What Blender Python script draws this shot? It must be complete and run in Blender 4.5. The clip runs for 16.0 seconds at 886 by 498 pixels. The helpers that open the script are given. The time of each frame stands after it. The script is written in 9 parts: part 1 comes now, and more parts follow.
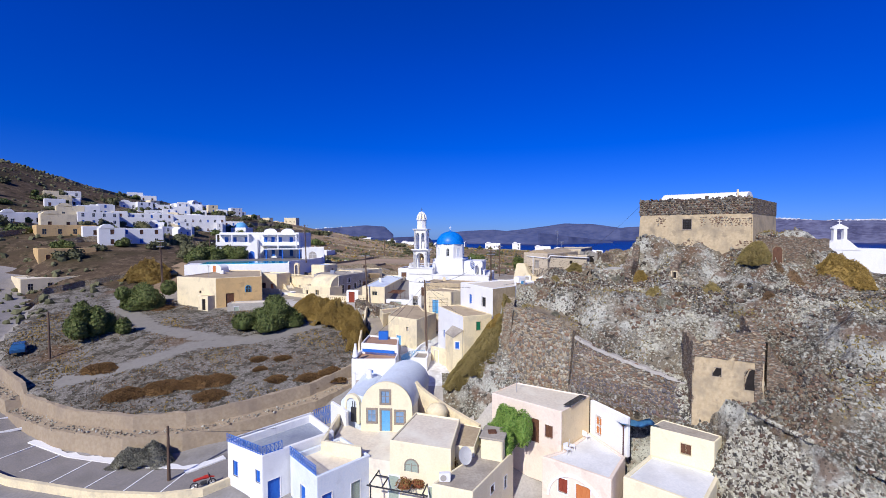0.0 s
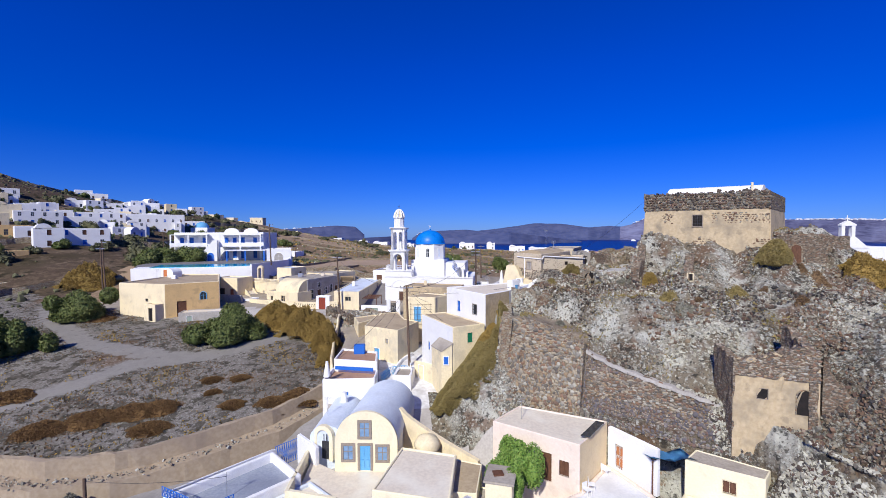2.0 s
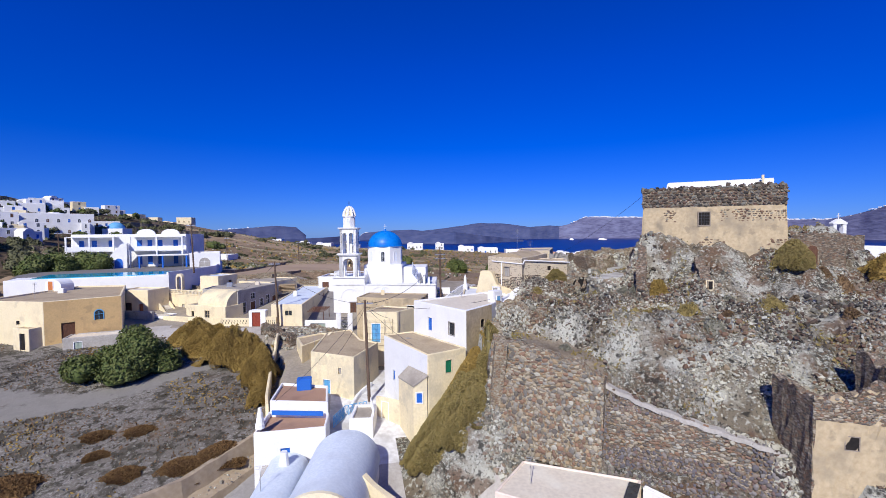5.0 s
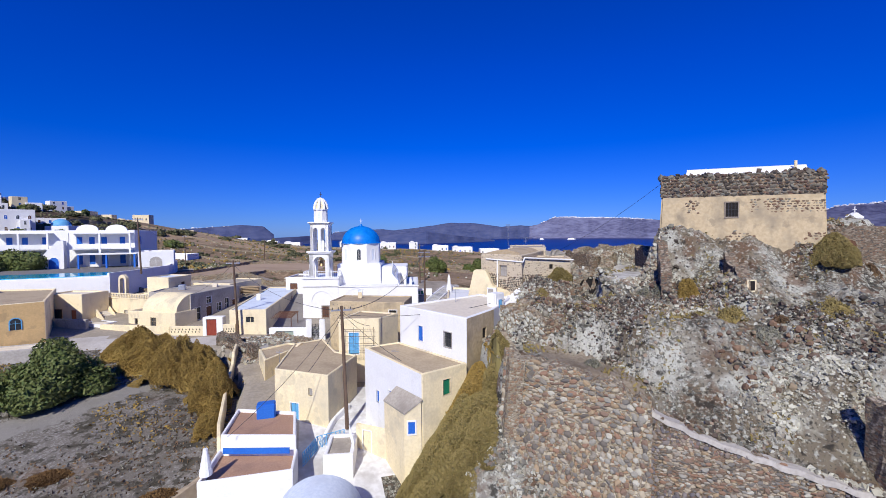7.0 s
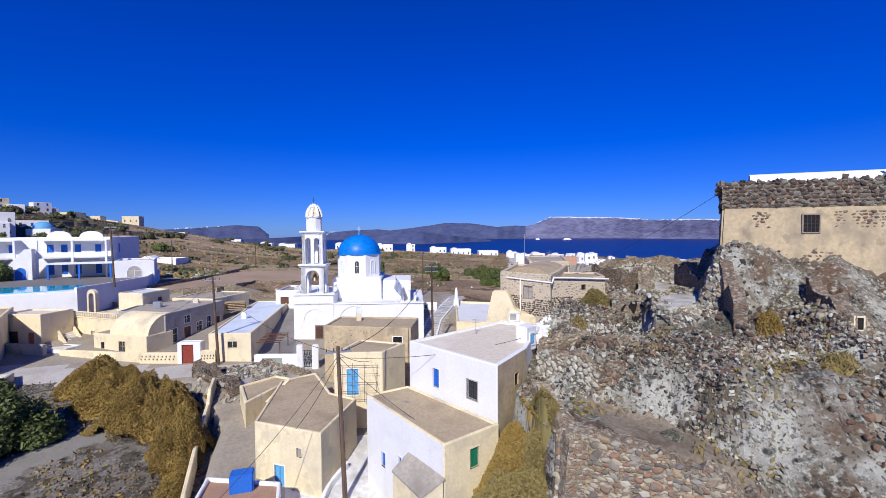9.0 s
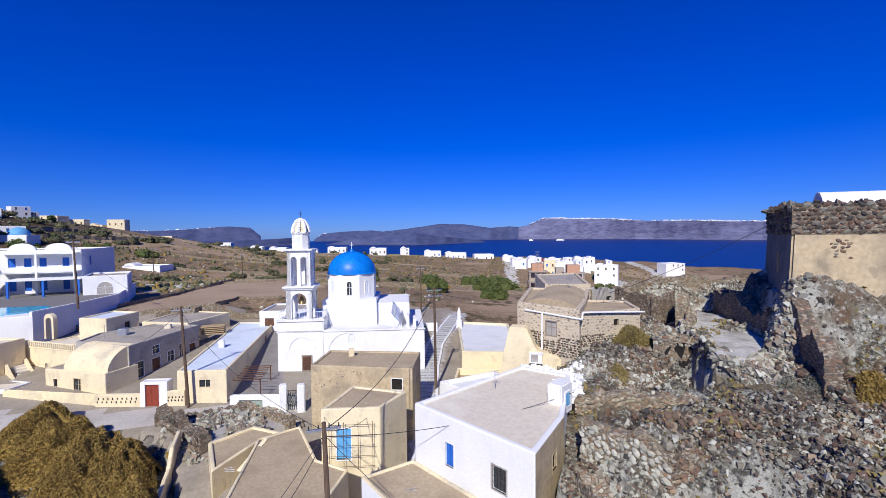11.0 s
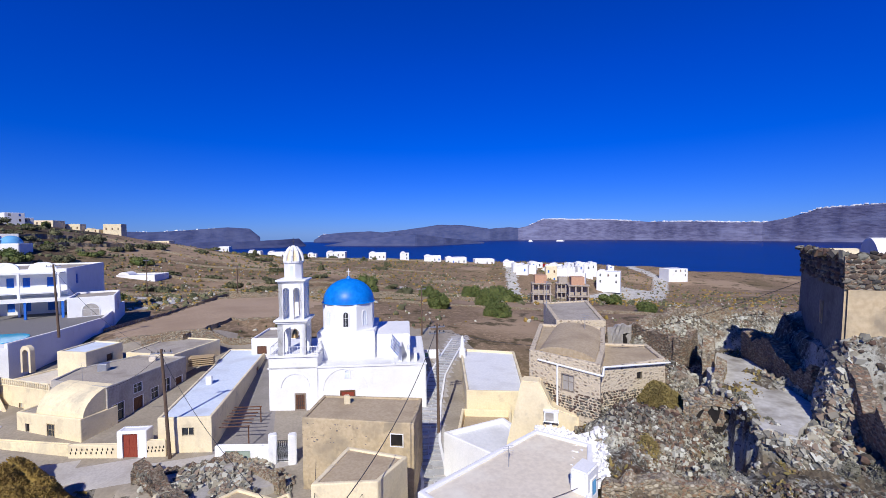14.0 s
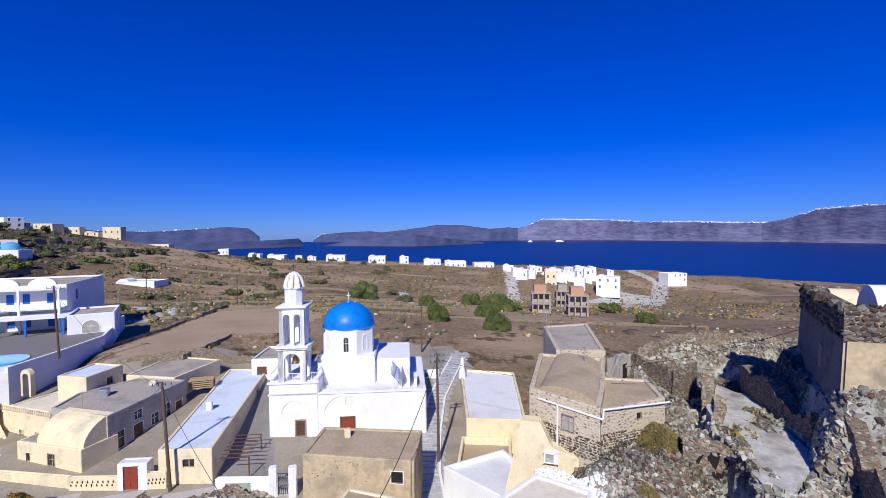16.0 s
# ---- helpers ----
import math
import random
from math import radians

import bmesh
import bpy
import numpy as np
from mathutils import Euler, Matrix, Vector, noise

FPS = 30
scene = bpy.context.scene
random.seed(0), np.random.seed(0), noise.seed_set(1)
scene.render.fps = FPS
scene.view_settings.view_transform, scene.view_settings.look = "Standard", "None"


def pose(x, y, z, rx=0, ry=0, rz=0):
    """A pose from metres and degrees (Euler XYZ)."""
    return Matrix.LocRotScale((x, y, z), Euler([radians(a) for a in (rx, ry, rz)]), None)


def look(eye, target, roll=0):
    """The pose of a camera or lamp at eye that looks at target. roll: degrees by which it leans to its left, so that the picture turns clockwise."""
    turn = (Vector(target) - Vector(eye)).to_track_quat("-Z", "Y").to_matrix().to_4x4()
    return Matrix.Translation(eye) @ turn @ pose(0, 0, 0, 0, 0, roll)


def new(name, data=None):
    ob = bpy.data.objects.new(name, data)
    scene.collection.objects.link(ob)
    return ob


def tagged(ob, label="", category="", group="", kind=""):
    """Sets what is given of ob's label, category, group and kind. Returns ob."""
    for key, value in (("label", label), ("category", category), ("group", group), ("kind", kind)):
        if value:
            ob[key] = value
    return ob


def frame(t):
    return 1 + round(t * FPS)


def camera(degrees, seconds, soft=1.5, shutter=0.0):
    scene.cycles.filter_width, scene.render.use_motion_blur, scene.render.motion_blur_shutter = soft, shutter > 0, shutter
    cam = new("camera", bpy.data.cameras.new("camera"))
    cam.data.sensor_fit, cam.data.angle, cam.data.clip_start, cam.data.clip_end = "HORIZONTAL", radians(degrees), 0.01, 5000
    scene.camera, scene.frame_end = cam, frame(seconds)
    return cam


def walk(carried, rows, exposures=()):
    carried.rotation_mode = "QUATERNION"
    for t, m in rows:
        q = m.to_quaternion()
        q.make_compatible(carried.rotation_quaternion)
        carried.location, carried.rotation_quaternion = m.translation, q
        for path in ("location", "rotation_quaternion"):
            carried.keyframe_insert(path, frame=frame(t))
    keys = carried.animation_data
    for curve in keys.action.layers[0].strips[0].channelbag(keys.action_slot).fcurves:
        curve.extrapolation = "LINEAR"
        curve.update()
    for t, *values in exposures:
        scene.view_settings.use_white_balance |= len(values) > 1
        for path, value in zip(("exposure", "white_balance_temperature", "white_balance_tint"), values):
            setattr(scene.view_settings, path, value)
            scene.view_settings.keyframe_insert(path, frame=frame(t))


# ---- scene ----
cam = camera(91.0, 16.0, soft=0.4)
PATH = [
    (0, (-0.7, -2.282, 19.921), (-0.622, -0.285, 19.851), 0.0),
    (0.5, (-0.923, -0.578, 19.902), (-0.821, 1.418, 19.832), -0.0),
    (1, (-1.228, 1.29, 19.75), (-1.095, 3.285, 19.681), -0.1),
    (1.5, (-1.673, 3.136, 19.647), (-1.503, 5.127, 19.578), -0.1),
    (2, (-1.952, 4.927, 19.735), (-1.744, 6.915, 19.665), -0.2),
    (2.5, (-2.357, 6.774, 19.832), (-2.117, 8.758, 19.762), -0.2),
    (3, (-2.575, 8.526, 19.968), (-2.3, 10.506, 19.898), -0.3),
    (3.5, (-2.79, 10.361, 20.013), (-2.465, 12.333, 19.941), -0.3),
    (4, (-2.858, 12.037, 20.004), (-2.491, 14.002, 19.934), -0.4),
    (6.5, (-3.252, 20.554, 19.401), (-2.684, 22.471, 19.325), -0.4),
    (7, (-3.153, 22.429, 19.253), (-2.57, 24.341, 19.179), -0.4),
    (7.5, (-3.138, 24.082, 19.357), (-2.549, 25.992, 19.283), -0.4),
    (8, (-2.979, 25.953, 19.649), (-2.387, 27.862, 19.578), -0.4),
    (8.5, (-2.845, 27.671, 20.064), (-2.251, 29.579, 19.992), -0.4),
    (9, (-2.692, 29.591, 20.625), (-2.091, 31.497, 20.551), -0.4),
    (11.5, (-1.7, 36.931, 23.075), (-1.067, 38.827, 23.005), -0.5),
    (12, (-1.516, 37.741, 23.588), (-0.884, 39.638, 23.519), -0.5),
    (12.5, (-1.351, 38.358, 24.079), (-0.718, 40.254, 24.012), -0.5),
    (13, (-1.313, 38.813, 24.64), (-0.68, 40.709, 24.571), -0.5),
    (13.5, (-1.276, 39.069, 25.095), (-0.643, 40.965, 25.027), -0.5),
    (14, (-1.146, 39.231, 25.639), (-0.513, 41.127, 25.571), -0.5),
    (14.5, (-1.048, 39.323, 26.165), (-0.416, 41.22, 26.097), -0.4),
    (15, (-0.981, 39.261, 27.146), (-0.348, 41.157, 27.077), -0.4),
    (15.5, (-1.085, 39.276, 27.942), (-0.453, 41.172, 27.872), -0.5),
    (16, (-1.19, 39.271, 28.533), (-0.555, 41.166, 28.464), -0.4),
]
walk(cam, [(t, look(eye, target, roll)) for t, eye, target, roll in PATH])

# ---- light ----
SUN_EL, SUN_AZ = 38.0, 209.0     # degrees; azimuth clockwise from +y, the side the sun stands on
to_sun = Vector((math.sin(radians(SUN_AZ)) * math.cos(radians(SUN_EL)), math.cos(radians(SUN_AZ)) * math.cos(radians(SUN_EL)), math.sin(radians(SUN_EL))))
world = bpy.data.worlds.new("world")
scene.world = world
world.use_nodes = True
wn, wl = world.node_tree.nodes, world.node_tree.links
sky = wn.new("ShaderNodeTexSky")
sky.sky_type, sky.sun_disc = "NISHITA", False
sky.sun_elevation, sky.sun_rotation = radians(SUN_EL), radians(SUN_AZ)
sky.altitude, sky.air_density, sky.dust_density, sky.ozone_density = 1500.0, 1.0, 0.35, 6.0
clear = wn.new("ShaderNodeMixRGB")      # very clear, deep blue air
clear.blend_type = "MULTIPLY"
clear.inputs[0].default_value = 1.0
wl.new(sky.outputs[0], clear.inputs[1])
way, rise, haze = wn.new("ShaderNodeTexCoord"), wn.new("ShaderNodeSeparateXYZ"), wn.new("ShaderNodeValToRGB")
haze.color_ramp.elements[0].position, haze.color_ramp.elements[0].color = 0.0, (0.26, 0.40, 0.92, 1)     # paler near the horizon
haze.color_ramp.elements[1].position, haze.color_ramp.elements[1].color = 0.34, (0.18, 0.355, 1.2, 1)
wl.new(way.outputs["Generated"], rise.inputs[0])
wl.new(rise.outputs["Z"], haze.inputs[0])
wl.new(haze.outputs[0], clear.inputs[2])
tint = wn.new("ShaderNodeHueSaturation")
tint.inputs["Saturation"].default_value = 1.06
wl.new(clear.outputs[0], tint.inputs["Color"])
wl.new(tint.outputs[0], wn["Background"].inputs["Color"])
wn["Background"].inputs["Strength"].default_value = 0.112
sun_data = bpy.data.lights.new("sun", "SUN")
sun_data.energy, sun_data.angle, sun_data.color = 4.75, radians(0.5), (1.0, 0.97, 0.90)
sun = new("sun", sun_data)
sun.matrix_world = look((0, 0, 120), Vector((0, 0, 120)) - to_sun)
scene.view_settings.exposure = 0.0


# ---- materials ----
def surface(name, a, b, fine=6.0, coarse=0.35, rough=0.85, bump=0.3, stain=None, amount=0.35, metal=0.0, island=False, spec=0.3, stretch=1.0, relief=0.03, streak=0.0):
    """Two colours mixed by fine grain, shaded by coarse patches, with stains of a third colour and fine relief."""
    m = bpy.data.materials.new(name)
    m.use_nodes = True
    n, l = m.node_tree.nodes, m.node_tree.links
    p = n["Principled BSDF"]
    p.inputs["Roughness"].default_value, p.inputs["Metallic"].default_value = rough, metal
    p.inputs["Specular IOR Level"].default_value = spec
    tc = n.new("ShaderNodeTexCoord")
    mp = n.new("ShaderNodeMapping")
    mp.inputs["Scale"].default_value = (1, 1, stretch)
    l.new(tc.outputs["Object"], mp.inputs["Vector"])
    fine_n, coarse_n = n.new("ShaderNodeTexNoise"), n.new("ShaderNodeTexNoise")
    fine_n.inputs["Scale"].default_value, fine_n.inputs["Detail"].default_value = fine, 6
    coarse_n.inputs["Scale"].default_value, coarse_n.inputs["Detail"].default_value = coarse, 5
    for q in (fine_n, coarse_n):
        l.new(mp.outputs[0], q.inputs["Vector"])
    mix = n.new("ShaderNodeMixRGB")
    mix.inputs[1].default_value, mix.inputs[2].default_value = (*a, 1), (*b, 1)
    ramp = n.new("ShaderNodeValToRGB")
    ramp.color_ramp.elements[0].position, ramp.color_ramp.elements[1].position = 0.36, 0.64
    l.new(fine_n.outputs["Fac"], ramp.inputs[0])
    l.new(ramp.outputs[0], mix.inputs[0])
    last = mix.outputs[0]
    if stain:
        sr = n.new("ShaderNodeValToRGB")
        sr.color_ramp.elements[0].position, sr.color_ramp.elements[1].position = 0.48, 0.70
        sr.color_ramp.elements[1].color = (amount, amount, amount, 1)
        l.new(coarse_n.outputs["Fac"], sr.inputs[0])
        sm = n.new("ShaderNodeMixRGB")
        sm.inputs[2].default_value = (*stain, 1)
        l.new(sr.outputs[0], sm.inputs[0])
        l.new(last, sm.inputs[1])
        last = sm.outputs[0]
    if streak:
        # rain streaks: noise drawn out down the wall, and small chips
        st_m = n.new("ShaderNodeMapping")
        st_m.inputs["Scale"].default_value = (1, 1, 0.3)
        l.new(tc.outputs["Object"], st_m.inputs["Vector"])
        for sc, lo, hi, amt, vec in ((1.6, 0.55, 0.72, streak * 0.7, st_m), (0.9, 0.60, 0.65, streak * 0.9, mp)):
            st_n, st_r, st_x = n.new("ShaderNodeTexNoise"), n.new("ShaderNodeValToRGB"), n.new("ShaderNodeMixRGB")
            st_n.inputs["Scale"].default_value, st_n.inputs["Detail"].default_value = sc, 8
            l.new(vec.outputs[0], st_n.inputs["Vector"])
            st_r.color_ramp.elements[0].position, st_r.color_ramp.elements[1].position = lo, hi
            st_r.color_ramp.elements[1].color = (amt, amt, amt, 1)
            l.new(st_n.outputs["Fac"], st_r.inputs[0])
            l.new(st_r.outputs[0], st_x.inputs[0])
            st_x.inputs[2].default_value = (*[q * 0.8 for q in (stain or a)], 1)
            l.new(last, st_x.inputs[1])
            last = st_x.outputs[0]
    if island:
        geo = n.new("ShaderNodeNewGeometry")
        info = n.new("ShaderNodeObjectInfo")
        add = n.new("ShaderNodeMath")
        add.operation = "ADD"
        l.new(geo.outputs["Random Per Island"], add.inputs[0])
        l.new(info.outputs["Random"], add.inputs[1])
        frac = n.new("ShaderNodeMath")
        frac.operation = "FRACT"
        l.new(add.outputs[0], frac.inputs[0])
        cr = n.new("ShaderNodeValToRGB")
        cr.color_ramp.interpolation = "CONSTANT" if len(island) > 3 else "LINEAR"
        while len(cr.color_ramp.elements) < len(island):
            cr.color_ramp.elements.new(0.5)
        for i, c in enumerate(island):
            cr.color_ramp.elements[i].position = i / len(island)
            cr.color_ramp.elements[i].color = (*c, 1)
        l.new(frac.outputs[0], cr.inputs[0])
        im = n.new("ShaderNodeMixRGB")
        im.inputs[0].default_value = 0.8
        l.new(last, im.inputs[1])
        l.new(cr.outputs[0], im.inputs[2])
        last = im.outputs[0]
    l.new(last, p.inputs["Base Color"])
    if bump:
        bn = n.new("ShaderNodeBump")
        bn.inputs["Strength"].default_value, bn.inputs["Distance"].default_value = bump, relief
        l.new(fine_n.outputs["Fac"], bn.inputs["Height"])
        l.new(bn.outputs[0], p.inputs["Normal"])
    return m


def rubble(name, scale, stones, mortar, rough=0.95, bump=0.8, patches=None, joint=0.06, zs=1.4, loose=False):
    """Broken stone: cells of several stone colours with recessed joints, and patches of bare earth or painted-in dark
    gaps.
    """
    m = bpy.data.materials.new(name)
    m.use_nodes = True
    n, l = m.node_tree.nodes, m.node_tree.links
    p = n["Principled BSDF"]
    p.inputs["Roughness"].default_value, p.inputs["Specular IOR Level"].default_value = rough, 0.15
    tc, mp = n.new("ShaderNodeTexCoord"), n.new("ShaderNodeMapping")
    mp.inputs["Scale"].default_value = (1, 1, zs)
    l.new(tc.outputs["Object"], mp.inputs["Vector"])
    warp = n.new("ShaderNodeTexNoise")
    warp.inputs["Scale"].default_value, warp.inputs["Detail"].default_value = scale * 1.5, 4
    l.new(mp.outputs[0], warp.inputs["Vector"])
    wm = n.new("ShaderNodeMixRGB")
    wm.blend_type = "ADD"
    wm.inputs[0].default_value = 0.2 / scale
    l.new(mp.outputs[0], wm.inputs[1])
    l.new(warp.outputs["Color"], wm.inputs[2])
    cell, edge = n.new("ShaderNodeTexVoronoi"), n.new("ShaderNodeTexVoronoi")
    edge.feature = "DISTANCE_TO_EDGE"
    for q in (cell, edge):
        q.inputs["Scale"].default_value = scale
        l.new(wm.outputs[0], q.inputs["Vector"])
    sep = n.new("ShaderNodeSeparateColor")
    l.new(cell.outputs["Color"], sep.inputs[0])
    cr = n.new("ShaderNodeValToRGB")
    cr.color_ramp.interpolation = "CONSTANT"
    while len(cr.color_ramp.elements) < len(stones):
        cr.color_ramp.elements.new(0.5)
    for i, c in enumerate(stones):
        cr.color_ramp.elements[i].position = i / len(stones)
        cr.color_ramp.elements[i].color = (*c, 1)
    l.new(sep.outputs[0], cr.inputs[0])
    jr = n.new("ShaderNodeValToRGB")
    jr.color_ramp.elements[0].position, jr.color_ramp.elements[1].position = joint * 0.4, joint * 1.8
    l.new(edge.outputs["Distance"], jr.inputs[0])
    mix = n.new("ShaderNodeMixRGB")
    mix.inputs[1].default_value = (*mortar, 1)
    grit = n.new("ShaderNodeTexNoise")
    grit.inputs["Scale"].default_value, grit.inputs["Detail"].default_value, grit.inputs["Roughness"].default_value = scale * 1.3, 12, 0.8
    l.new(tc.outputs["Object"], grit.inputs["Vector"])
    gr = n.new("ShaderNodeValToRGB")
    gr.color_ramp.elements[0].position, gr.color_ramp.elements[1].position = 0.46, 0.52
    l.new(grit.outputs["Fac"], gr.inputs[0])
    l.new((gr if loose else jr).outputs[0], mix.inputs[0])
    l.new(cr.outputs[0], mix.inputs[2])
    last = mix.outputs[0]
    if patches:
        for k, (colour, sc, lo, hi, most) in enumerate(patches):
            pn = n.new("ShaderNodeTexNoise")
            pn.inputs["Scale"].default_value, pn.inputs["Detail"].default_value = sc, 9
            pm = n.new("ShaderNodeMapping")
            pm.inputs["Location"].default_value = (17.0 * k, 5.0 * k, 3.0)
            l.new(tc.outputs["Object"], pm.inputs["Vector"])
            l.new(pm.outputs[0], pn.inputs["Vector"])
            pr = n.new("ShaderNodeValToRGB")
            pr.color_ramp.elements[0].position, pr.color_ramp.elements[1].position = lo, hi
            pr.color_ramp.elements[1].color = (most, most, most, 1)
            l.new(pn.outputs["Fac"], pr.inputs[0])
            px = n.new("ShaderNodeMixRGB")
            px.inputs[2].default_value = (*colour, 1)
            l.new(pr.outputs[0], px.inputs[0])
            l.new(last, px.inputs[1])
            last = px.outputs[0]
    l.new(last, p.inputs["Base Color"])
    bn = n.new("ShaderNodeBump")
    bn.inputs["Strength"].default_value, bn.inputs["Distance"].default_value = bump, 0.12
    l.new((grit.outputs["Fac"] if loose else jr.outputs[0]), bn.inputs["Height"])
    b2 = n.new("ShaderNodeBump")
    b2.inputs["Strength"].default_value, b2.inputs["Distance"].default_value = 0.6, 0.05
    l.new(warp.outputs["Fac"], b2.inputs["Height"])
    l.new(bn.outputs[0], b2.inputs["Normal"])
    l.new(b2.outputs[0], p.inputs["Normal"])
    return m


WHITE = surface("white_limewash", (0.779, 0.779, 0.769), (0.847, 0.838, 0.827), 9, 0.5, 0.85, 0.2, (0.623, 0.603, 0.575), 0.25, streak=0.13)
WHITE_B = surface("bluish_limewash", (0.66, 0.72, 0.80), (0.72, 0.76, 0.82), 7, 0.5, 0.85, 0.2, (0.55, 0.58, 0.62), 0.3, streak=0.2)
CREAM = surface("cream_plaster", (0.763, 0.643, 0.413), (0.812, 0.700, 0.474), 7, 0.45, 0.9, 0.25, (0.531, 0.448, 0.313), 0.5, streak=0.3)
CREAM_PATCHED = surface("patched_cream_plaster", (0.771, 0.649, 0.404), (0.848, 0.725, 0.473), 6, 0.42, 0.92, 0.35, (0.458, 0.408, 0.309), 0.6, streak=0.3)
YELLOW = surface("pale_yellow_plaster", (0.80, 0.715, 0.49), (0.84, 0.76, 0.545), 7, 0.5, 0.85, 0.2, (0.70, 0.61, 0.42), 0.4, streak=0.25)
APRICOT = surface("apricot_plaster", (0.76, 0.60, 0.36), (0.80, 0.65, 0.41), 7, 0.5, 0.88, 0.2, (0.62, 0.49, 0.31), 0.4, streak=0.3)
OCHRE = surface("ochre_plaster", (0.605, 0.410, 0.186), (0.670, 0.460, 0.218), 6, 0.4, 0.9, 0.3, (0.432, 0.300, 0.162), 0.5, streak=0.45)
PINK = surface("pale_pink_plaster", (0.78, 0.65, 0.54), (0.82, 0.70, 0.59), 6, 0.5, 0.9, 0.2, (0.66, 0.54, 0.43), 0.45, streak=0.3)
PLASTER_OLD = surface("old_beige_plaster", (0.464, 0.361, 0.223), (0.547, 0.439, 0.281), 4, 0.55, 0.95, 0.5, (0.298, 0.247, 0.173), 0.85, streak=0.55)
GREYWALL = surface("grey_render", (0.38, 0.35, 0.31), (0.46, 0.43, 0.39), 5, 0.5, 0.95, 0.4, (0.28, 0.26, 0.24), 0.6, streak=0.4)
# Dark render; its colour also holds the shade of the tower's side wall.
SHADE_RENDER = surface("shade_dark_render", (0.13, 0.13, 0.13), (0.19, 0.188, 0.18), 5, 0.5, 0.95, 0.5, (0.09, 0.09, 0.09), 0.7, streak=0.5)
ROOF_GREY = surface("weathered_cement_roof", (0.364, 0.324, 0.268), (0.451, 0.400, 0.331), 5, 0.45, 0.95, 0.4, (0.261, 0.226, 0.186), 0.8)
ROOF_TAN = surface("tan_earth_roof", (0.407, 0.317, 0.204), (0.480, 0.385, 0.258), 5, 0.4, 0.95, 0.4, (0.305, 0.232, 0.152), 0.75)
ROOF_PALE = surface("pale_cement_roof", (0.650, 0.575, 0.461), (0.736, 0.656, 0.525), 4, 0.35, 0.95, 0.3, (0.827, 0.790, 0.663), 0.8)
ROOF_WHITE = surface("white_painted_roof", (0.688, 0.698, 0.707), (0.763, 0.763, 0.763), 5, 0.4, 0.85, 0.2, (0.539, 0.530, 0.521), 0.55)
ROOF_BLUE = surface("blue_grey_painted_roof", (0.616, 0.684, 0.762), (0.707, 0.764, 0.829), 5, 0.4, 0.8, 0.2, (0.502, 0.536, 0.582), 0.6)
# Floor of the sunken roof terrace, with its blue-grey shade mixed into the colour.
ROOF_SHADE = surface("shade_blue_terrace", (0.26, 0.29, 0.35), (0.32, 0.35, 0.41), 5, 0.4, 0.8, 0.2, (0.20, 0.22, 0.27), 0.6)
TERRACOTTA = surface("terracotta_terrace", (0.36, 0.21, 0.14), (0.43, 0.27, 0.18), 9, 0.8, 0.85, 0.3, (0.29, 0.18, 0.13), 0.6)
BLUE = surface("blue_paint", (0.02, 0.13, 0.52), (0.03, 0.16, 0.58), 10, 1.0, 0.5, 0.1, (0.02, 0.10, 0.42), 0.5)
SKYBLUE = surface("light_blue_paint", (0.10, 0.34, 0.62), (0.14, 0.40, 0.66), 10, 1.0, 0.55, 0.1, (0.20, 0.45, 0.66), 0.4)
DOME = surface("cobalt_dome_paint", (0.0, 0.17, 0.62), (0.005, 0.21, 0.70), 3, 0.8, 0.4, 0.2, (0.0, 0.12, 0.48), 0.6, streak=0.25)
GREEN = surface("green_paint", (0.01, 0.16, 0.08), (0.02, 0.20, 0.10), 10, 1, 0.5, 0.1)
GREYGREEN = surface("faded_green_shutter", (0.30, 0.36, 0.30), (0.36, 0.42, 0.35), 10, 1, 0.7, 0.1)
REDWOOD = surface("red_brown_wood", (0.22, 0.035, 0.02), (0.28, 0.06, 0.035), 14, 1, 0.6, 0.2, stretch=0.2)
BROWNWOOD = surface("brown_wood", (0.10, 0.045, 0.025), (0.15, 0.07, 0.04), 14, 1, 0.65, 0.2, stretch=0.2)
ORANGE = surface("orange_wood", (0.50, 0.16, 0.05), (0.55, 0.20, 0.07), 14, 1, 0.6, 0.2, stretch=0.2)
POLEWOOD = surface("tarred_pole_wood", (0.10, 0.065, 0.045), (0.15, 0.10, 0.07), 12, 1, 0.85, 0.5, stretch=0.1)
STONETRIM = surface("brown_stone_trim", (0.24, 0.20, 0.16), (0.32, 0.27, 0.22), 12, 1, 0.9, 0.4)
GLASS = surface("dark_glass", (0.03, 0.035, 0.04), (0.05, 0.055, 0.06), 3, 1, 0.08, 0.0, spec=0.6)
BLUEGLASS = surface("blue_grey_glass", (0.16, 0.27, 0.42), (0.22, 0.34, 0.50), 3, 1, 0.12, 0.0, spec=0.6)
# Near-black sheet for openings: the shade of the unlit inside as a colour.
DARK = surface("inside_shade", (0.015, 0.013, 0.012), (0.025, 0.02, 0.018), 3, 1, 0.95, 0.0)
IRON = surface("painted_iron", (0.03, 0.03, 0.035), (0.05, 0.05, 0.055), 10, 1, 0.5, 0.1)
WHITEIRON = surface("white_painted_iron", (0.78, 0.78, 0.78), (0.82, 0.82, 0.82), 10, 1, 0.5, 0.1)
METAL = surface("galvanised_metal", (0.45, 0.46, 0.48), (0.55, 0.56, 0.58), 8, 1, 0.4, 0.1, metal=0.8)
CONCRETE = surface("raw_concrete", (0.36, 0.31, 0.26), (0.44, 0.38, 0.32), 4, 0.5, 0.95, 0.4, (0.30, 0.22, 0.16), 0.6)
BRICKRED = surface("brick_infill", (0.45, 0.25, 0.16), (0.55, 0.33, 0.22), 4, 1, 0.95, 0.3)
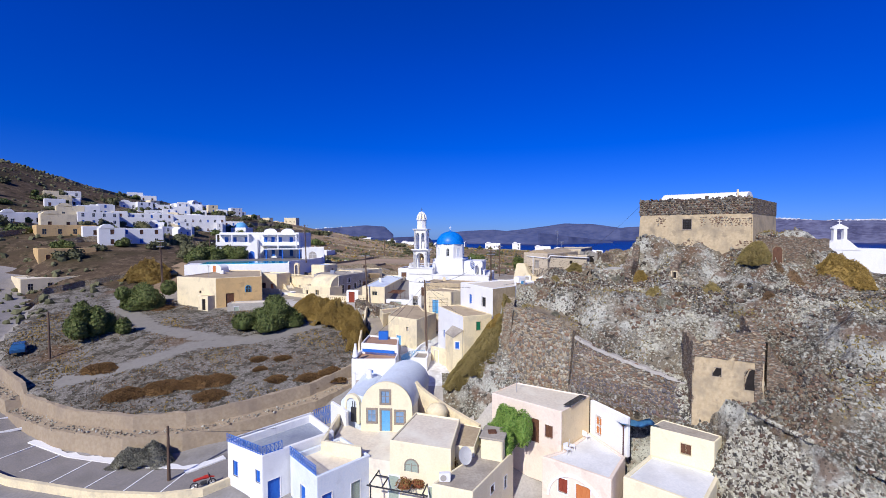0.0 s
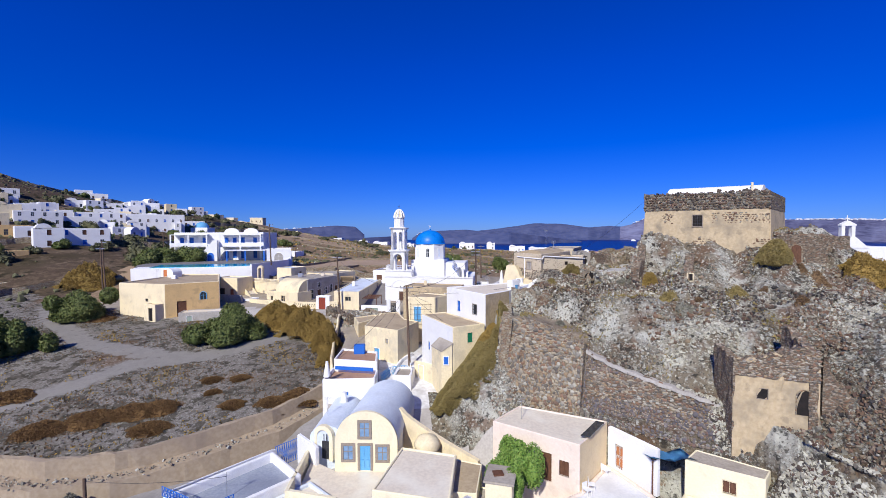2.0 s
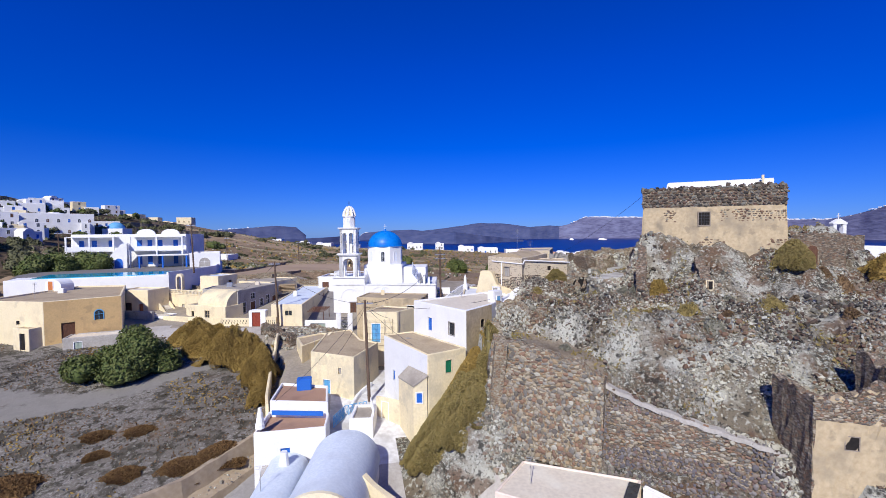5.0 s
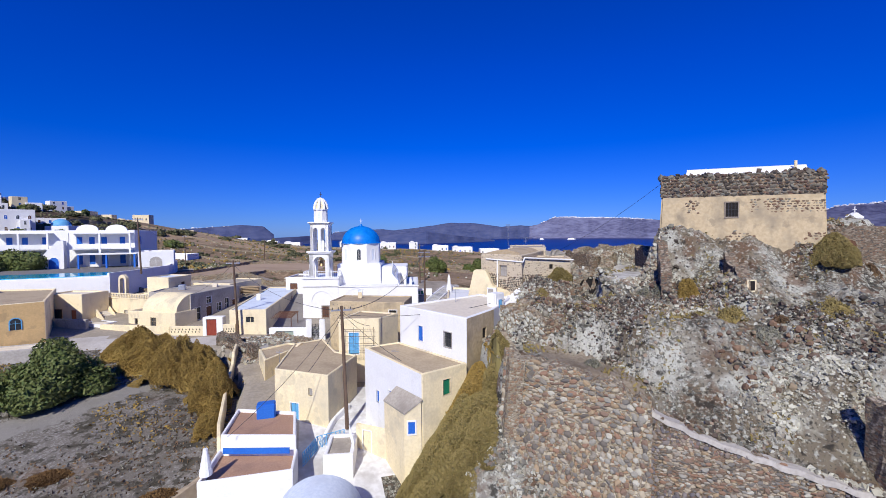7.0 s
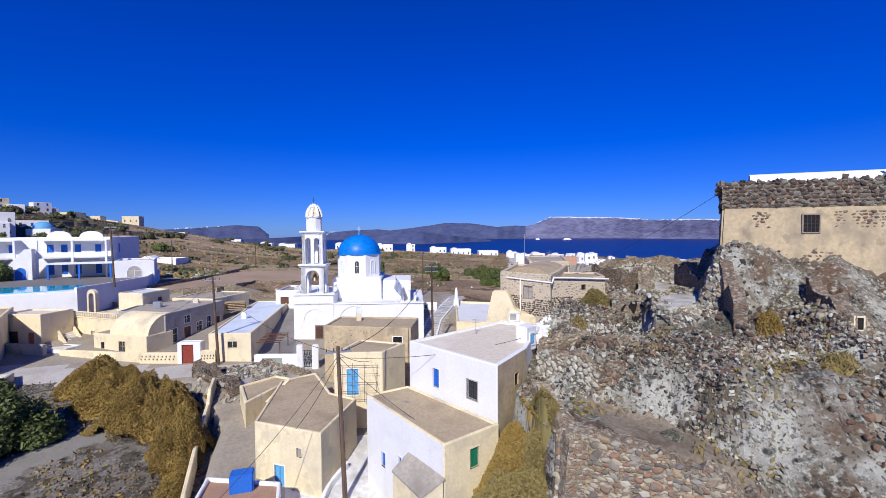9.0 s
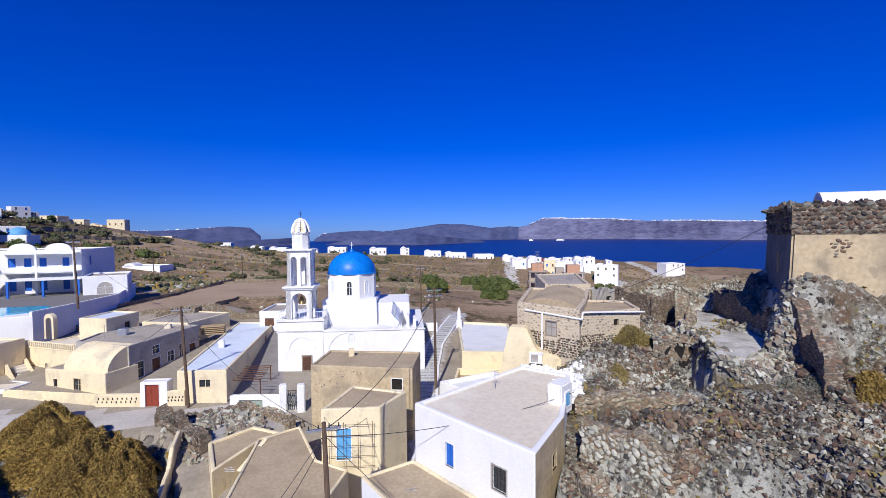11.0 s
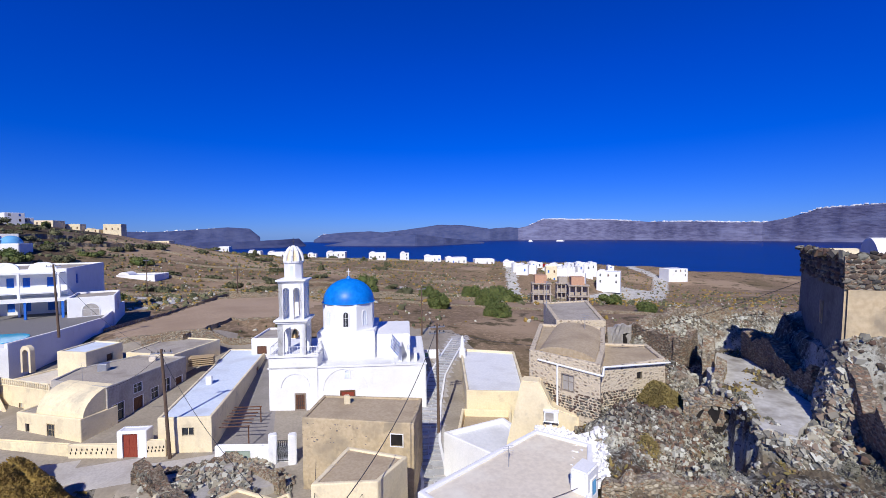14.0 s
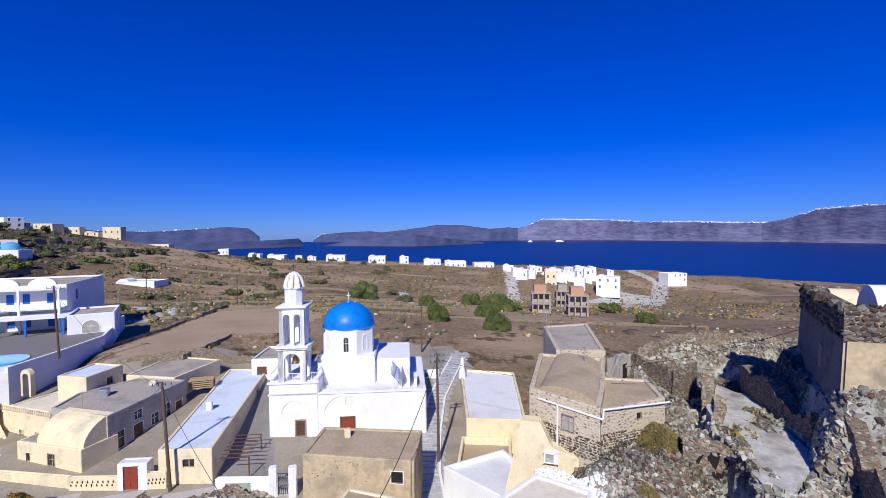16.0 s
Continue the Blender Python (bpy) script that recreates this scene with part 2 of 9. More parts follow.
POOL = surface("pool_water", (0.02, 0.42, 0.68), (0.03, 0.50, 0.75), 1.5, 0.4, 0.05, 0.15, spec=0.6)
PAVING = surface("dark_paving", (0.17, 0.16, 0.16), (0.22, 0.21, 0.20), 6, 0.6, 0.85, 0.2)
LANE = surface("lane_cement", (0.402, 0.374, 0.346), (0.475, 0.446, 0.415), 5, 0.5, 0.9, 0.3, (0.328, 0.294, 0.259), 0.6)
SLAB = surface("grey_paving_slab", (0.36, 0.35, 0.34), (0.45, 0.44, 0.42), 6, 0.6, 0.9, 0.3, (0.30, 0.28, 0.26), 0.6, island=((0.33, 0.32, 0.31), (0.41, 0.40, 0.385), (0.48, 0.46, 0.44)))
ASPHALT = surface("worn_asphalt", (0.220, 0.206, 0.199), (0.297, 0.268, 0.247), 8, 0.4, 0.9, 0.3, (0.176, 0.165, 0.152), 0.5)
FIELDWALL = surface("mud_plaster_wall", (0.312, 0.242, 0.164), (0.367, 0.296, 0.211), 3, 0.3, 0.95, 0.6, (0.257, 0.203, 0.156), 0.7)
LEAF = surface("fig_leaves", (0.064, 0.097, 0.026), (0.128, 0.155, 0.042), 5, 1, 0.7, 0.0, island=((0.048, 0.078, 0.019), (0.096, 0.127, 0.034), (0.139, 0.155, 0.046)))
LEAF_BRIGHT = surface("lemon_leaves", (0.108, 0.208, 0.036), (0.189, 0.312, 0.060), 5, 1, 0.6, 0.0, island=((0.068, 0.156, 0.024), (0.135, 0.247, 0.042), (0.230, 0.338, 0.072)))
GREYSHRUB = surface("grey_green_dry_shrub", (0.17, 0.165, 0.125), (0.22, 0.21, 0.16), 6, 0.5, 0.95, 0.8, (0.11, 0.11, 0.085), 0.8, relief=0.08, island=((0.13, 0.13, 0.10), (0.19, 0.185, 0.14), (0.25, 0.24, 0.19)))
BOUGAIN = surface("dry_red_leaves", (0.22, 0.06, 0.03), (0.30, 0.10, 0.04), 5, 1, 0.8, 0.0, island=((0.16, 0.05, 0.03), (0.28, 0.10, 0.04), (0.20, 0.15, 0.05)))
LEAF_OLIVE = surface("dusty_green_leaves", (0.12, 0.12, 0.06), (0.16, 0.16, 0.09), 5, 1, 0.8, 0.0, island=((0.05, 0.06, 0.03), (0.10, 0.10, 0.05), (0.14, 0.14, 0.07)))
RUST = surface("rusty_dead_shrub", (0.129, 0.068, 0.026), (0.182, 0.104, 0.040), 6, 0.6, 0.95, 0.8, (0.084, 0.048, 0.024), 0.7, relief=0.08, island=((0.099, 0.056, 0.024), (0.152, 0.084, 0.032), (0.205, 0.120, 0.048)))
GOLD = surface("dry_golden_scrub", (0.260, 0.176, 0.052), (0.343, 0.228, 0.069), 6, 0.5, 0.95, 0.8, (0.177, 0.148, 0.056), 0.8, relief=0.08, island=((0.225, 0.155, 0.041), (0.278, 0.188, 0.052), (0.325, 0.216, 0.060)))
OLIVEGOLD = surface("olive_dry_scrub", (0.217, 0.176, 0.064), (0.271, 0.214, 0.081), 6, 0.5, 0.95, 0.8, (0.162, 0.142, 0.064), 0.8, relief=0.08, island=((0.169, 0.142, 0.051), (0.224, 0.181, 0.068), (0.286, 0.214, 0.081)))
DRYBROWN = surface("dead_brown_scrub", (0.13, 0.08, 0.045), (0.2, 0.12, 0.06), 6, 0.7, 0.95, 0.0, island=((0.10, 0.065, 0.04), (0.16, 0.10, 0.055), (0.20, 0.13, 0.07)))
STONES = ((0.282, 0.266, 0.215), (0.391, 0.377, 0.310), (0.118, 0.107, 0.086), (0.190, 0.126, 0.086), (0.309, 0.275, 0.198), (0.091, 0.089, 0.077), (0.499, 0.494, 0.422), (0.237, 0.205, 0.150), (0.254, 0.172, 0.112))
STONE_BITS = surface("loose_stone", (0.363, 0.355, 0.301), (0.472, 0.456, 0.388), 8, 0.6, 0.95, 0.5, island=STONES)
STONE_PALE = surface("pale_loose_stone", (0.383, 0.363, 0.290), (0.494, 0.472, 0.384), 8, 0.6, 0.95, 0.5, island=((0.374, 0.355, 0.280), (0.485, 0.467, 0.381), (0.288, 0.270, 0.214), (0.536, 0.524, 0.431)))
STONE_RED = surface("rusty_loose_stone", (0.187, 0.130, 0.090), (0.248, 0.191, 0.130), 8, 0.6, 0.95, 0.5, island=((0.205, 0.126, 0.081), (0.125, 0.089, 0.068), (0.261, 0.206, 0.138), (0.286, 0.273, 0.214), (0.162, 0.095, 0.064)))
STONE_DARK = surface("dark_volcanic_stone", (0.065, 0.052, 0.043), (0.113, 0.089, 0.072), 8, 0.6, 0.95, 0.5, island=((0.070, 0.058, 0.046), (0.126, 0.078, 0.058), (0.047, 0.047, 0.046), (0.178, 0.162, 0.130), (0.099, 0.073, 0.058), (0.215, 0.209, 0.172)))
# The near-black patches put shadows between the stones into the slope's colour.
HILL = rubble("rubble_slope", 6.5, ((0.250, 0.244, 0.200), (0.373, 0.372, 0.310), (0.097, 0.088, 0.073), (0.160, 0.110, 0.078), (0.285, 0.262, 0.198), (0.076, 0.074, 0.065), (0.464, 0.468, 0.398), (0.200, 0.142, 0.098)), (0.110, 0.098, 0.074), bump=1.0, loose=True, patches=(((0.550, 0.543, 0.470), 0.20, 0.47, 0.60, 0.85), ((0.175, 0.140, 0.095), 0.30, 0.50, 0.60, 0.9), ((0.150, 0.086, 0.052), 0.42, 0.55, 0.63, 0.75), ((0.036, 0.033, 0.028), 1.5, 0.58, 0.66, 0.85), ((0.546, 0.548, 0.473), 3.4, 0.55, 0.66, 0.7), ((0.059, 0.054, 0.046), 6.0, 0.56, 0.66, 0.8)))
MASONRY = rubble("rubble_masonry", 5.2, ((0.338, 0.282, 0.205), (0.422, 0.362, 0.270), (0.254, 0.161, 0.107), (0.203, 0.169, 0.134), (0.473, 0.418, 0.320), (0.321, 0.210, 0.128)), (0.355, 0.298, 0.205), joint=0.08)
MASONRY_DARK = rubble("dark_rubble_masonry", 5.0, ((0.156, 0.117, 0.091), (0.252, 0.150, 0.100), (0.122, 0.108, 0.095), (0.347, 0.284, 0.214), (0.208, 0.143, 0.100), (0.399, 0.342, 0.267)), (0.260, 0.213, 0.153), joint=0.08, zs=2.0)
MASONRY_CREAM = rubble("cream_jointed_masonry", 3.2, ((0.20, 0.15, 0.11), (0.13, 0.11, 0.095), (0.52, 0.43, 0.31), (0.24, 0.17, 0.12), (0.50, 0.42, 0.31), (0.17, 0.15, 0.135)), (0.58, 0.49, 0.36), joint=0.27, zs=1.4, bump=0.5)
FIELD = rubble("stony_field", 6.0, ((0.261, 0.244, 0.212), (0.201, 0.184, 0.161), (0.304, 0.285, 0.251), (0.171, 0.154, 0.131)), (0.165, 0.146, 0.121), bump=0.5, loose=True, patches=(((0.146, 0.127, 0.100), 0.10, 0.48, 0.62, 0.7), ((0.063, 0.054, 0.038), 0.55, 0.53, 0.58, 0.75), ((0.049, 0.043, 0.030), 1.3, 0.54, 0.60, 0.8), ((0.139, 0.074, 0.033), 0.13, 0.60, 0.70, 0.7), ((0.316, 0.300, 0.266), 2.4, 0.60, 0.68, 0.7)))


def worn_path(m, colour):
    """Bare trodden dirt where the ground's 'worn' value is high, with a ragged edge."""
    n, l = m.node_tree.nodes, m.node_tree.links
    base = n["Principled BSDF"].inputs["Base Color"]
    under = base.links[0].from_socket
    at, noise, add, ramp, mix = (n.new("ShaderNode" + k) for k in ("Attribute", "TexNoise", "Math", "ValToRGB", "MixRGB"))
    at.attribute_name = "worn"
    noise.inputs["Scale"].default_value, noise.inputs["Detail"].default_value = 0.9, 8
    co = n.new("ShaderNodeTexCoord")
    l.new(co.outputs["Object"], noise.inputs["Vector"])
    l.new(at.outputs["Fac"], add.inputs[0])
    l.new(noise.outputs["Fac"], add.inputs[1])
    ramp.color_ramp.elements[0].position, ramp.color_ramp.elements[1].position = 0.82, 1.0
    ramp.color_ramp.elements[1].color = (0.85, 0.85, 0.85, 1)
    l.new(add.outputs[0], ramp.inputs[0])
    l.new(ramp.outputs[0], mix.inputs[0])
    l.new(under, mix.inputs[1])
    mix.inputs[2].default_value = (*colour, 1)
    l.new(mix.outputs[0], base)


worn_path(FIELD, (0.265, 0.248, 0.222))
LAND = rubble("dry_terraced_land", 1.2, ((0.285, 0.198, 0.123), (0.236, 0.161, 0.098), (0.319, 0.227, 0.142), (0.209, 0.147, 0.090)), (0.185, 0.132, 0.080), bump=0.4, loose=True, patches=(((0.134, 0.103, 0.052), 0.035, 0.53, 0.64, 0.8), ((0.370, 0.268, 0.173), 0.02, 0.53, 0.62, 0.85), ((0.068, 0.055, 0.026), 0.22, 0.58, 0.64, 0.85), ((0.352, 0.264, 0.177), 1.3, 0.58, 0.68, 0.6)))
SCRUB = rubble("scrubby_dark_slope", 0.7, ((0.122, 0.088, 0.056), (0.093, 0.065, 0.044), (0.152, 0.111, 0.072), (0.080, 0.058, 0.037)), (0.073, 0.051, 0.033), bump=0.5, loose=True, patches=(((0.051, 0.041, 0.021), 0.05, 0.52, 0.62, 0.85), ((0.217, 0.162, 0.113), 0.03, 0.58, 0.66, 0.8), ((0.032, 0.027, 0.014), 0.30, 0.57, 0.64, 0.9)))
BROWN_PLAIN = surface("bare_brown_field", (0.362, 0.260, 0.169), (0.425, 0.313, 0.207), 3, 0.12, 0.95, 0.4, (0.308, 0.218, 0.139), 0.7)
LEDGE_EARTH = surface("brown_ledge_earth", (0.200, 0.160, 0.115), (0.285, 0.240, 0.180), 5, 0.5, 0.95, 0.7, (0.130, 0.098, 0.066), 0.85, relief=0.08)
YARD = surface("pale_earth_yard", (0.284, 0.246, 0.196), (0.348, 0.305, 0.245), 4, 0.3, 0.95, 0.4, (0.213, 0.178, 0.135), 0.75)
# Blue-purple of the far rock: distance haze put into the base colour.
CLIFF = surface("haze_tinted_caldera_rock", (0.087, 0.087, 0.160), (0.155, 0.158, 0.254), 0.02, 0.004, 0.95, 0.5, (0.195, 0.207, 0.321), 0.8, stretch=4.0, relief=8.0)
ISLAND = surface("haze_tinted_island_rock", (0.045, 0.061, 0.144), (0.071, 0.084, 0.169), 0.02, 0.004, 0.95, 0.4, (0.095, 0.110, 0.200), 0.7, stretch=3.0, relief=8.0)
SEA = surface("deep_blue_sea", (0.0, 0.012, 0.10), (0.0, 0.016, 0.12), 0.05, 0.004, 0.35, 0.2, (0.0, 0.02, 0.15), 0.6, relief=0.4, spec=0.25)


# ---- mesh helpers ----
def link(name, me, material, parent=None, label="", smooth=False):
    for m in (material if isinstance(material, (list, tuple)) else [material]):
        me.materials.append(m)
    ob = new(name, me)
    if parent:
        ob.parent = parent
        ob.matrix_parent_inverse = Matrix.Translation(-Vector(parent.location))
    if label:
        ob["label"] = label
    if smooth:
        me.polygons.foreach_set("use_smooth", np.ones(len(me.polygons), dtype=bool))
    return ob


def part(name, bm, material, parent=None, label="", smooth=False):
    me = bpy.data.meshes.new(name)
    bm.to_mesh(me)
    bm.free()
    return link(name, me, material, parent, label, smooth)


def thing(name, label, category, group="", kind="", at=(0, 0, 0)):
    ob = new(name)
    ob.empty_display_size = 0.3
    ob.location = at
    return tagged(ob, label, category, group, kind)


def box(bm, a, b, m=None):
    """An axis-aligned box from corner a to corner b, moved by m."""
    vs = bmesh.ops.create_cube(bm, size=1)["verts"]
    for v in vs:
        v.co = Vector([(a[i] + b[i]) / 2 + v.co[i] * (b[i] - a[i]) for i in range(3)])
        if m:
            v.co = m @ v.co
    return vs


def prism(bm, pts, z0, z1):
    lo = [bm.verts.new((*p[:2], z0)) for p in pts]
    hi = [bm.verts.new((*p[:2], z1)) for p in pts]
    k = len(pts)
    bm.faces.new(lo[::-1]), bm.faces.new(hi)
    for i in range(k):
        bm.faces.new((lo[i], lo[(i + 1) % k], hi[(i + 1) % k], hi[i]))


def bevel_top(bm, z, size, seg=2):
    es = [e for e in bm.edges if all(abs(v.co.z - z) < 1e-4 for v in e.verts)]
    ups = [e for e in bm.edges if abs(e.verts[0].co.z - e.verts[1].co.z) > 0.6]
    bmesh.ops.bevel(bm, geom=es + ups, offset=size, segments=seg, affect="EDGES", profile=0.5, clamp_overlap=True)


def rod(bm, a, b, r, seg=8, r2=None):
    a, b = Vector(a), Vector(b)
    d = b - a
    m = Matrix.Translation((a + b) / 2) @ d.to_track_quat("Z", "Y").to_matrix().to_4x4()
    bmesh.ops.create_cone(bm, cap_ends=True, segments=seg, radius1=r, radius2=r if r2 is None else r2, depth=d.length, matrix=m)


def rect(p0, p1, depth):
    u = Vector(p1) - Vector(p0)
    n = Vector((-u.y, u.x)).normalized() * depth
    return [Vector(p0), Vector(p1), Vector(p1) + n, Vector(p0) + n]


def inset(poly, d):
    out, k = [], len(poly)
    for i in range(k):
        a, b, c = Vector(poly[i - 1]), Vector(poly[i]), Vector(poly[(i + 1) % k])
        u, v = (b - a).normalized(), (c - b).normalized()
        n1, n2 = Vector((-u.y, u.x)), Vector((-v.y, v.x))
        w = n1 + n2
        out.append(b + w * (d / max(0.35, w.dot(n1))))
    return out


def wall_frame(p, q):
    """Axes of a wall seen from outside: along it, out of it, up."""
    p, q = Vector(p), Vector(q)
    u = (q - p).normalized()
    return Matrix(((u.x, u.y, 0, p.x), (u.y, -u.x, 0, p.y), (0, 0, 1, 0), (0, 0, 0, 1)))


def shape(bm, m, pts, d0, d1):
    """A flat outline in (along, up), extruded outwards from d0 to d1."""
    a = [bm.verts.new(m @ Vector((u, d0, z))) for u, z in pts]
    b = [bm.verts.new(m @ Vector((u, d1, z))) for u, z in pts]
    k = len(pts)
    bm.faces.new(a[::-1]), bm.faces.new(b)
    for i in range(k):
        bm.faces.new((a[i], a[(i + 1) % k], b[(i + 1) % k], b[i]))
    bmesh.ops.recalc_face_normals(bm, faces=bm.faces[:])


def arch_pts(u, z, w, h, seg=10):
    r = w / 2
    return [(u - r, z), (u + r, z)] + [(u + r * math.cos(math.pi * i / seg), z + h - r + r * math.sin(math.pi * i / seg)) for i in range(seg + 1)]


def opening(parent, p, q, u, z, w, h, kind="win", frame_m=WHITE, pane_m=GLASS, trim=0.1, proud=0.06, label="", back=0.0):
    """A window or door in the wall from p to q: a surround that stands proud, a set-back pane or leaf, glazing bars."""
    m = wall_frame(p, q)
    arched = "arch" in kind
    door = "door" in kind
    bm = bmesh.new()
    if arched:
        o, i = arch_pts(u, z, w + 2 * trim, h + trim), arch_pts(u, z, w, h)
        shape(bm, m, o[1:] + [o[0], i[0]] + i[1:][::-1], 0.0, proud)
    else:
        if back:
            trim, proud = min(trim, 0.07), min(proud, 0.02)
        for a, b, c, d in ((u - w / 2 - trim, u - w / 2, z - (0 if door else trim), z + h + trim), (u + w / 2, u + w / 2 + trim, z - (0 if door else trim), z + h + trim), (u - w / 2, u + w / 2, z + h, z + h + trim), (u - w / 2, u + w / 2, z - trim, z)):
            if not (door and d == z):
                box(bm, (a, -0.5 * back, c), (b, proud, d), m)
    fr = part("door" if door else "window", bm, frame_m, parent, label)
    m = m @ Matrix.Translation((0, -back, 0))
    painted = pane_m in (BLUE, SKYBLUE, BROWNWOOD, GREEN, GREYGREEN, ORANGE, REDWOOD)
    bm = bmesh.new()
    if arched:
        shape(bm, m, arch_pts(u, z, w, h), 0.0, 0.02)
    else:
        box(bm, (u - w / 2, 0.0, z), (u + w / 2, 0.02, z + h), m)
    part("door_leaf" if door else "pane", bm, pane_m, fr)
    if "bars" in kind:
        bm = bmesh.new()
        for k in range(1, 4):
            box(bm, (u - w / 2 + w * k / 4 - 0.02, 0.02, z), (u - w / 2 + w * k / 4 + 0.02, 0.05, z + h), m)
        for k in range(1, 4):
            box(bm, (u - w / 2, 0.025, z + h * k / 4 - 0.015), (u + w / 2, 0.045, z + h * k / 4 + 0.015), m)
        part("bars", bm, IRON, fr)
    elif painted and not door and not arched:
        for k in (0, 1):
            bm = bmesh.new()
            u0 = u - w / 2 + k * w / 2
            box(bm, (u0 + 0.02, 0.02, z + 0.03), (u0 + w / 2 - 0.02, 0.05, z + h - 0.03), m)
            for za, zb in ((0.08, 0.47), (0.53, 0.92)):
                box(bm, (u0 + 0.07, 0.045, z + za * h), (u0 + w / 2 - 0.07, 0.062, z + zb * h), m)
            part("shutter", bm, pane_m, fr)
    elif w > 0.45 and not door and pane_m is not DARK:
        bm = bmesh.new()
        box(bm, (u - 0.025, 0.02, z), (u + 0.025, 0.045, z + h - (w / 4 if arched else 0)), m)
        if h > 0.8:
            box(bm, (u - w / 2, 0.02, z + h * 0.55), (u + w / 2, 0.04, z + h * 0.55 + 0.04), m)
        part("glazing_bar", bm, frame_m, fr)
    elif door:
        bm = bmesh.new()
        for k in (0.12, 0.56):
            for s in (-1, 1):
                box(bm, (u + s * w * 0.24 - w * 0.15, 0.02, z + h * k), (u + s * w * 0.24 + w * 0.15, 0.045, z + h * (k + 0.32)), m)
        part("door_panel", bm, pane_m, fr)
    return fr


def house(name, label, poly, z0, z1, wall=WHITE, roof=ROOF_GREY, par=0.25, thick=0.28, openings=(), group="", category="house", bev=0.07, sides=None):
    """Walls with a parapet round a flat roof slab; openings: (edge, along, sill, w, h, kind, surround, leaf)."""
    c = sum((Vector(p) for p in poly), Vector((0, 0))) / len(poly)
    t = thing(name, label, category, group, at=(c.x, c.y, z0))
    inner, top = inset(poly, thick), z1 + par
    bm = bmesh.new()
    k = len(poly)
    a = [bm.verts.new((*p, z0)) for p in poly]
    b = [bm.verts.new((*p, top)) for p in poly]
    d = [bm.verts.new((*p, top)) for p in inner]
    e = [bm.verts.new((*p, z0)) for p in inner]
    for i in range(k):
        j = (i + 1) % k
        for f in ((a[i], a[j], b[j], b[i]), (b[i], b[j], d[j], d[i]), (d[i], d[j], e[j], e[i]), (e[i], e[j], a[j], a[i])):
            bm.faces.new(f)
    if bev:
        bevel_top(bm, top, bev)
    holes = {e_: [] for e_ in range(k)}
    for o in openings:
        if "arch" not in o[5]:
            holes[o[0]].append((o[1] - o[3] / 2, o[1] + o[3] / 2, o[2], o[2] + o[4]))
    mats, sunk = [wall], set()
    for e_ in range(k):
        m_ = wall_frame(poly[e_], poly[(e_ + 1) % k])
        out_ = m_.to_3x3() @ Vector((0, 1, 0))
        bm.normal_update()
        at_ = Vector((*poly[e_], 0))
        cand = [f for f in bm.faces if abs(f.normal.dot(out_)) > 0.995 and abs((f.calc_center_median() - at_).dot(out_)) < 0.03]
        slot_ = 0
        if sides and e_ in sides:
            mats.append(sides[e_])
            slot_ = len(mats) - 1
            for f in cand:
                f.material_index = slot_
        if holes[e_] and cand:
            f = max(cand, key=lambda q: q.calc_area())
            inv = m_.inverted()
            uz = [inv @ v.co for v in f.verts]
            u0_, u1_, z0_, z1_ = min(q.x for q in uz), max(q.x for q in uz), min(q.z for q in uz), max(q.z for q in uz)
            hs = [h_ for h_ in holes[e_] if h_[0] > u0_ + 0.02 and h_[1] < u1_ - 0.02 and h_[2] > z0_ + 0.02 and h_[3] < z1_ - 0.02]
            if hs and len(f.verts) == 4:
                bmesh.ops.delete(bm, geom=[f], context="FACES_ONLY")
                us_ = sorted({u0_, u1_} | {q for h_ in hs for q in h_[:2]})
                zs_ = sorted({z0_, z1_} | {q for h_ in hs for q in h_[2:]})
                for ua, ub in zip(us_, us_[1:]):
                    for za, zb in zip(zs_, zs_[1:]):
                        if not any(h_[0] < (ua + ub) / 2 < h_[1] and h_[2] < (za + zb) / 2 < h_[3] for h_ in hs):
                            bm.faces.new([bm.verts.new(m_ @ Vector((q[0], 0, q[1]))) for q in ((ua, za), (ub, za), (ub, zb), (ua, zb))]).material_index = slot_
                for ua, ub, za, zb in hs:
                    cs_ = ((ua, za), (ub, za), (ub, zb), (ua, zb))
                    for q, w_ in zip(cs_, cs_[1:] + cs_[:1]):
                        bm.faces.new([bm.verts.new(m_ @ Vector((a_, d_, b_))) for (a_, b_), d_ in ((q, 0), (w_, 0), (w_, -0.2), (q, -0.2))]).material_index = slot_
                    sunk.add((e_, round((ua + ub) / 2, 3), round(za, 3)))
    part("wall", bm, mats, t)
    bm = bmesh.new()
    prism(bm, inset(poly, thick - 0.02), z1 - 0.2, z1)
    part("roof", bm, roof, t)
    for o in openings:
        e_, u, s, w, h, kind, *mm = o
        p, q = poly[e_], poly[(e_ + 1) % k]
        if (e_, round(u, 3), round(s, 3)) in sunk:
            opening(t, p, q, u, s, w, h, kind, *mm, back=0.14)
        else:
            opening(t, p, q, u, s, w, h, kind, *mm)
    return t


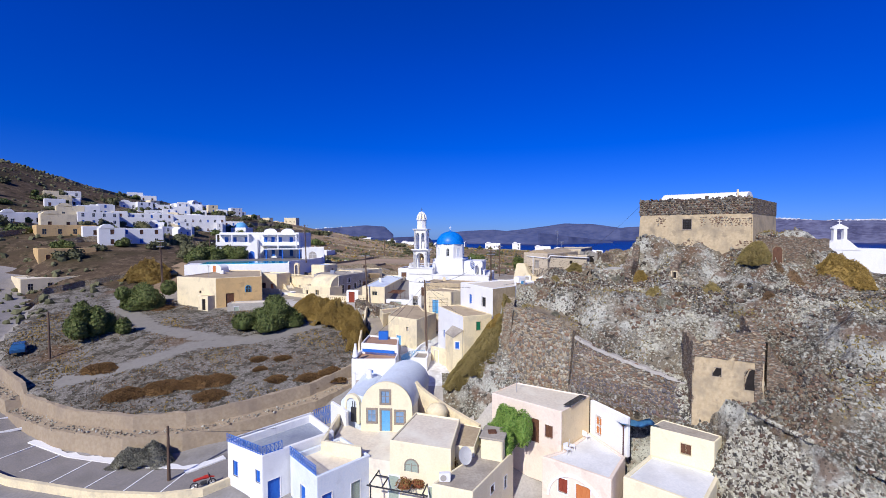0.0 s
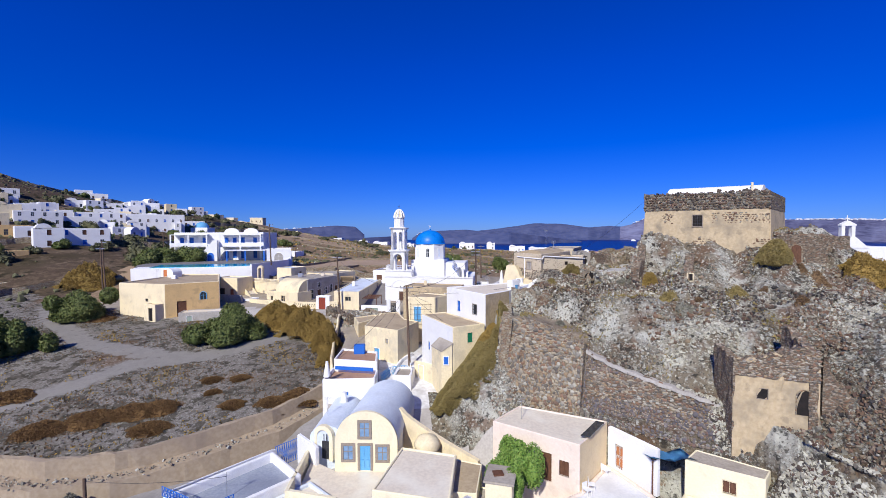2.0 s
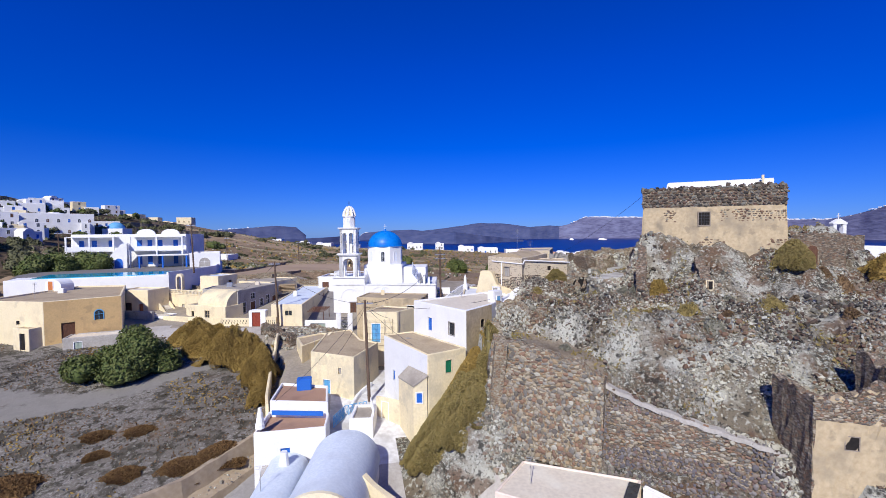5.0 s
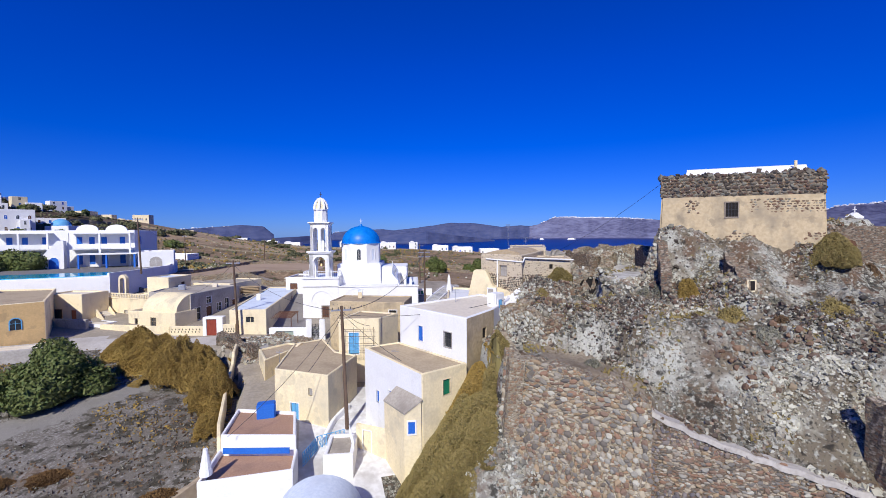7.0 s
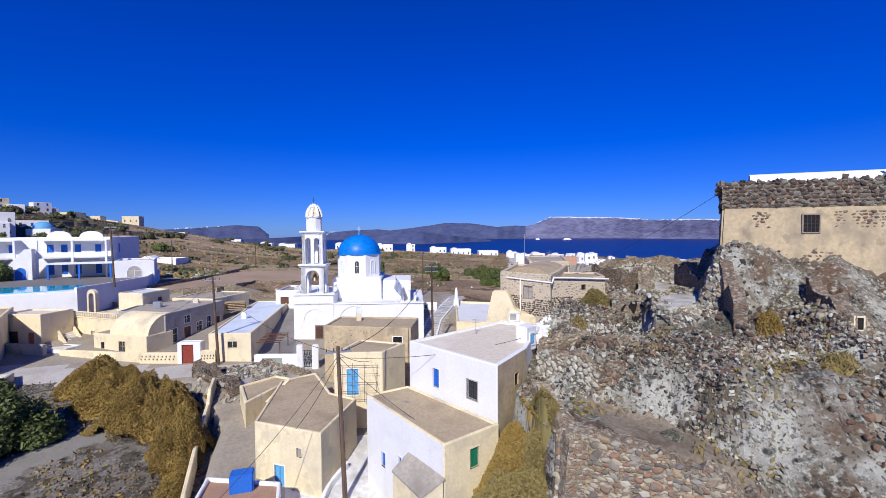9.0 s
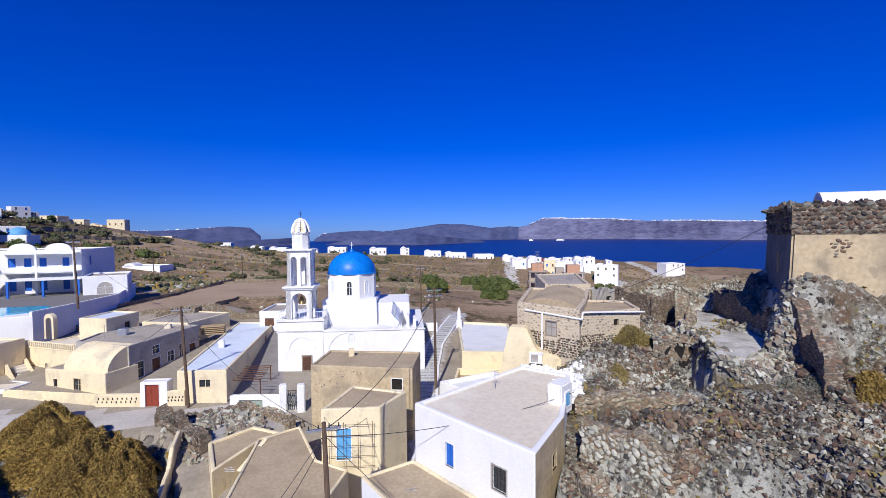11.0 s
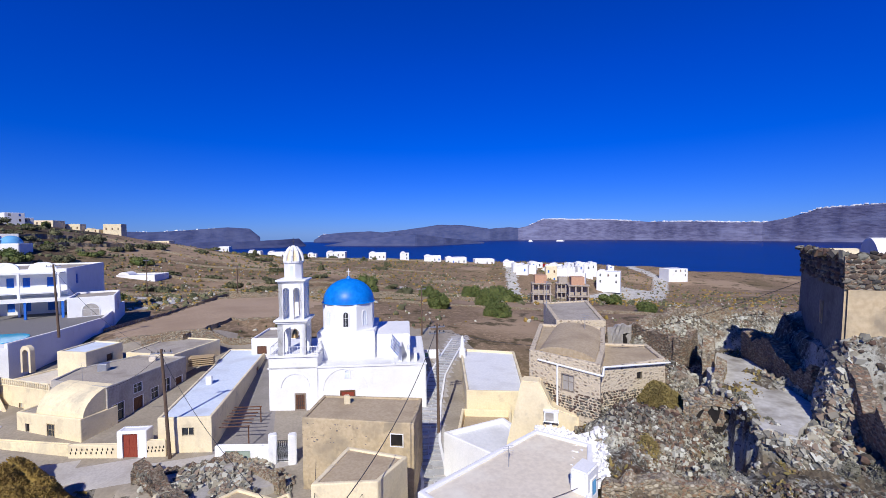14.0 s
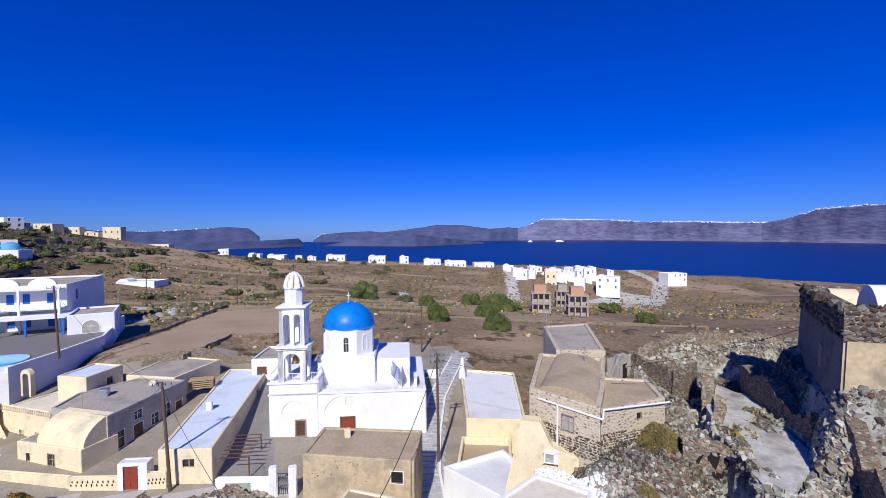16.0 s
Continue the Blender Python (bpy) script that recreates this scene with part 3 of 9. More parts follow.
def vault(bm, p0, p1, depth, z, rise, seg=14, along=None):
    """A barrel roof over the front edge p0-p1, running back; solid."""
    r = rect(p0, p1, depth)
    u = r[1] - r[0]
    half = [(0.5 - 0.5 * math.cos(math.pi * i / seg), math.sin(math.pi * i / seg)) for i in range(seg + 1)]
    n = Vector(along) if along else (r[3] - r[0])
    f = [bm.verts.new((*(r[0] + u * s), z + rise * h)) for s, h in half]
    g = [bm.verts.new((*(r[0] + n + u * s), z + rise * h)) for s, h in half]
    bm.faces.new(f), bm.faces.new(g[::-1])
    for i in range(seg):
        bm.faces.new((f[i + 1], f[i], g[i], g[i + 1]))
    bm.faces.new((f[0], f[-1], g[-1], g[0]))
    bmesh.ops.recalc_face_normals(bm, faces=bm.faces[:])


def bulk(name, verts, tris, material, parent=None, label="", smooth=False):
    """A mesh of n alike pieces: verts (n, k, 3) and the faces of one piece."""
    n, k, _ = verts.shape
    f = (np.array(tris)[None] + (np.arange(n) * k)[:, None, None]).reshape(-1, len(tris[0]))
    me = bpy.data.meshes.new(name)
    me.from_pydata(verts.reshape(-1, 3).tolist(), [], f.tolist())
    return link(name, me, material, parent, label, smooth)


_b = bmesh.new()
bmesh.ops.create_icosphere(_b, subdivisions=1, radius=1)
ICO_V = np.array([v.co[:] for v in _b.verts])
ICO_F = [[v.index for v in f.verts] for f in _b.faces]
_b.free()
rng = np.random.default_rng(7)


def spin(n):
    """n random rotations."""
    q = rng.normal(size=(n, 4))
    q /= np.linalg.norm(q, axis=1)[:, None]
    w, x, y, z = q.T
    return np.stack([np.stack([1 - 2 * (y * y + z * z), 2 * (x * y - z * w), 2 * (x * z + y * w)], 1), np.stack([2 * (x * y + z * w), 1 - 2 * (x * x + z * z), 2 * (y * z - x * w)], 1), np.stack([2 * (x * z - y * w), 2 * (y * z + x * w), 1 - 2 * (x * x + y * y)], 1)], 1)


def stone_verts(centres, sizes):
    n = len(centres)
    v = ICO_V[None] * (1 + rng.uniform(-0.28, 0.28, (n, len(ICO_V), 1))) * rng.uniform(0.55, 1.15, (n, 1, 3))
    v = np.einsum("nij,nkj->nki", spin(n), v)
    return centres[:, None] + v * sizes[:, None, None]


# ---- ground, sea and distance ----
def dist_poly(px, py, poly):
    """Signed distance to a closed outline, positive inside."""
    d, inside = np.full(px.shape, 1e9), np.zeros(px.shape, bool)
    for (ax, ay), (bx, by) in zip(poly, poly[1:] + poly[:1]):
        ex, ey = bx - ax, by - ay
        t = np.clip(((px - ax) * ex + (py - ay) * ey) / (ex * ex + ey * ey), 0, 1)
        d = np.minimum(d, np.hypot(px - ax - t * ex, py - ay - t * ey))
        inside ^= ((ay > py) != (by > py)) & (px < ex * (py - ay) / (ey if ey else 1e-9) + ax)
    return np.where(inside, d, -d)


def dist_line(px, py, pts):
    d = np.full(px.shape, 1e9)
    for (ax, ay), (bx, by) in zip(pts, pts[1:]):
        ex, ey = bx - ax, by - ay
        t = np.clip(((px - ax) * ex + (py - ay) * ey) / (ex * ex + ey * ey), 0, 1)
        d = np.minimum(d, np.hypot(px - ax - t * ex, py - ay - t * ey))
    return d


def smooth(a, b, x):
    t = np.clip((x - a) / (b - a), 0, 1)
    return t * t * (3 - 2 * t)


def wave(px, py, s, seed):
    """Cheap smooth noise from summed sines, about -1 to 1."""
    r = np.random.default_rng(seed)
    out = np.zeros(np.shape(px))
    for k in range(6):
        a, p, f = r.uniform(0, 6.28), r.uniform(0, 6.28), s * r.uniform(0.6, 2.2)
        out += np.sin((px * math.cos(a) + py * math.sin(a)) * f + p)
    return out / 3.0


FIELD_WALL = [(-56, 56), (-47, 50.3), (-39.5, 46.4), (-31.7, 44.6), (-26.6, 45.2), (-21, 47.6), (-15, 51), (-10.5, 55.5), (-9.5, 60)]
FIELD_AREA = FIELD_WALL + [(-9.6, 68), (-13, 77), (-28, 84), (-40, 80), (-52, 88), (-78, 102), (-84, 96), (-66, 66)]
HILL_FOOT = [(8.9, 52.5), (8.3, 47.4), (12.4, 43.2), (14.8, 41.2), (18.2, 39.0), (21.2, 36.6), (23.6, 33.4), (26, 25), (36, 14), (60, 0), (110, 0), (110, 75), (60, 92), (34, 84), (22, 76), (17.5, 69), (14.2, 64.4), (12.4, 57.0), (9.8, 53.6)]
SCRUB_BANK = [(1.4, 49.6), (2.0, 46.8), (6, 45.9), (8.6, 47), (9.6, 51.8), (8.2, 52.2), (5.0, 50.6)]
UPPER_YARD = [(22.0, 55.4), (23.0, 54.2), (28.2, 56.8), (34.0, 65.0), (33.0, 67.0), (28.2, 64.0), (25.0, 60.6)]
BROWN_FIELD = [(-28.4, 117), (-21.3, 107.8), (-16.1, 108.2), (-11.8, 121.4), (-4.9, 120.2), (4.2, 135), (-6.2, 150), (-17.4, 156), (-23.7, 131)]
CABIN_SITE = [(18.4, 33.6), (22.0, 30.6), (23.3, 31.6), (20.2, 34.9)]
ANNEX_YARD = [(39.2, 49.1), (43.7, 47.0), (46.6, 46.6), (46.4, 44.8), (38.8, 45.6)]
CASTLE_PAD = [(27.4, 54.6), (40, 48.3), (47, 49.5), (46, 56), (40, 66), (36.2, 64)]
BASTION_TOP = [(7.8, 47.2), (12.2, 42.6), (14.6, 41.2), (16.2, 43.4), (15.6, 47.6), (12.2, 50.6), (9.4, 51.6)]
ROAD = [(-110, 112), (-94, 98), (-78, 82), (-62, 64), (-52, 52), (-46, 44), (-38, 40.8), (-29, 38.6), (-22, 37.5), (-16, 43)]
CHURCH_LANE = [(0.2, 53), (0.3, 58), (3.0, 61.4), (6.4, 65.8), (9.0, 72), (10.2, 78), (12.6, 85), (15.5, 92), (24, 106)]
GATE_LANE = [(-34, 86), (-22, 82.5), (-13, 80.3), (-3, 79.5)]
FIELD_PATH = [(-46, 54), (-38.6, 58.8), (-35.9, 62.8), (-28.9, 64.4), (-24.7, 66.1), (-21.3, 69.3), (-17.3, 72.9)]
FIELD_TRACK = [(-66, 92), (-59, 83), (-46, 70.5), (-37, 66.6), (-28.9, 64.4)]


def level(px, py):
    """Height of the ground."""
    z = np.interp(py, [-80, 10, 28, 35, 40, 45, 51, 58, 70, 85, 100, 115, 140, 180, 230, 350, 430], [-10, -6, -4.2, -3.2, -1.4, 0.6, 2.2, 3.8, 5.3, 6.6, 8.4, 9.8, 10, 7, 2.5, 8, 6])
    z = z - (0.02 * np.clip(-15 - px, 0, 60) + 0.06 * np.clip(-48 - px, 0, 40)) * (1 - smooth(95, 130, py)) * smooth(30, 60, py)
    z = z - 0.085 * np.clip(px - 15, 0, 150) * smooth(75, 140, py) * (1 - 0.55 * smooth(240, 350, py))
    f = np.interp(py, [36, 45, 51, 60, 70, 85, 110], [0.2, 0.4, 1.4, 3.0, 4.4, 5.9, 8.0]) - np.interp(py, [50, 68], [0.03, 0.0]) * np.clip(-15 - px, 0, 60) - 0.05 * np.clip(-50 - px, 0, 40)
    z = np.where(dist_poly(px, py, FIELD_AREA) > 0, f, z)
    near_wall = (dist_poly(px, py, FIELD_AREA) <= 0) & (px > -34) & (px < -9.4) & (py < 60)
    z = np.where(near_wall, np.minimum(z, np.interp(py, [36, 42, 46, 52, 58], [-3.0, -2.7, -1.9, -0.2, 1.8])), z)
    low = np.interp(dist_line(px, py, ROAD), [0, 3, 9], [1, 1, 0])
    road_z = np.interp(px, [-110, -94, -78, -62, -52, -46, -38, -29, -16], [6, 3.5, 2.0, 0.3, -1.2, -2.4, -3.0, -3.1, -2.6])
    z = np.where(dist_poly(px, py, FIELD_AREA) > 0, z, z * (1 - low) + road_z * low)
    z = z + 68.3 * np.exp(-(((px + 283) / 110) ** 2 + ((py - 216) / 112) ** 2)) + 21.7 * np.exp(-(((px + 148) / 96) ** 2 + ((py - 333) / 114) ** 2))
    z = z - 9 * np.exp(-(((px + 116) / 16) ** 2 + ((py - 168) / 14) ** 2))
    z = z + 6 * np.exp(-(((px + 110) / 45) ** 2 + ((py - 150) / 45) ** 2))
    z = np.where(dist_poly(px, py, BROWN_FIELD) > -6, z + (11.2 - z) * smooth(-6, 0, dist_poly(px, py, BROWN_FIELD)), z)
    d = dist_poly(px, py, HILL_FOOT)
    z = np.where((d < 0) & (d > -3.2) & (py < 52) & (px > 7.5) & (px < 40), np.maximum(z, np.interp(px, [8, 14, 20, 22, 26, 34], [4.6, 4.8, 5.0, 6.6, 4.6, 1.0]) + 2.2 * d), z)
    k = dist_poly(px, py, SCRUB_BANK)
    z = np.where(k > -4, np.maximum(z, 3.1 + 1.05 * (px - 2.8) + 0.12 * (py - 48.8) - 1.6 * np.clip(-k, 0, 9)), z)
    width = np.clip(3.0 + 0.26 * np.clip(px - 10, 0, 40), 3.0, 9)
    top = 12.9 + 5.2 * np.exp(-(((px - 36) / 9.5) ** 2 + ((py - 55) / 9.5) ** 2)) + 2.0 * np.exp(-(((px - 50) / 12) ** 2 + ((py - 50) / 12) ** 2)) + 0.35 * wave(px, py, 0.5, 3)
    k = -dist_poly(px, py, CASTLE_PAD)
    top = np.maximum(top, 19.7 - (1.05 + 2.0 * smooth(54.5, 57.5, py) + 0.9 * smooth(33, 28, px)) * np.clip(k, 0, 40) - 0.9 * smooth(38, 30, px) - 0.22 * np.clip(py - 57, 0, 12))
    yard = dist_poly(px, py, UPPER_YARD)
    top = np.maximum(top, 14.8 - 3.0 * np.clip(-yard, 0, 20))
    top = np.where(yard > -0.4, np.minimum(top, 14.6 + 4.0 * np.clip(-yard, 0, 1)), top)
    top = top + 1.4 * np.exp(-(((px - 18.6) / 3.6) ** 2 + ((py - 61.6) / 3.2) ** 2))
    top = top + 3.2 * np.exp(-((dist_line(px, py, [(31, 73), (40, 76.5), (51, 73.5)]) / 2.6) ** 2))
    top = top - 3.8 * np.exp(-(((px - 21.7) / 1.9) ** 2 + ((py - 57.7) / 1.9) ** 2)) * (dist_poly(px, py, UPPER_YARD) < -0.2)
    bench = np.interp(px, [8, 11, 14, 20, 24, 27, 34], [11.2, 11.0, 9.4, 7.2, 6.3, 5.0, 2.0])
    bench = bench + np.clip(11.6 - bench, 0, 9) * smooth(53, 57, py)
    s = np.clip(d / width, 0, 1)
    z = np.where(d > 0, bench + (top - bench) * (0.45 * s + 0.55 * smooth(0, 1, s)), z)
    ledge_top = dist_poly(px, py, BASTION_TOP)
    z = np.where(ledge_top > -1.2, z + (np.minimum(z, np.interp(px, [8, 12, 16], [11.3, 11.0, 10.4])) - z) * smooth(-1.2, 0.3, ledge_top), z)
    rough = np.clip(d / 1.5, 0, 1) * (1 - 0.8 * smooth(-0.5, 0.8, ledge_top)) * (0.42 * wave(px, py, 0.8, 5) + 0.8 * (0.5 - np.abs(wave(px, py, 0.42, 41))) + 0.24 * wave(px, py, 2.1, 15) + 0.12 * wave(px, py, 4.4, 6))
    grain = np.modf(np.abs(np.sin(px * 12.9898 + py * 78.233)) * 43758.5453)[0] - 0.5
    z = z + rough + 0.26 * grain * np.clip(d / 1.5, 0, 1) * (dist_poly(px, py, UPPER_YARD) < -0.3) + 0.5 * smooth(120, 200, py) * wave(px, py, 0.08, 9) + 5.8 * np.exp(-(((px - 150) / 36) ** 4 + ((py - 282) / 34) ** 4))
    z = np.where(dist_poly(px, py, CABIN_SITE) > -0.3, np.minimum(z, 2.6), z)
    coast = py + 0.55 * np.clip(px - 40, 0, 400) + 6 * wave(px, py, 0.05, 4)
    z = np.where(dist_poly(px, py, ANNEX_YARD) > 0, np.minimum(z, 16.35), z)
    return z - 75 * smooth(432, 520, coast)


def flat_level(x, y):
    return float(level(np.array([float(x)]), np.array([float(y)]))[0])


def steps(*runs):
    out = []
    for a, b, s in runs:
        out += list(np.arange(a, b, s))
    return np.array(out)


gx = steps((-900, -300, 25), (-300, -100, 5), (-100, -62, 2), (-62, 4, 0.55), (4, 52, 0.4), (52, 120, 1.6), (120, 300, 2.5), (300, 420, 8), (420, 901, 30))
gy = steps((-200, 0, 20), (0, 24, 3), (24, 78, 0.45), (78, 130, 1.2), (130, 250, 2.5), (250, 330, 2.5), (330, 560, 6), (560, 700, 20))
GX, GY = np.meshgrid(gx, gy)
GZ = level(GX, GY)
nx, ny = len(gx), len(gy)
idx = np.arange(nx * ny).reshape(ny, nx)
quads = np.stack([idx[:-1, :-1], idx[:-1, 1:], idx[1:, 1:], idx[1:, :-1]], -1).reshape(-1, 4)
me = bpy.data.meshes.new("ground")
me.from_pydata(np.stack([GX, GY, GZ], -1).reshape(-1, 3).tolist(), [], quads.tolist())
cx, cy = (GX[:-1, :-1] + GX[1:, 1:]).ravel() / 2, (GY[:-1, :-1] + GY[1:, 1:]).ravel() / 2
slot = np.zeros(len(quads), dtype=np.int32)
slot[dist_poly(cx, cy, FIELD_AREA) > 0] = 1
worn = me.attributes.new("worn", "FLOAT", "POINT")
worn.data.foreach_set("value", (0.62 * (1 - smooth(0.6, 3.0, np.minimum(dist_line(GX.ravel(), GY.ravel(), FIELD_PATH), dist_line(GX.ravel(), GY.ravel(), FIELD_TRACK))))).astype(np.float32))
slot[(dist_poly(cx, cy, HILL_FOOT) > -0.4) | (dist_poly(cx, cy, SCRUB_BANK) > -0.3)] = 2
slot[dist_poly(cx, cy, BASTION_TOP) > 0.3] = 11
slot[(cx > -8.9) & (cx < -3.6) & (cy > 80.6) & (cy < 103)] = 5
slot[(dist_line(cx, cy, CHURCH_LANE) < 1.5) & (slot != 2)] = 4
slot[(dist_line(cx, cy, GATE_LANE) < 1.6)] = 4
slot[(dist_line(cx, cy, ROAD) < 2.6) & (slot != 1)] = 5
slot[(slot == 0) & (cy < 60) & (cx > -9) & (cx < 24)] = 4
slot[(slot == 0) & (cy < 60) & (cx > -22) & (cx < -8)] = 3
slot[(slot == 4) & (dist_poly(cx, cy, HILL_FOOT) > -6.5) & (cy < 50) & (cx > 8)] = 2
slot[(slot == 0) & (cy < 60) & (cx > -62) & (cx < -8)] = 3
slot[(slot == 0) & (cy > 58) & (cy < 112 + 3 * wave(cx, cy, 0.2, 1)) & (cx > -58) & (cx < 24)] = 6
slot[(slot == 0) & (cx < -66 - 0.18 * (cy - 110)) & (cy > 60)] = 7
slot[(dist_poly(cx, cy, BROWN_FIELD) > 0) & (slot != 1)] = 8
for far_track, wide in (([(180, 400), (102, 235), (90, 199), (82, 179)], 3.2), ([(250, 330), (235, 275), (200, 240), (173, 222), (148, 217), (138, 190)], 3.6), ([(46.6, 240.7), (34.6, 186), (37.4, 168)], 2.2), ([(-49, 180), (-32, 169), (-33, 147)], 3.0), ([(-60, 175), (-90, 182), (-120, 168)], 3.2)):
    slot[(dist_line(cx, cy, far_track) < wide) & (cy > 110)] = 10
slot[dist_poly(cx, cy, [(140, 232), (150, 213), (176, 214), (202, 238), (186, 256)]) > 0] = 10
slot[(cy < 27) & (cx < 24) & (slot != 2)] = 3
slot[(cx > 23) & (cx < 70) & (cy < 45) & (slot == 0)] = 2
slot[(dist_poly(cx, cy, SCRUB_BANK) > -2.6) & (cx > 1.0) & (cy < 52)] = 2
PATH_DIRT = surface("pale_dirt_path", (0.25, 0.235, 0.225), (0.30, 0.285, 0.27), 4, 0.5, 0.95, 0.4, (0.18, 0.165, 0.15), 0.7)
DUSTY = surface("pale_dusty_floor", (0.46, 0.44, 0.39), (0.58, 0.56, 0.51), 3, 0.5, 0.95, 0.6, (0.22, 0.195, 0.16), 0.9)
LIMEFLOOR = surface("limewashed_lane_floor", (0.58, 0.57, 0.56), (0.70, 0.70, 0.70), 2.5, 0.5, 0.9, 0.3, (0.38, 0.36, 0.34), 0.8)
slot[(slot != 2) & (cx > -4.2) & (cx < 4.5) & (cy > 49) & (cy < 64)] = 9
ground = tagged(link("ground", me, [LAND, FIELD, HILL, PATH_DIRT, LANE, ASPHALT, YARD, SCRUB, BROWN_PLAIN, LIMEFLOOR, DUSTY, LEDGE_EARTH]), "dry stony ground of field, rubble hill, lanes and far terraces", "ground", kind="structure")
me.polygons.foreach_set("material_index", slot)
me.polygons.foreach_set("use_smooth", slot != 2)

SEA_Z = -45.0
bm = bmesh.new()
prism(bm, [(-4400, -700), (4400, -700), (4400, 4750), (-4400, 4750)], SEA_Z - 3, SEA_Z)
tagged(part("water", bm, SEA), "calm deep blue sea of the caldera", "sea", kind="structure")


def ridge(name, label, pts, material, seed, rough=0.12, thick=260, town=0.0):
    """A far ridge from a line of (x, y, height): a cliffed strip with spurs, and white roofs along its rim where there is a town."""
    r = np.random.default_rng(seed)
    P = np.array(pts, float)
    s = np.r_[0, np.cumsum(np.hypot(*np.diff(P[:, :2], axis=0).T))]
    k = int(s[-1] / 14)
    u = np.linspace(0, s[-1], k)
    x, y, h = (np.interp(u, s, P[:, i]) for i in range(3))
    nrm = np.stack([x, y - 30], 1)
    nrm /= np.linalg.norm(nrm, axis=1)[:, None]
    prof = [(-0.30, 0.0), (-0.20, 0.10), (-0.12, 0.34), (-0.085, 0.52), (-0.03, 0.80), (0.0, 0.96), (0.08, 1.0), (0.45, 0.92), (1.0, 0.0)]
    spur = sum(np.sin(u * f + p) * a for f, p, a in zip(r.uniform(0.006, 0.05, 7), r.uniform(0, 6, 7), (1, .9, .8, .6, .5, .4, .3))) / 3
    def rough_line(sd):
        return np.convolve(r.normal(0, sd * 2.6, k + 8), np.ones(9) / 9, 'valid')[:k]
    vs = []
    for j, (d, q) in enumerate(prof):
        off = d * thick + spur * thick * 0.045 * (1 - abs(q - 0.5)) + rough_line(thick * 0.003)
        top = h * q * (1 + rough * (spur * 0.2 + rough_line(0.12)) * (q > 0.05) * (0.35 if q > 0.9 else 1))
        vs.append(np.stack([x + nrm[:, 0] * off, y + nrm[:, 1] * off, SEA_Z - 1 + top], 1))
    V = np.array(vs)
    m = len(prof)
    ids = np.arange(m * k).reshape(m, k)
    F = np.stack([ids[:-1, :-1], ids[:-1, 1:], ids[1:, 1:], ids[1:, :-1]], -1).reshape(-1, 4)
    mesh = bpy.data.meshes.new(name)
    mesh.from_pydata(V.reshape(-1, 3).tolist(), [], F.tolist())
    ob = tagged(link(name, mesh, material), label, "island", kind="structure")
    if town:
        n = int(town * k)
        i = r.integers(int(k * 0.02), int(k * 0.98), n * 3)
        i = i[np.sin(i * 0.05 + seed) + 0.8 * np.sin(i * 0.021 + 2 * seed) + r.uniform(-0.7, 0.7, n * 3) > 0.1][:n]
        n = len(i)
        c = V[6, i] + np.stack([r.uniform(-9, 9, n), r.uniform(-9, 9, n), r.uniform(-7, 5, n)], 1)
        cube = np.array([(a, b, z) for a in (-1, 1) for b in (-1, 1) for z in (-1, 1)], float)
        bulk("rim_houses", c[:, None] + cube[None] * r.uniform(3.5, 8, (n, 1, 3)) * (1, 1, 0.55), [(0, 1, 3, 2), (4, 6, 7, 5), (0, 4, 5, 1), (2, 3, 7, 6), (0, 2, 6, 4), (1, 5, 7, 3)], WHITE, ob, "white houses of a far cliff-top town")["kind"] = "stuff"
    return ob


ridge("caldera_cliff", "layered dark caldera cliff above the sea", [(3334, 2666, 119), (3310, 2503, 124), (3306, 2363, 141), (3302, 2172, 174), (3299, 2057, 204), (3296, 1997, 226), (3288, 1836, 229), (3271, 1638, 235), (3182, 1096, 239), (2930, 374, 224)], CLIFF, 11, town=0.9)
ridge("caldera_rim", "far caldera rim tinted haze-blue, with a white town on top", [(2150, 4250, 108), (2330, 4180, 150), (2480, 4100, 226), (2750, 3950, 218), (3000, 3700, 205), (3130, 3300, 172), (3180, 2950, 166), (3230, 2600, 150), (3330, 2300, 140)], CLIFF, 12, town=2.6)
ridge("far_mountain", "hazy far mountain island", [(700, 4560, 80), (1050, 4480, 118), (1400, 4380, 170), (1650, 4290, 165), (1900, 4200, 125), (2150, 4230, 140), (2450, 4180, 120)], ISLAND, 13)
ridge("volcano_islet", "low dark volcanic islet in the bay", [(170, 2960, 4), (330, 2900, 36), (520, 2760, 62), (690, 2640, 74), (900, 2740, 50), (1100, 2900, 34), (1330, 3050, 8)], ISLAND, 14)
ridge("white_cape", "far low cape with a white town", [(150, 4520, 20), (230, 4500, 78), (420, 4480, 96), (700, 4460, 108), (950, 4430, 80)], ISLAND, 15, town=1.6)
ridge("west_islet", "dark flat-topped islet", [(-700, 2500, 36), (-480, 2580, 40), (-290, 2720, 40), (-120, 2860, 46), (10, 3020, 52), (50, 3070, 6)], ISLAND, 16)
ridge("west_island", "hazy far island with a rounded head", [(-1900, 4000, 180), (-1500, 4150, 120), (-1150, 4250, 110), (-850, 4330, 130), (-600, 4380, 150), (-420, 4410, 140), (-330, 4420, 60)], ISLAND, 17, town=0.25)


# ---- hill: loose stones, retaining wall, ruins ----
def scatter(n, area, keep):
    out = np.zeros((0, 2))
    while len(out) < n:
        p = rng.uniform((area[0], area[1]), (area[2], area[3]), (n * 3, 2))
        out = np.r_[out, p[keep(p[:, 0], p[:, 1])]]
    out = out[:n]
    return np.c_[out, level(out[:, 0], out[:, 1])]


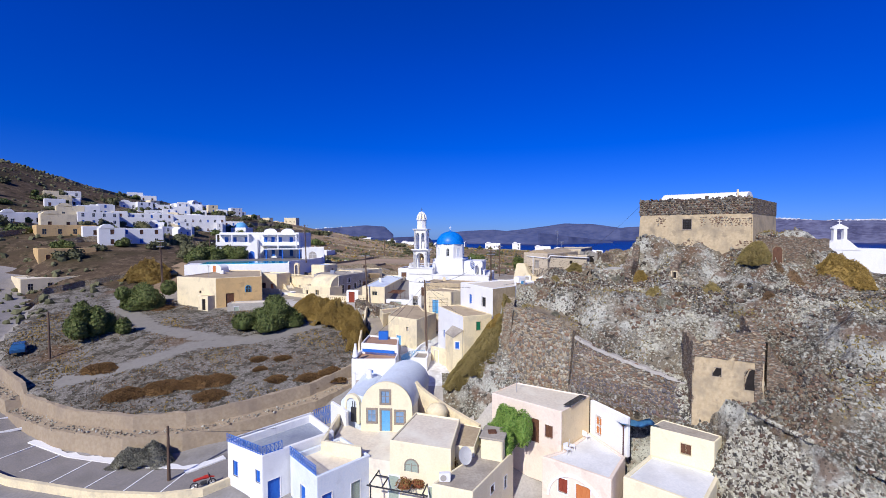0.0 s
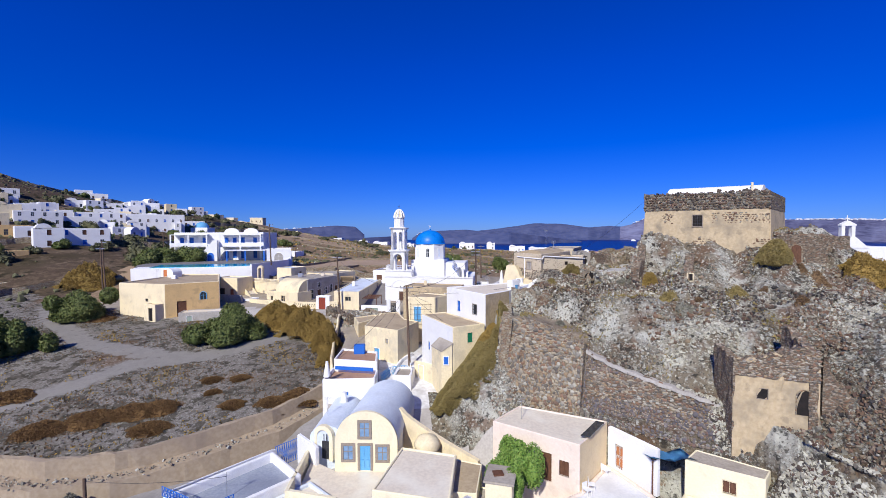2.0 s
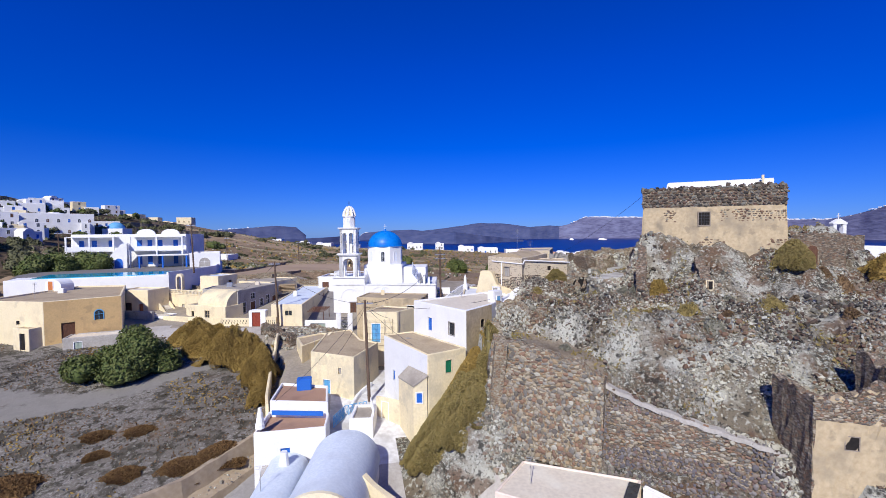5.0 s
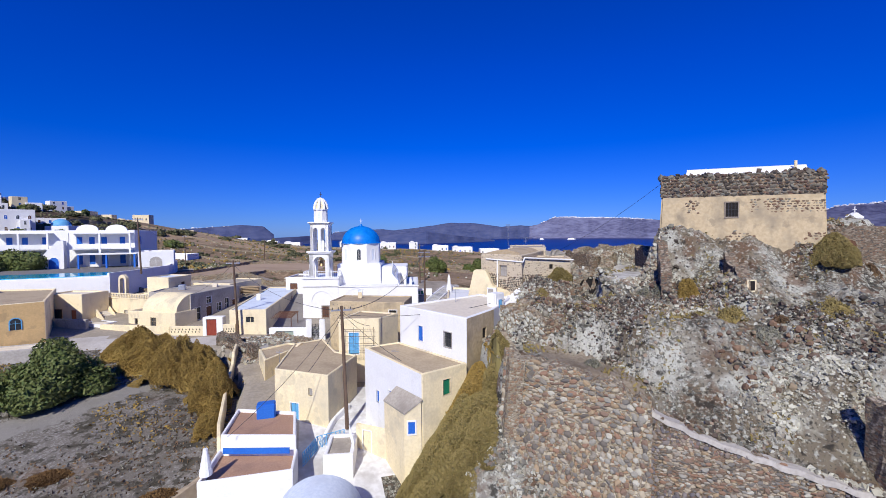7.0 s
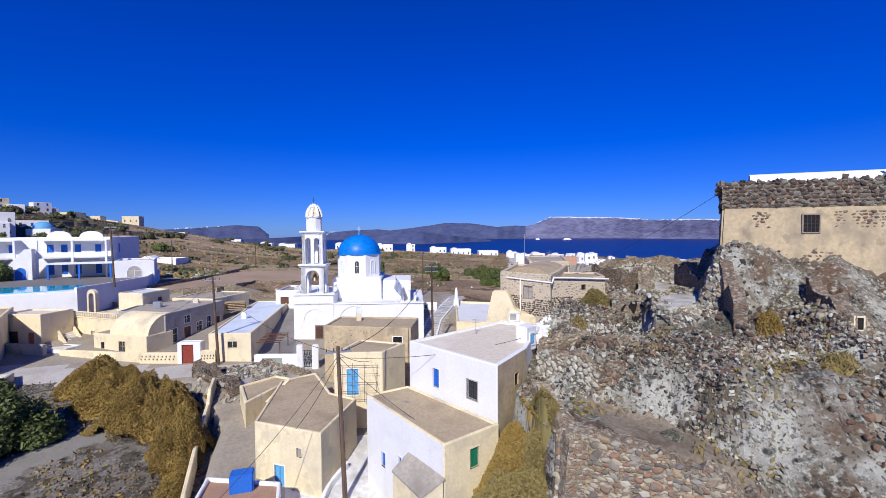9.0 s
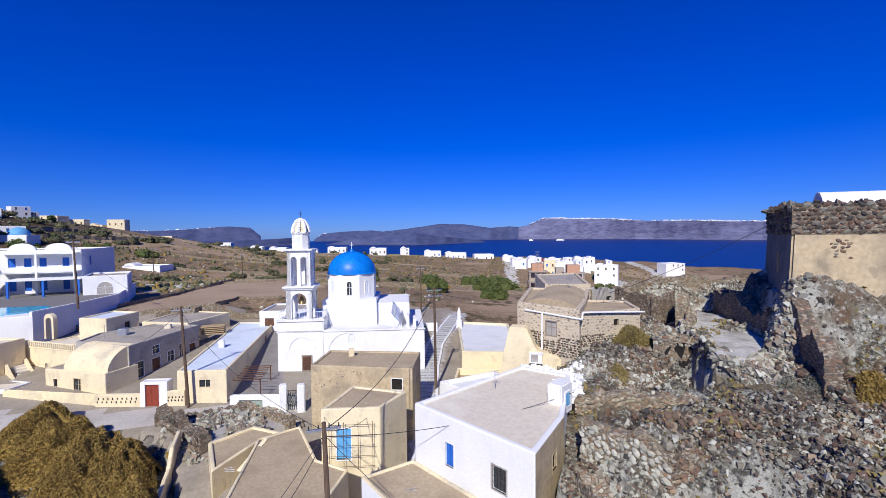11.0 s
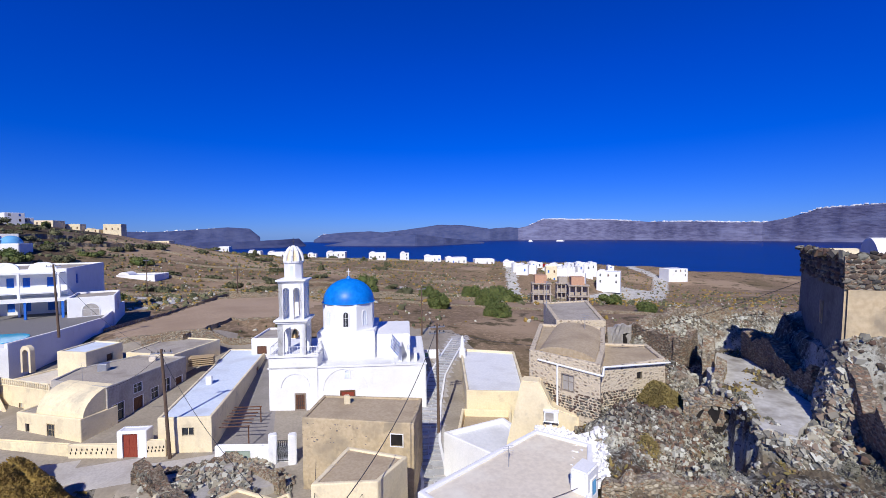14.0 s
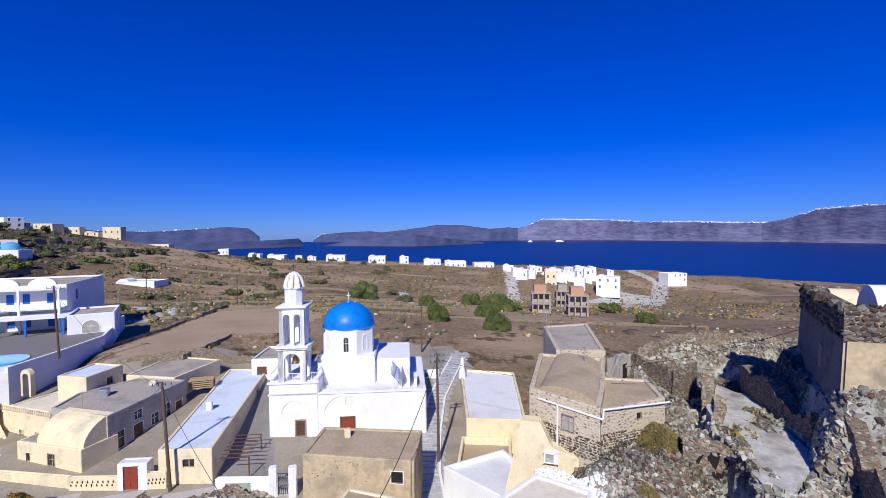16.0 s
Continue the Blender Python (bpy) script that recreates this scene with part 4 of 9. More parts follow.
def on_hill(x, y):
    d = dist_poly(x, y, HILL_FOOT)
    return (d > 0.2) & (dist_poly(x, y, BASTION_TOP) < 0.4) & (dist_poly(x, y, UPPER_YARD) < -0.2) & (wave(x, y, 0.36, 43) < 0.8) & (wave(x, y, 0.55, 21) + rng.uniform(-1.1, 1.1, x.shape) > -0.25) & ~((x > 27) & (x < 48) & (y > 49) & (y < 62))


CHIP_V = np.array([(a, b, c) for a in (-1, 1) for b in (-1, 1) for c in (-1, 1)], float)
CHIP_F = [(0, 1, 3, 2), (4, 6, 7, 5), (0, 4, 5, 1), (2, 3, 7, 6), (0, 2, 6, 4), (1, 5, 7, 3)]


def chip_verts(centres, sizes):
    """Broken angular stones: knocked-about cubes, flattened and turned."""
    n = len(centres)
    v = CHIP_V[None] * rng.uniform(0.45, 1.1, (n, 8, 1)) * rng.uniform(0.55, 1.2, (n, 1, 3))
    v = np.einsum("nij,nkj->nki", spin(n), v)
    return centres[:, None] + v * sizes[:, None, None]


for n_, mat_, seed_, cut, lab in ((26000, STONE_BITS, 21, -0.25, "small broken grey, white and reddish stones on the rubble slope"), (15000, STONE_PALE, 23, 0.45, "small pale broken stones on the rubble slope"), (20000, STONE_RED, 27, 0.3, "small rusty red and tan broken stones on the rubble slope"), (26000, STONE_DARK, 29, 0.1, "small dark volcanic stones on the rubble slope")):
    c = scatter(n_, (7, 24, 50, 76), lambda x, y: on_hill(x, y) & (wave(x, y, 0.42, seed_) > cut) & (wave(x, y, 0.24, 61) + rng.uniform(-0.35, 0.35, x.shape) < 0.4))
    sz = 0.035 + 0.11 * rng.random(len(c)) ** 2.6
    tagged(bulk("hill_rubble", chip_verts(c + np.c_[np.zeros((len(c), 2)), sz * 0.25], sz), CHIP_F, mat_), lab, "stones", kind="stuff")
for n_, mat_, seed_, cut, lab in ((5000, STONE_BITS, 21, -0.3, "loose grey, white and reddish stones on the rubble slope"), (2600, STONE_PALE, 23, 0.35, "drifts of pale dusty stones on the rubble slope"), (3200, STONE_RED, 27, 0.1, "heaps of rusty red and tan stones on the rubble slope")):
    c = scatter(n_, (7, 22, 52, 76), lambda x, y: on_hill(x, y) & (wave(x, y, 0.42, seed_) > cut))
    sz = 0.045 + 0.10 * rng.random(len(c)) ** 2.6
    rocks = bulk("hill_stones", stone_verts(c + np.c_[np.zeros((len(c), 2)), sz * 0.2], sz), ICO_F, mat_)
    tagged(rocks, lab, "stones", kind="stuff")


def on_skirt(x, y):
    d = dist_poly(x, y, HILL_FOOT)
    return (d > -3.4) & (d < 0.3) & (dist_poly(x, y, CABIN_SITE) < -0.5) & (wave(x, y, 0.7, 47) > -0.5)


for n_, area_, mat_, lab in ((7000, (20, 22, 40, 40), STONE_PALE, "pale broken stones on the craggy foot of the hill"), (4000, (20, 22, 40, 40), STONE_DARK, "dark broken stones on the craggy foot of the hill"), (4500, (2, 36, 22, 50), STONE_BITS, "broken stones at the foot of the bastion")):
    c = scatter(n_, area_, on_skirt)
    sz = 0.05 + 0.12 * rng.random(len(c)) ** 2
    tagged(bulk("foot_rubble", chip_verts(c + np.c_[np.zeros((len(c), 2)), sz * 0.2], sz), CHIP_F, mat_), lab, "stones", kind="stuff")


def ruin_wall(name, label, p, q, z0, tops, thick, material, seed, category="wall", back=0.0):
    """A broken masonry wall from p to q whose ragged top follows tops, with uneven faces."""
    r = np.random.default_rng(seed)
    m = wall_frame(p, q)
    L = (Vector(q) - Vector(p)).length
    k = max(8, int(L / 0.3))
    bm = bmesh.new()
    grid = []
    rows = 9
    for side in (0.0, -thick):
        cols = []
        for i in range(k + 1):
            u = L * i / k
            top = np.interp(u, np.linspace(0, L, len(tops)), tops) + r.normal(0, 0.14)
            cols.append([bm.verts.new(m @ Vector((u + (r.normal(0, 0.02) if 0 < i < k else 0), side + r.normal(0, 0.035) - back * j / rows, z0 + (top - z0) * j / rows))) for j in range(rows + 1)])
        grid.append(cols)
    for i in range(k):
        for j in range(rows):
            bm.faces.new((grid[0][i][j], grid[0][i + 1][j], grid[0][i + 1][j + 1], grid[0][i][j + 1]))
            bm.faces.new((grid[1][i + 1][j], grid[1][i][j], grid[1][i][j + 1], grid[1][i + 1][j + 1]))
        bm.faces.new((grid[0][i][rows], grid[0][i + 1][rows], grid[1][i + 1][rows], grid[1][i][rows]))
    for i in (0, k):
        for j in range(rows):
            bm.faces.new((grid[0][i][j], grid[0][i][j + 1], grid[1][i][j + 1], grid[1][i][j]))
    bmesh.ops.recalc_face_normals(bm, faces=bm.faces[:])
    return tagged(part(name, bm, material), label, category, kind="structure")


STONE_MESHES = []
for k in range(6):
    sv = stone_verts(np.zeros((1, 3)), np.ones(1))[0]
    mesh = bpy.data.meshes.new("stone")
    mesh.from_pydata((sv * (1, 0.55, 0.72)).tolist(), [], ICO_F)
    STONE_MESHES.append(mesh)


def face_stones(parent, p, q, z0, z1, size, material, most=300, seed=3, limit=None, back=0.0, depth=0.0):
    """Separate stones bedded in the face of a wall, in rough courses."""
    r = np.random.default_rng(seed)
    m = wall_frame(p, q)
    L = (Vector(q) - Vector(p)).length
    z, made = z0, 0
    while z < z1 and made < most:
        u = r.uniform(0, size)
        while u < L and made < most:
            s = size * r.uniform(0.6, 1.3)
            top = limit(u) if limit else z1
            if z < top:
                mesh = STONE_MESHES[int(r.integers(6))]
                if not mesh.materials:
                    mesh.materials.append(material)
                ob = new("stone", mesh)
                ob.parent = parent
                ob.matrix_parent_inverse = Matrix.Translation(-Vector(parent.location))
                ob.matrix_basis = Matrix.Translation(m @ Vector((u, -back * (z - z0) / max(0.1, z1 - z0) + depth, z))) @ m.to_3x3().to_4x4() @ pose(0, 0, 0, r.normal(0, 8), r.normal(0, 14), r.normal(0, 8)) @ Matrix.Diagonal((s * 0.62, s * 0.5, s * 0.52, 1))
                ob.material_slots[0].link = "OBJECT"
                ob.material_slots[0].material = material
                made += 1
            u += s * r.uniform(1.0, 1.35)
        z += size * 0.78


def stone_face(wall, p, q, z0, tops, back, size, material, zone, seed, most=300):
    """Stones bedded over a leaning wall face: single parts in one stretch of it, the rest joined."""
    r = np.random.default_rng(seed)
    m = wall_frame(p, q)
    L = (Vector(q) - Vector(p)).length
    zmax = max(tops)
    rest, rest_s, made, z = [], [], 0, z0
    while z < zmax:
        u = r.uniform(0, size)
        while u < L:
            s = size * r.uniform(0.55, 1.3)
            top = np.interp(u, np.linspace(0, L, len(tops)), tops)
            if z < top:
                t = (z - z0) / (top - z0)
                c = m @ Vector((u, -back * t + 0.03, z + r.normal(0, 0.05)))
                if zone[0] < u < zone[1] and z > zone[2] and made < most:
                    mesh = STONE_MESHES[int(r.integers(6))]
                    if not mesh.materials:
                        mesh.materials.append(material)
                    ob = new("stone", mesh)
                    ob.parent = wall
                    ob.matrix_basis = Matrix.Translation(c) @ m.to_3x3().to_4x4() @ pose(0, 0, 0, -15 + r.normal(0, 8), r.normal(0, 16), r.normal(0, 8)) @ Matrix.Diagonal((s * 0.66, s * 0.45, s * 0.58, 1))
                    made += 1
                else:
                    rest.append(tuple(c))
                    rest_s.append(s * 0.55)
            u += s * r.uniform(0.95, 1.25)
        z += size * 0.72
    v = stone_verts(np.zeros((len(rest), 3)), np.array(rest_s))
    out = np.array(m.to_3x3() @ Vector((0, 1, 0)))
    v = v - 0.45 * (v @ out)[..., None] * out[None, None] + np.array(rest)[:, None]
    bulk("wall_stones", v, ICO_F, material, wall, "mixed red, tan and grey wall stones")["kind"] = "stuff"


BAST = surface("mixed_wall_stone", (0.325, 0.281, 0.217), (0.396, 0.343, 0.265), 7, 0.5, 0.95, 0.5, island=((0.325, 0.290, 0.228), (0.210, 0.190, 0.156), (0.390, 0.335, 0.237), (0.229, 0.120, 0.072), (0.127, 0.120, 0.111), (0.444, 0.425, 0.352), (0.171, 0.100, 0.068), (0.322, 0.230, 0.131), (0.253, 0.245, 0.212), (0.088, 0.078, 0.070)))
BAST_DARK = surface("dark_wall_stone", (0.158, 0.126, 0.117), (0.216, 0.178, 0.164), 7, 0.5, 0.95, 0.5, island=((0.151, 0.133, 0.125), (0.209, 0.185, 0.168), (0.108, 0.104, 0.109), (0.180, 0.115, 0.090), (0.259, 0.240, 0.222), (0.130, 0.122, 0.133), (0.230, 0.185, 0.144)))
bp, bq, bt_ = (7.3, 45.9), (13.4, 40.3), [11.6, 11.5, 11.2, 10.7, 10.0]
bast = ruin_wall("retaining_wall", "leaning bastion wall of mixed red, tan and grey stones", bp, bq, 3.8, bt_, 1.0, MASONRY, 31, back=1.3)
stone_face(bast, bp, bq, 3.9, bt_, 1.3, 0.36, BAST, (0.5, 7, 8.4), 61)
lw, lq, lt = (13.2, 41.0), (22.6, 33.2), [9.4, 8.3, 7.6, 7.0, 6.4]
long_wall = ruin_wall("retaining_wall", "long dark rubble terrace wall with an earth coping", lw, lq, 3.6, lt, 0.9, MASONRY_DARK, 33, back=1.5)
stone_face(long_wall, lw, lq, 3.7, lt, 1.5, 0.26, BAST_DARK, (1, 9, 5.6), 62)
bm = bmesh.new()
lm_ = wall_frame(lw, lq)
prev = None
for k in range(33):
    u_, z_ = 0.4 + k * 0.36, float(np.interp(k / 32, np.linspace(0, 1, 5), lt)) + 0.05 * math.sin(k * 1.7)
    row = [bm.verts.new(lm_ @ Vector((u_, d_, z_ + h_))) for d_, h_ in ((-1.3 + 0.05 * math.sin(k * 2.3), -0.2), (-1.34 + 0.05 * math.sin(k * 2.3), 0.08), (-1.9, 0.1), (-2.2, -0.2))]
    if prev:
        for q in range(3):
            bm.faces.new((prev[q], prev[q + 1], row[q + 1], row[q]))
    prev = row
bmesh.ops.recalc_face_normals(bm, faces=bm.faces[:])
part("coping", bm, GREYWALL, long_wall, "dusty earth coping")
ruin_wall("retaining_wall", "rough rocky footing of the bastion wall", (6.7, 46.0), (13.4, 39.8), -1.0, [4.6, 4.4, 4.7, 4.4], 2.5, HILL, 32, back=0.7)
ruin_wall("retaining_wall", "rough rocky footing of the long terrace wall", (13.2, 40.4), (22.4, 32.8), -1.0, [4.3, 4.6, 4.4, 4.2], 2.0, HILL, 65, back=0.6)
ruin_wall("retaining_wall", "side of the bastion wall above the scrub", (8.9, 52.2), (7.3, 45.9), 3.4, [11.9, 11.8, 11.6], 0.9, MASONRY, 30, back=0.8)
ruin_wall("ruin_wall", "broken rubble wall on the hilltop", (13.2, 57.2), (20.6, 53.4), 12.0, [12.9, 13.5, 13.1, 12.9], 0.6, MASONRY, 34)
ruin_wall("ruin_wall", "stone yard wall beside the tower house", (38.6, 48.6), (47, 47.4), 15.0, [19.7, 19.5, 19.3], 0.5, MASONRY_DARK, 39)

rz = ruin_wall("ruin_wall", "grey plastered ruin face above the bastion ledge", (11.0, 53.6), (12.7, 49.9), 10.2, [13.6, 13.3, 13.7, 13.0], 0.7, MASONRY, 71)
stone_face(rz, (11.0, 53.6), (12.7, 49.9), 10.8, [13.4, 13.1, 13.5, 12.8], 0.0, 0.3, STONE_PALE, (0, 4, 11), 171, 40)
rz = ruin_wall("ruin_wall", "broken house wall of red and grey stones", (12.7, 49.9), (17.4, 49.0), 10.0, [12.9, 13.5, 12.8, 13.1, 12.0], 0.7, MASONRY_DARK, 72)
stone_face(rz, (12.7, 49.9), (17.4, 49.0), 10.6, [12.8, 13.4, 12.7, 13.0, 11.9], 0.0, 0.26, STONE_RED, (0, 4.6, 11), 172, 90)
ruin_wall("ruin_wall", "ragged rubble wall running down from the tower house", (24.6, 50.4), (28.2, 54.8), 13.6, [15.9, 16.8, 16.4, 18.2, 18.9], 0.8, MASONRY_DARK, 73)
ruin_wall("ruin_wall", "ragged rubble wall running down from the tower house", (30.2, 50.6), (27.2, 46.6), 13.0, [17.4, 16.2, 16.6, 15.0], 0.8, MASONRY_DARK, 74)
nw = ruin_wall("ruin_wall", "broken rubble house wall with a square niche", (26.8, 46.4), (28.4, 45.7), 12.0, [15.2, 15.9, 15.7, 14.6], 0.7, MASONRY, 75)
opening(nw, (26.8, 46.4), (28.4, 45.7), 0.8, 14.9, 0.44, 0.7, "win", CREAM, DARK, 0.09, 0.03)
ruin_wall("ruin_wall", "low tumbled field wall on the slope", (31.5, 42.6), (38.5, 40.5), 8.0, [13.6, 13.0, 13.3, 12.4], 0.7, MASONRY_DARK, 76)
ruin_wall("ruin_wall", "low tumbled field wall on the slope", (20.5, 43.6), (25.8, 40.6), 9.0, [11.6, 12.1, 11.7, 12.2], 0.6, MASONRY, 77)
for n_, x0, y0, x1, y1, mat_ in ((260, 26.5, 46, 30.5, 51, STONE_BITS), (240, 24, 49.5, 28.5, 55, STONE_DARK), (220, 13, 49.5, 19, 52.5, STONE_RED), (240, 30, 40, 39, 43, STONE_DARK), (200, 20, 40, 26, 44, STONE_RED)):
    c = scatter(n_, (x0, y0, x1, y1), lambda x, y: x > 0)
    tagged(bulk("fallen_stones", stone_verts(c + (0, 0, 0.12), 0.08 + 0.2 * rng.random(len(c)) ** 2), ICO_F, mat_), "fallen stones at the foot of a broken wall", "stones", kind="stuff")

# sunken vault with a dark arched mouth
bm = bmesh.new()
YF_ = [Vector(q) for q in UPPER_YARD]
yc_ = sum(YF_, Vector((0, 0))) / len(YF_)
prism(bm, [a_.lerp(b_, k / 6) + (a_.lerp(b_, k / 6) - yc_) * 0.05 * math.sin(7.3 * k + a_.x) for a_, b_ in zip(YF_, YF_[1:] + YF_[:1]) for k in range(6)], 14.2, 15.16)
tagged(part("yard_floor", bm, DUSTY), "pale dusty floor of the ruined yard", "floor", kind="structure")
ye = np.array([(21.8, 55.6), (22.9, 53.9), (25.6, 55.2), (28.4, 56.6)])
yt = rng.uniform(0, 3, 2600)
yo = rng.random(2600)
yp = np.stack([np.interp(yt, range(4), ye[:, 0]), np.interp(yt, range(4), ye[:, 1])], 1) + np.stack([0.5 * yo, -1.0 * yo], 1) * 1.5
yz = np.maximum(15.0 - 1.3 * yo ** 1.3, level(yp[:, 0], yp[:, 1])) - 0.05
tagged(bulk("yard_rubble", chip_verts(np.c_[yp, yz], 0.06 + 0.2 * rng.random(2600) ** 2.5), CHIP_F, STONE_BITS), "tumbled stones along the edge of the ruined yard", "stones", kind="stuff")
YW0, YW1 = (22.2, 60.6), (24.7, 57.2)
yw = ruin_wall("ruin_wall", "broken pale stone wall with a dark vault mouth below the yard", YW0, YW1, 10.0, [15.4, 15.8, 15.2, 15.5, 14.9], 0.7, MASONRY, 81)
stone_face(yw, YW0, YW1, 14.7, [15.3, 15.7, 15.1, 15.4, 14.8], 0.0, 0.26, STONE_PALE, (0, 4, 14.7), 181, 40)
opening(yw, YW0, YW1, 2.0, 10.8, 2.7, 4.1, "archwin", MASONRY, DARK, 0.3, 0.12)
ruin_wall("ruin_wall", "pale stone wall along the dusty yard", (28.8, 63.7), (25.4, 61.4), 12.0, [16.0, 15.2, 15.7, 15.0], 0.7, MASONRY, 82)
ruin_wall("ruin_wall", "pale stone wall at the back of the dusty yard", (29.2, 64.2), (33.0, 67.4), 12.5, [16.6, 16.2, 16.9, 16.4], 0.8, MASONRY, 83)
# shade on this wall is put in by the darker masonry
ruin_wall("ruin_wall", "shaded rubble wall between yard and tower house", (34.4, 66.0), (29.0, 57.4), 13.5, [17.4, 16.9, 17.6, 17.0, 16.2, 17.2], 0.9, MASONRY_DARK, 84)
ruin_wall("ruin_wall", "dark stone wall of a sunken passage", (29.6, 74.0), (29.9, 68.0), 11.5, [16.7, 16.5, 16.4], 0.6, MASONRY_DARK, 85)
ruin_wall("ruin_wall", "dark stone wall of a sunken passage", (29.9, 68.0), (33.4, 69.4), 11.5, [16.4, 16.0, 16.8], 0.6, MASONRY_DARK, 86)
dw = ruin_wall("ruin_wall", "grey rendered wall with a dark opening", (26.2, 72.2), (29.6, 73.4), 12.5, [16.8, 16.9, 16.6], 0.4, GREYWALL, 87)
opening(dw, (26.2, 72.2), (29.6, 73.4), 2.3, 14.4, 0.9, 1.6, "win", GREYWALL, DARK, 0.06, 0.08)
ruin_wall("ruin_wall", "long tumbled wall along the hill's far edge", (31.0, 73.2), (40.0, 76.2), 13.0, [16.4, 17.2, 16.8, 17.4, 16.9], 0.9, MASONRY, 88)
ruin_wall("ruin_wall", "long tumbled wall along the hill's far edge", (40.0, 76.2), (51.0, 73.6), 13.0, [17.0, 17.5, 16.6, 17.1, 16.2], 0.9, MASONRY, 89)
for n_, a_, b_, wd, mat_ in ((420, (30, 72.6), (41, 75.8), 1.8, STONE_PALE), (420, (40, 75.8), (52, 73.2), 1.8, STONE_BITS), (420, (24.6, 61.0), (29, 64.6), 0.7, STONE_PALE), (420, (24.6, 56.2), (28.6, 56.6), 0.8, STONE_PALE), (260, (21.6, 55.6), (24.4, 55.0), 0.7, STONE_BITS), (300, (29, 64.4), (34, 67.4), 0.8, STONE_BITS), (90, (23.0, 57.0), (25.2, 61.0), 0.5, STONE_BITS), (160, (28.4, 56.8), (34.6, 66.4), 1.0, STONE_BITS), (260, (29.4, 64.2), (36, 69.0), 1.6, STONE_DARK)):
    k_ = rng.random(n_)
    xy_ = np.outer(1 - k_, a_) + np.outer(k_, b_) + rng.normal(0, wd * 0.5, (n_, 2))
    c = np.c_[xy_, level(xy_[:, 0], xy_[:, 1])]
    tagged(bulk("fallen_stones", stone_verts(c + (0, 0, 0.08), 0.07 + 0.2 * rng.random(n_) ** 2), ICO_F, mat_), "fallen stones along a broken wall", "stones", kind="stuff")
# ruined house low on the slope
RP, RQ = Vector((21.9, 33.45)), Vector((26.2, 31.0))
rh = thing("ruined_house", "roofless plastered ruin with a square window hole", "ruin", at=(24, 32, 4))
w = ruin_wall("front_wall", "patchy beige plaster front", RP, RQ, 3.6, [10.7, 10.8, 11.3, 11.8, 11.6], 0.6, PLASTER_OLD, 41)
w.parent, w.matrix_parent_inverse = rh, Matrix.Translation(-rh.location)
del w["kind"], w["category"]
ro_ = Vector((RQ.y - RP.y, RP.x - RQ.x)).normalized() * 0.07
w = ruin_wall("upper_wall", "bare rubble masonry above the plaster", RP + ro_, RQ + ro_, 9.6, [10.75, 10.85, 11.35, 11.85, 11.65], 0.6, MASONRY_DARK, 46)
w.parent, w.matrix_parent_inverse = rh, Matrix.Translation(-rh.location)
del w["kind"], w["category"]
face_stones(rh, RP + ro_, RQ + ro_, 9.7, 11.6, 0.2, BAST, 220, 44, limit=lambda u: 10.55 + 0.25 * u, depth=-0.02)
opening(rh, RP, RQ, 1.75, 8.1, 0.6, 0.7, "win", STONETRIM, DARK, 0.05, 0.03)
for a, b, tops, sd in (((26.2, 31.0), (27.6, 34.6), [11.6, 12.2, 12.6], 42), ((22.9, 36.6), (21.9, 33.45), [11.0, 10.9, 10.7], 43), ((26.6, 31.2), (28.2, 30.4), [11.0, 9.6, 8.6], 44)):
    # dark masonry also carries the left-hand wall's shade in its colour
    w = ruin_wall("side_wall", "broken rubble side wall", a, b, 4.0, tops, 0.6, MASONRY_DARK, sd)
    w.parent, w.matrix_parent_inverse = rh, Matrix.Translation(-rh.location)
    del w["kind"], w["category"]
opening(rh, RP, RQ, 4.2, 7.3, 1.0, 1.7, "archwin", MASONRY, DARK, 0.08, 0.05)
r2 = thing("ruined_house", "half-buried plastered ruin with a dark doorway", "ruin", at=(36, 30, 1))
w = ruin_wall("front_wall", "patchy beige plaster front", (32.6, 29.0), (39, 27.4), -1, [7.2, 7.8, 7.4], 0.6, PLASTER_OLD, 45)
w.parent, w.matrix_parent_inverse = r2, Matrix.Translation(-r2.location)
del w["kind"], w["category"]
opening(r2, (32.6, 29.0), (39, 27.4), 0.9, 5.0, 1.0, 1.7, "archwin", MASONRY, DARK, 0.1, 0.04)

# ---- tower house on the hilltop ----
K0, KU = Vector((28.0, 55.2)), Vector((0.80, -0.60))
K1, KS = K0 + KU * 12.3, Vector((0.76, 0.65))
cas = thing("tower_house", "old square tower house, plastered below and bare dark stone above", "ruin", at=(36, 56, 16))
CP = [K0, K1, K1 + KS * 13, K0 + KS * 13]
bm = bmesh.new()
lo, hi = inset(CP, -0.28), CP
a = [bm.verts.new((*p, 15.5)) for p in lo]
b = [bm.verts.new((*p, 22.4)) for p in hi]
for i in range(4):
    bm.faces.new((a[i], a[(i + 1) % 4], b[(i + 1) % 4], b[i]))
bm.faces.new(b)
bmesh.ops.bevel(bm, geom=[e for e in bm.edges if abs(e.verts[0].co.z - e.verts[1].co.z) > 2], offset=0.15, segments=2, affect="EDGES")
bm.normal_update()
# the side turned from the sun gets the render with shade in it
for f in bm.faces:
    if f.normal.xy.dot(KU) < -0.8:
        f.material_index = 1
part("plastered_wall", bm, [PLASTER_OLD, SHADE_RENDER], cas)
bm = bmesh.new()
ring, inn = inset(CP, -0.04), inset(CP, 0.8)
a, b, c_, d_ = ([bm.verts.new((*p, z)) for p in q] for q, z in ((ring, 22.35), (ring, 24.2), (inn, 24.2), (inn, 22.35)))
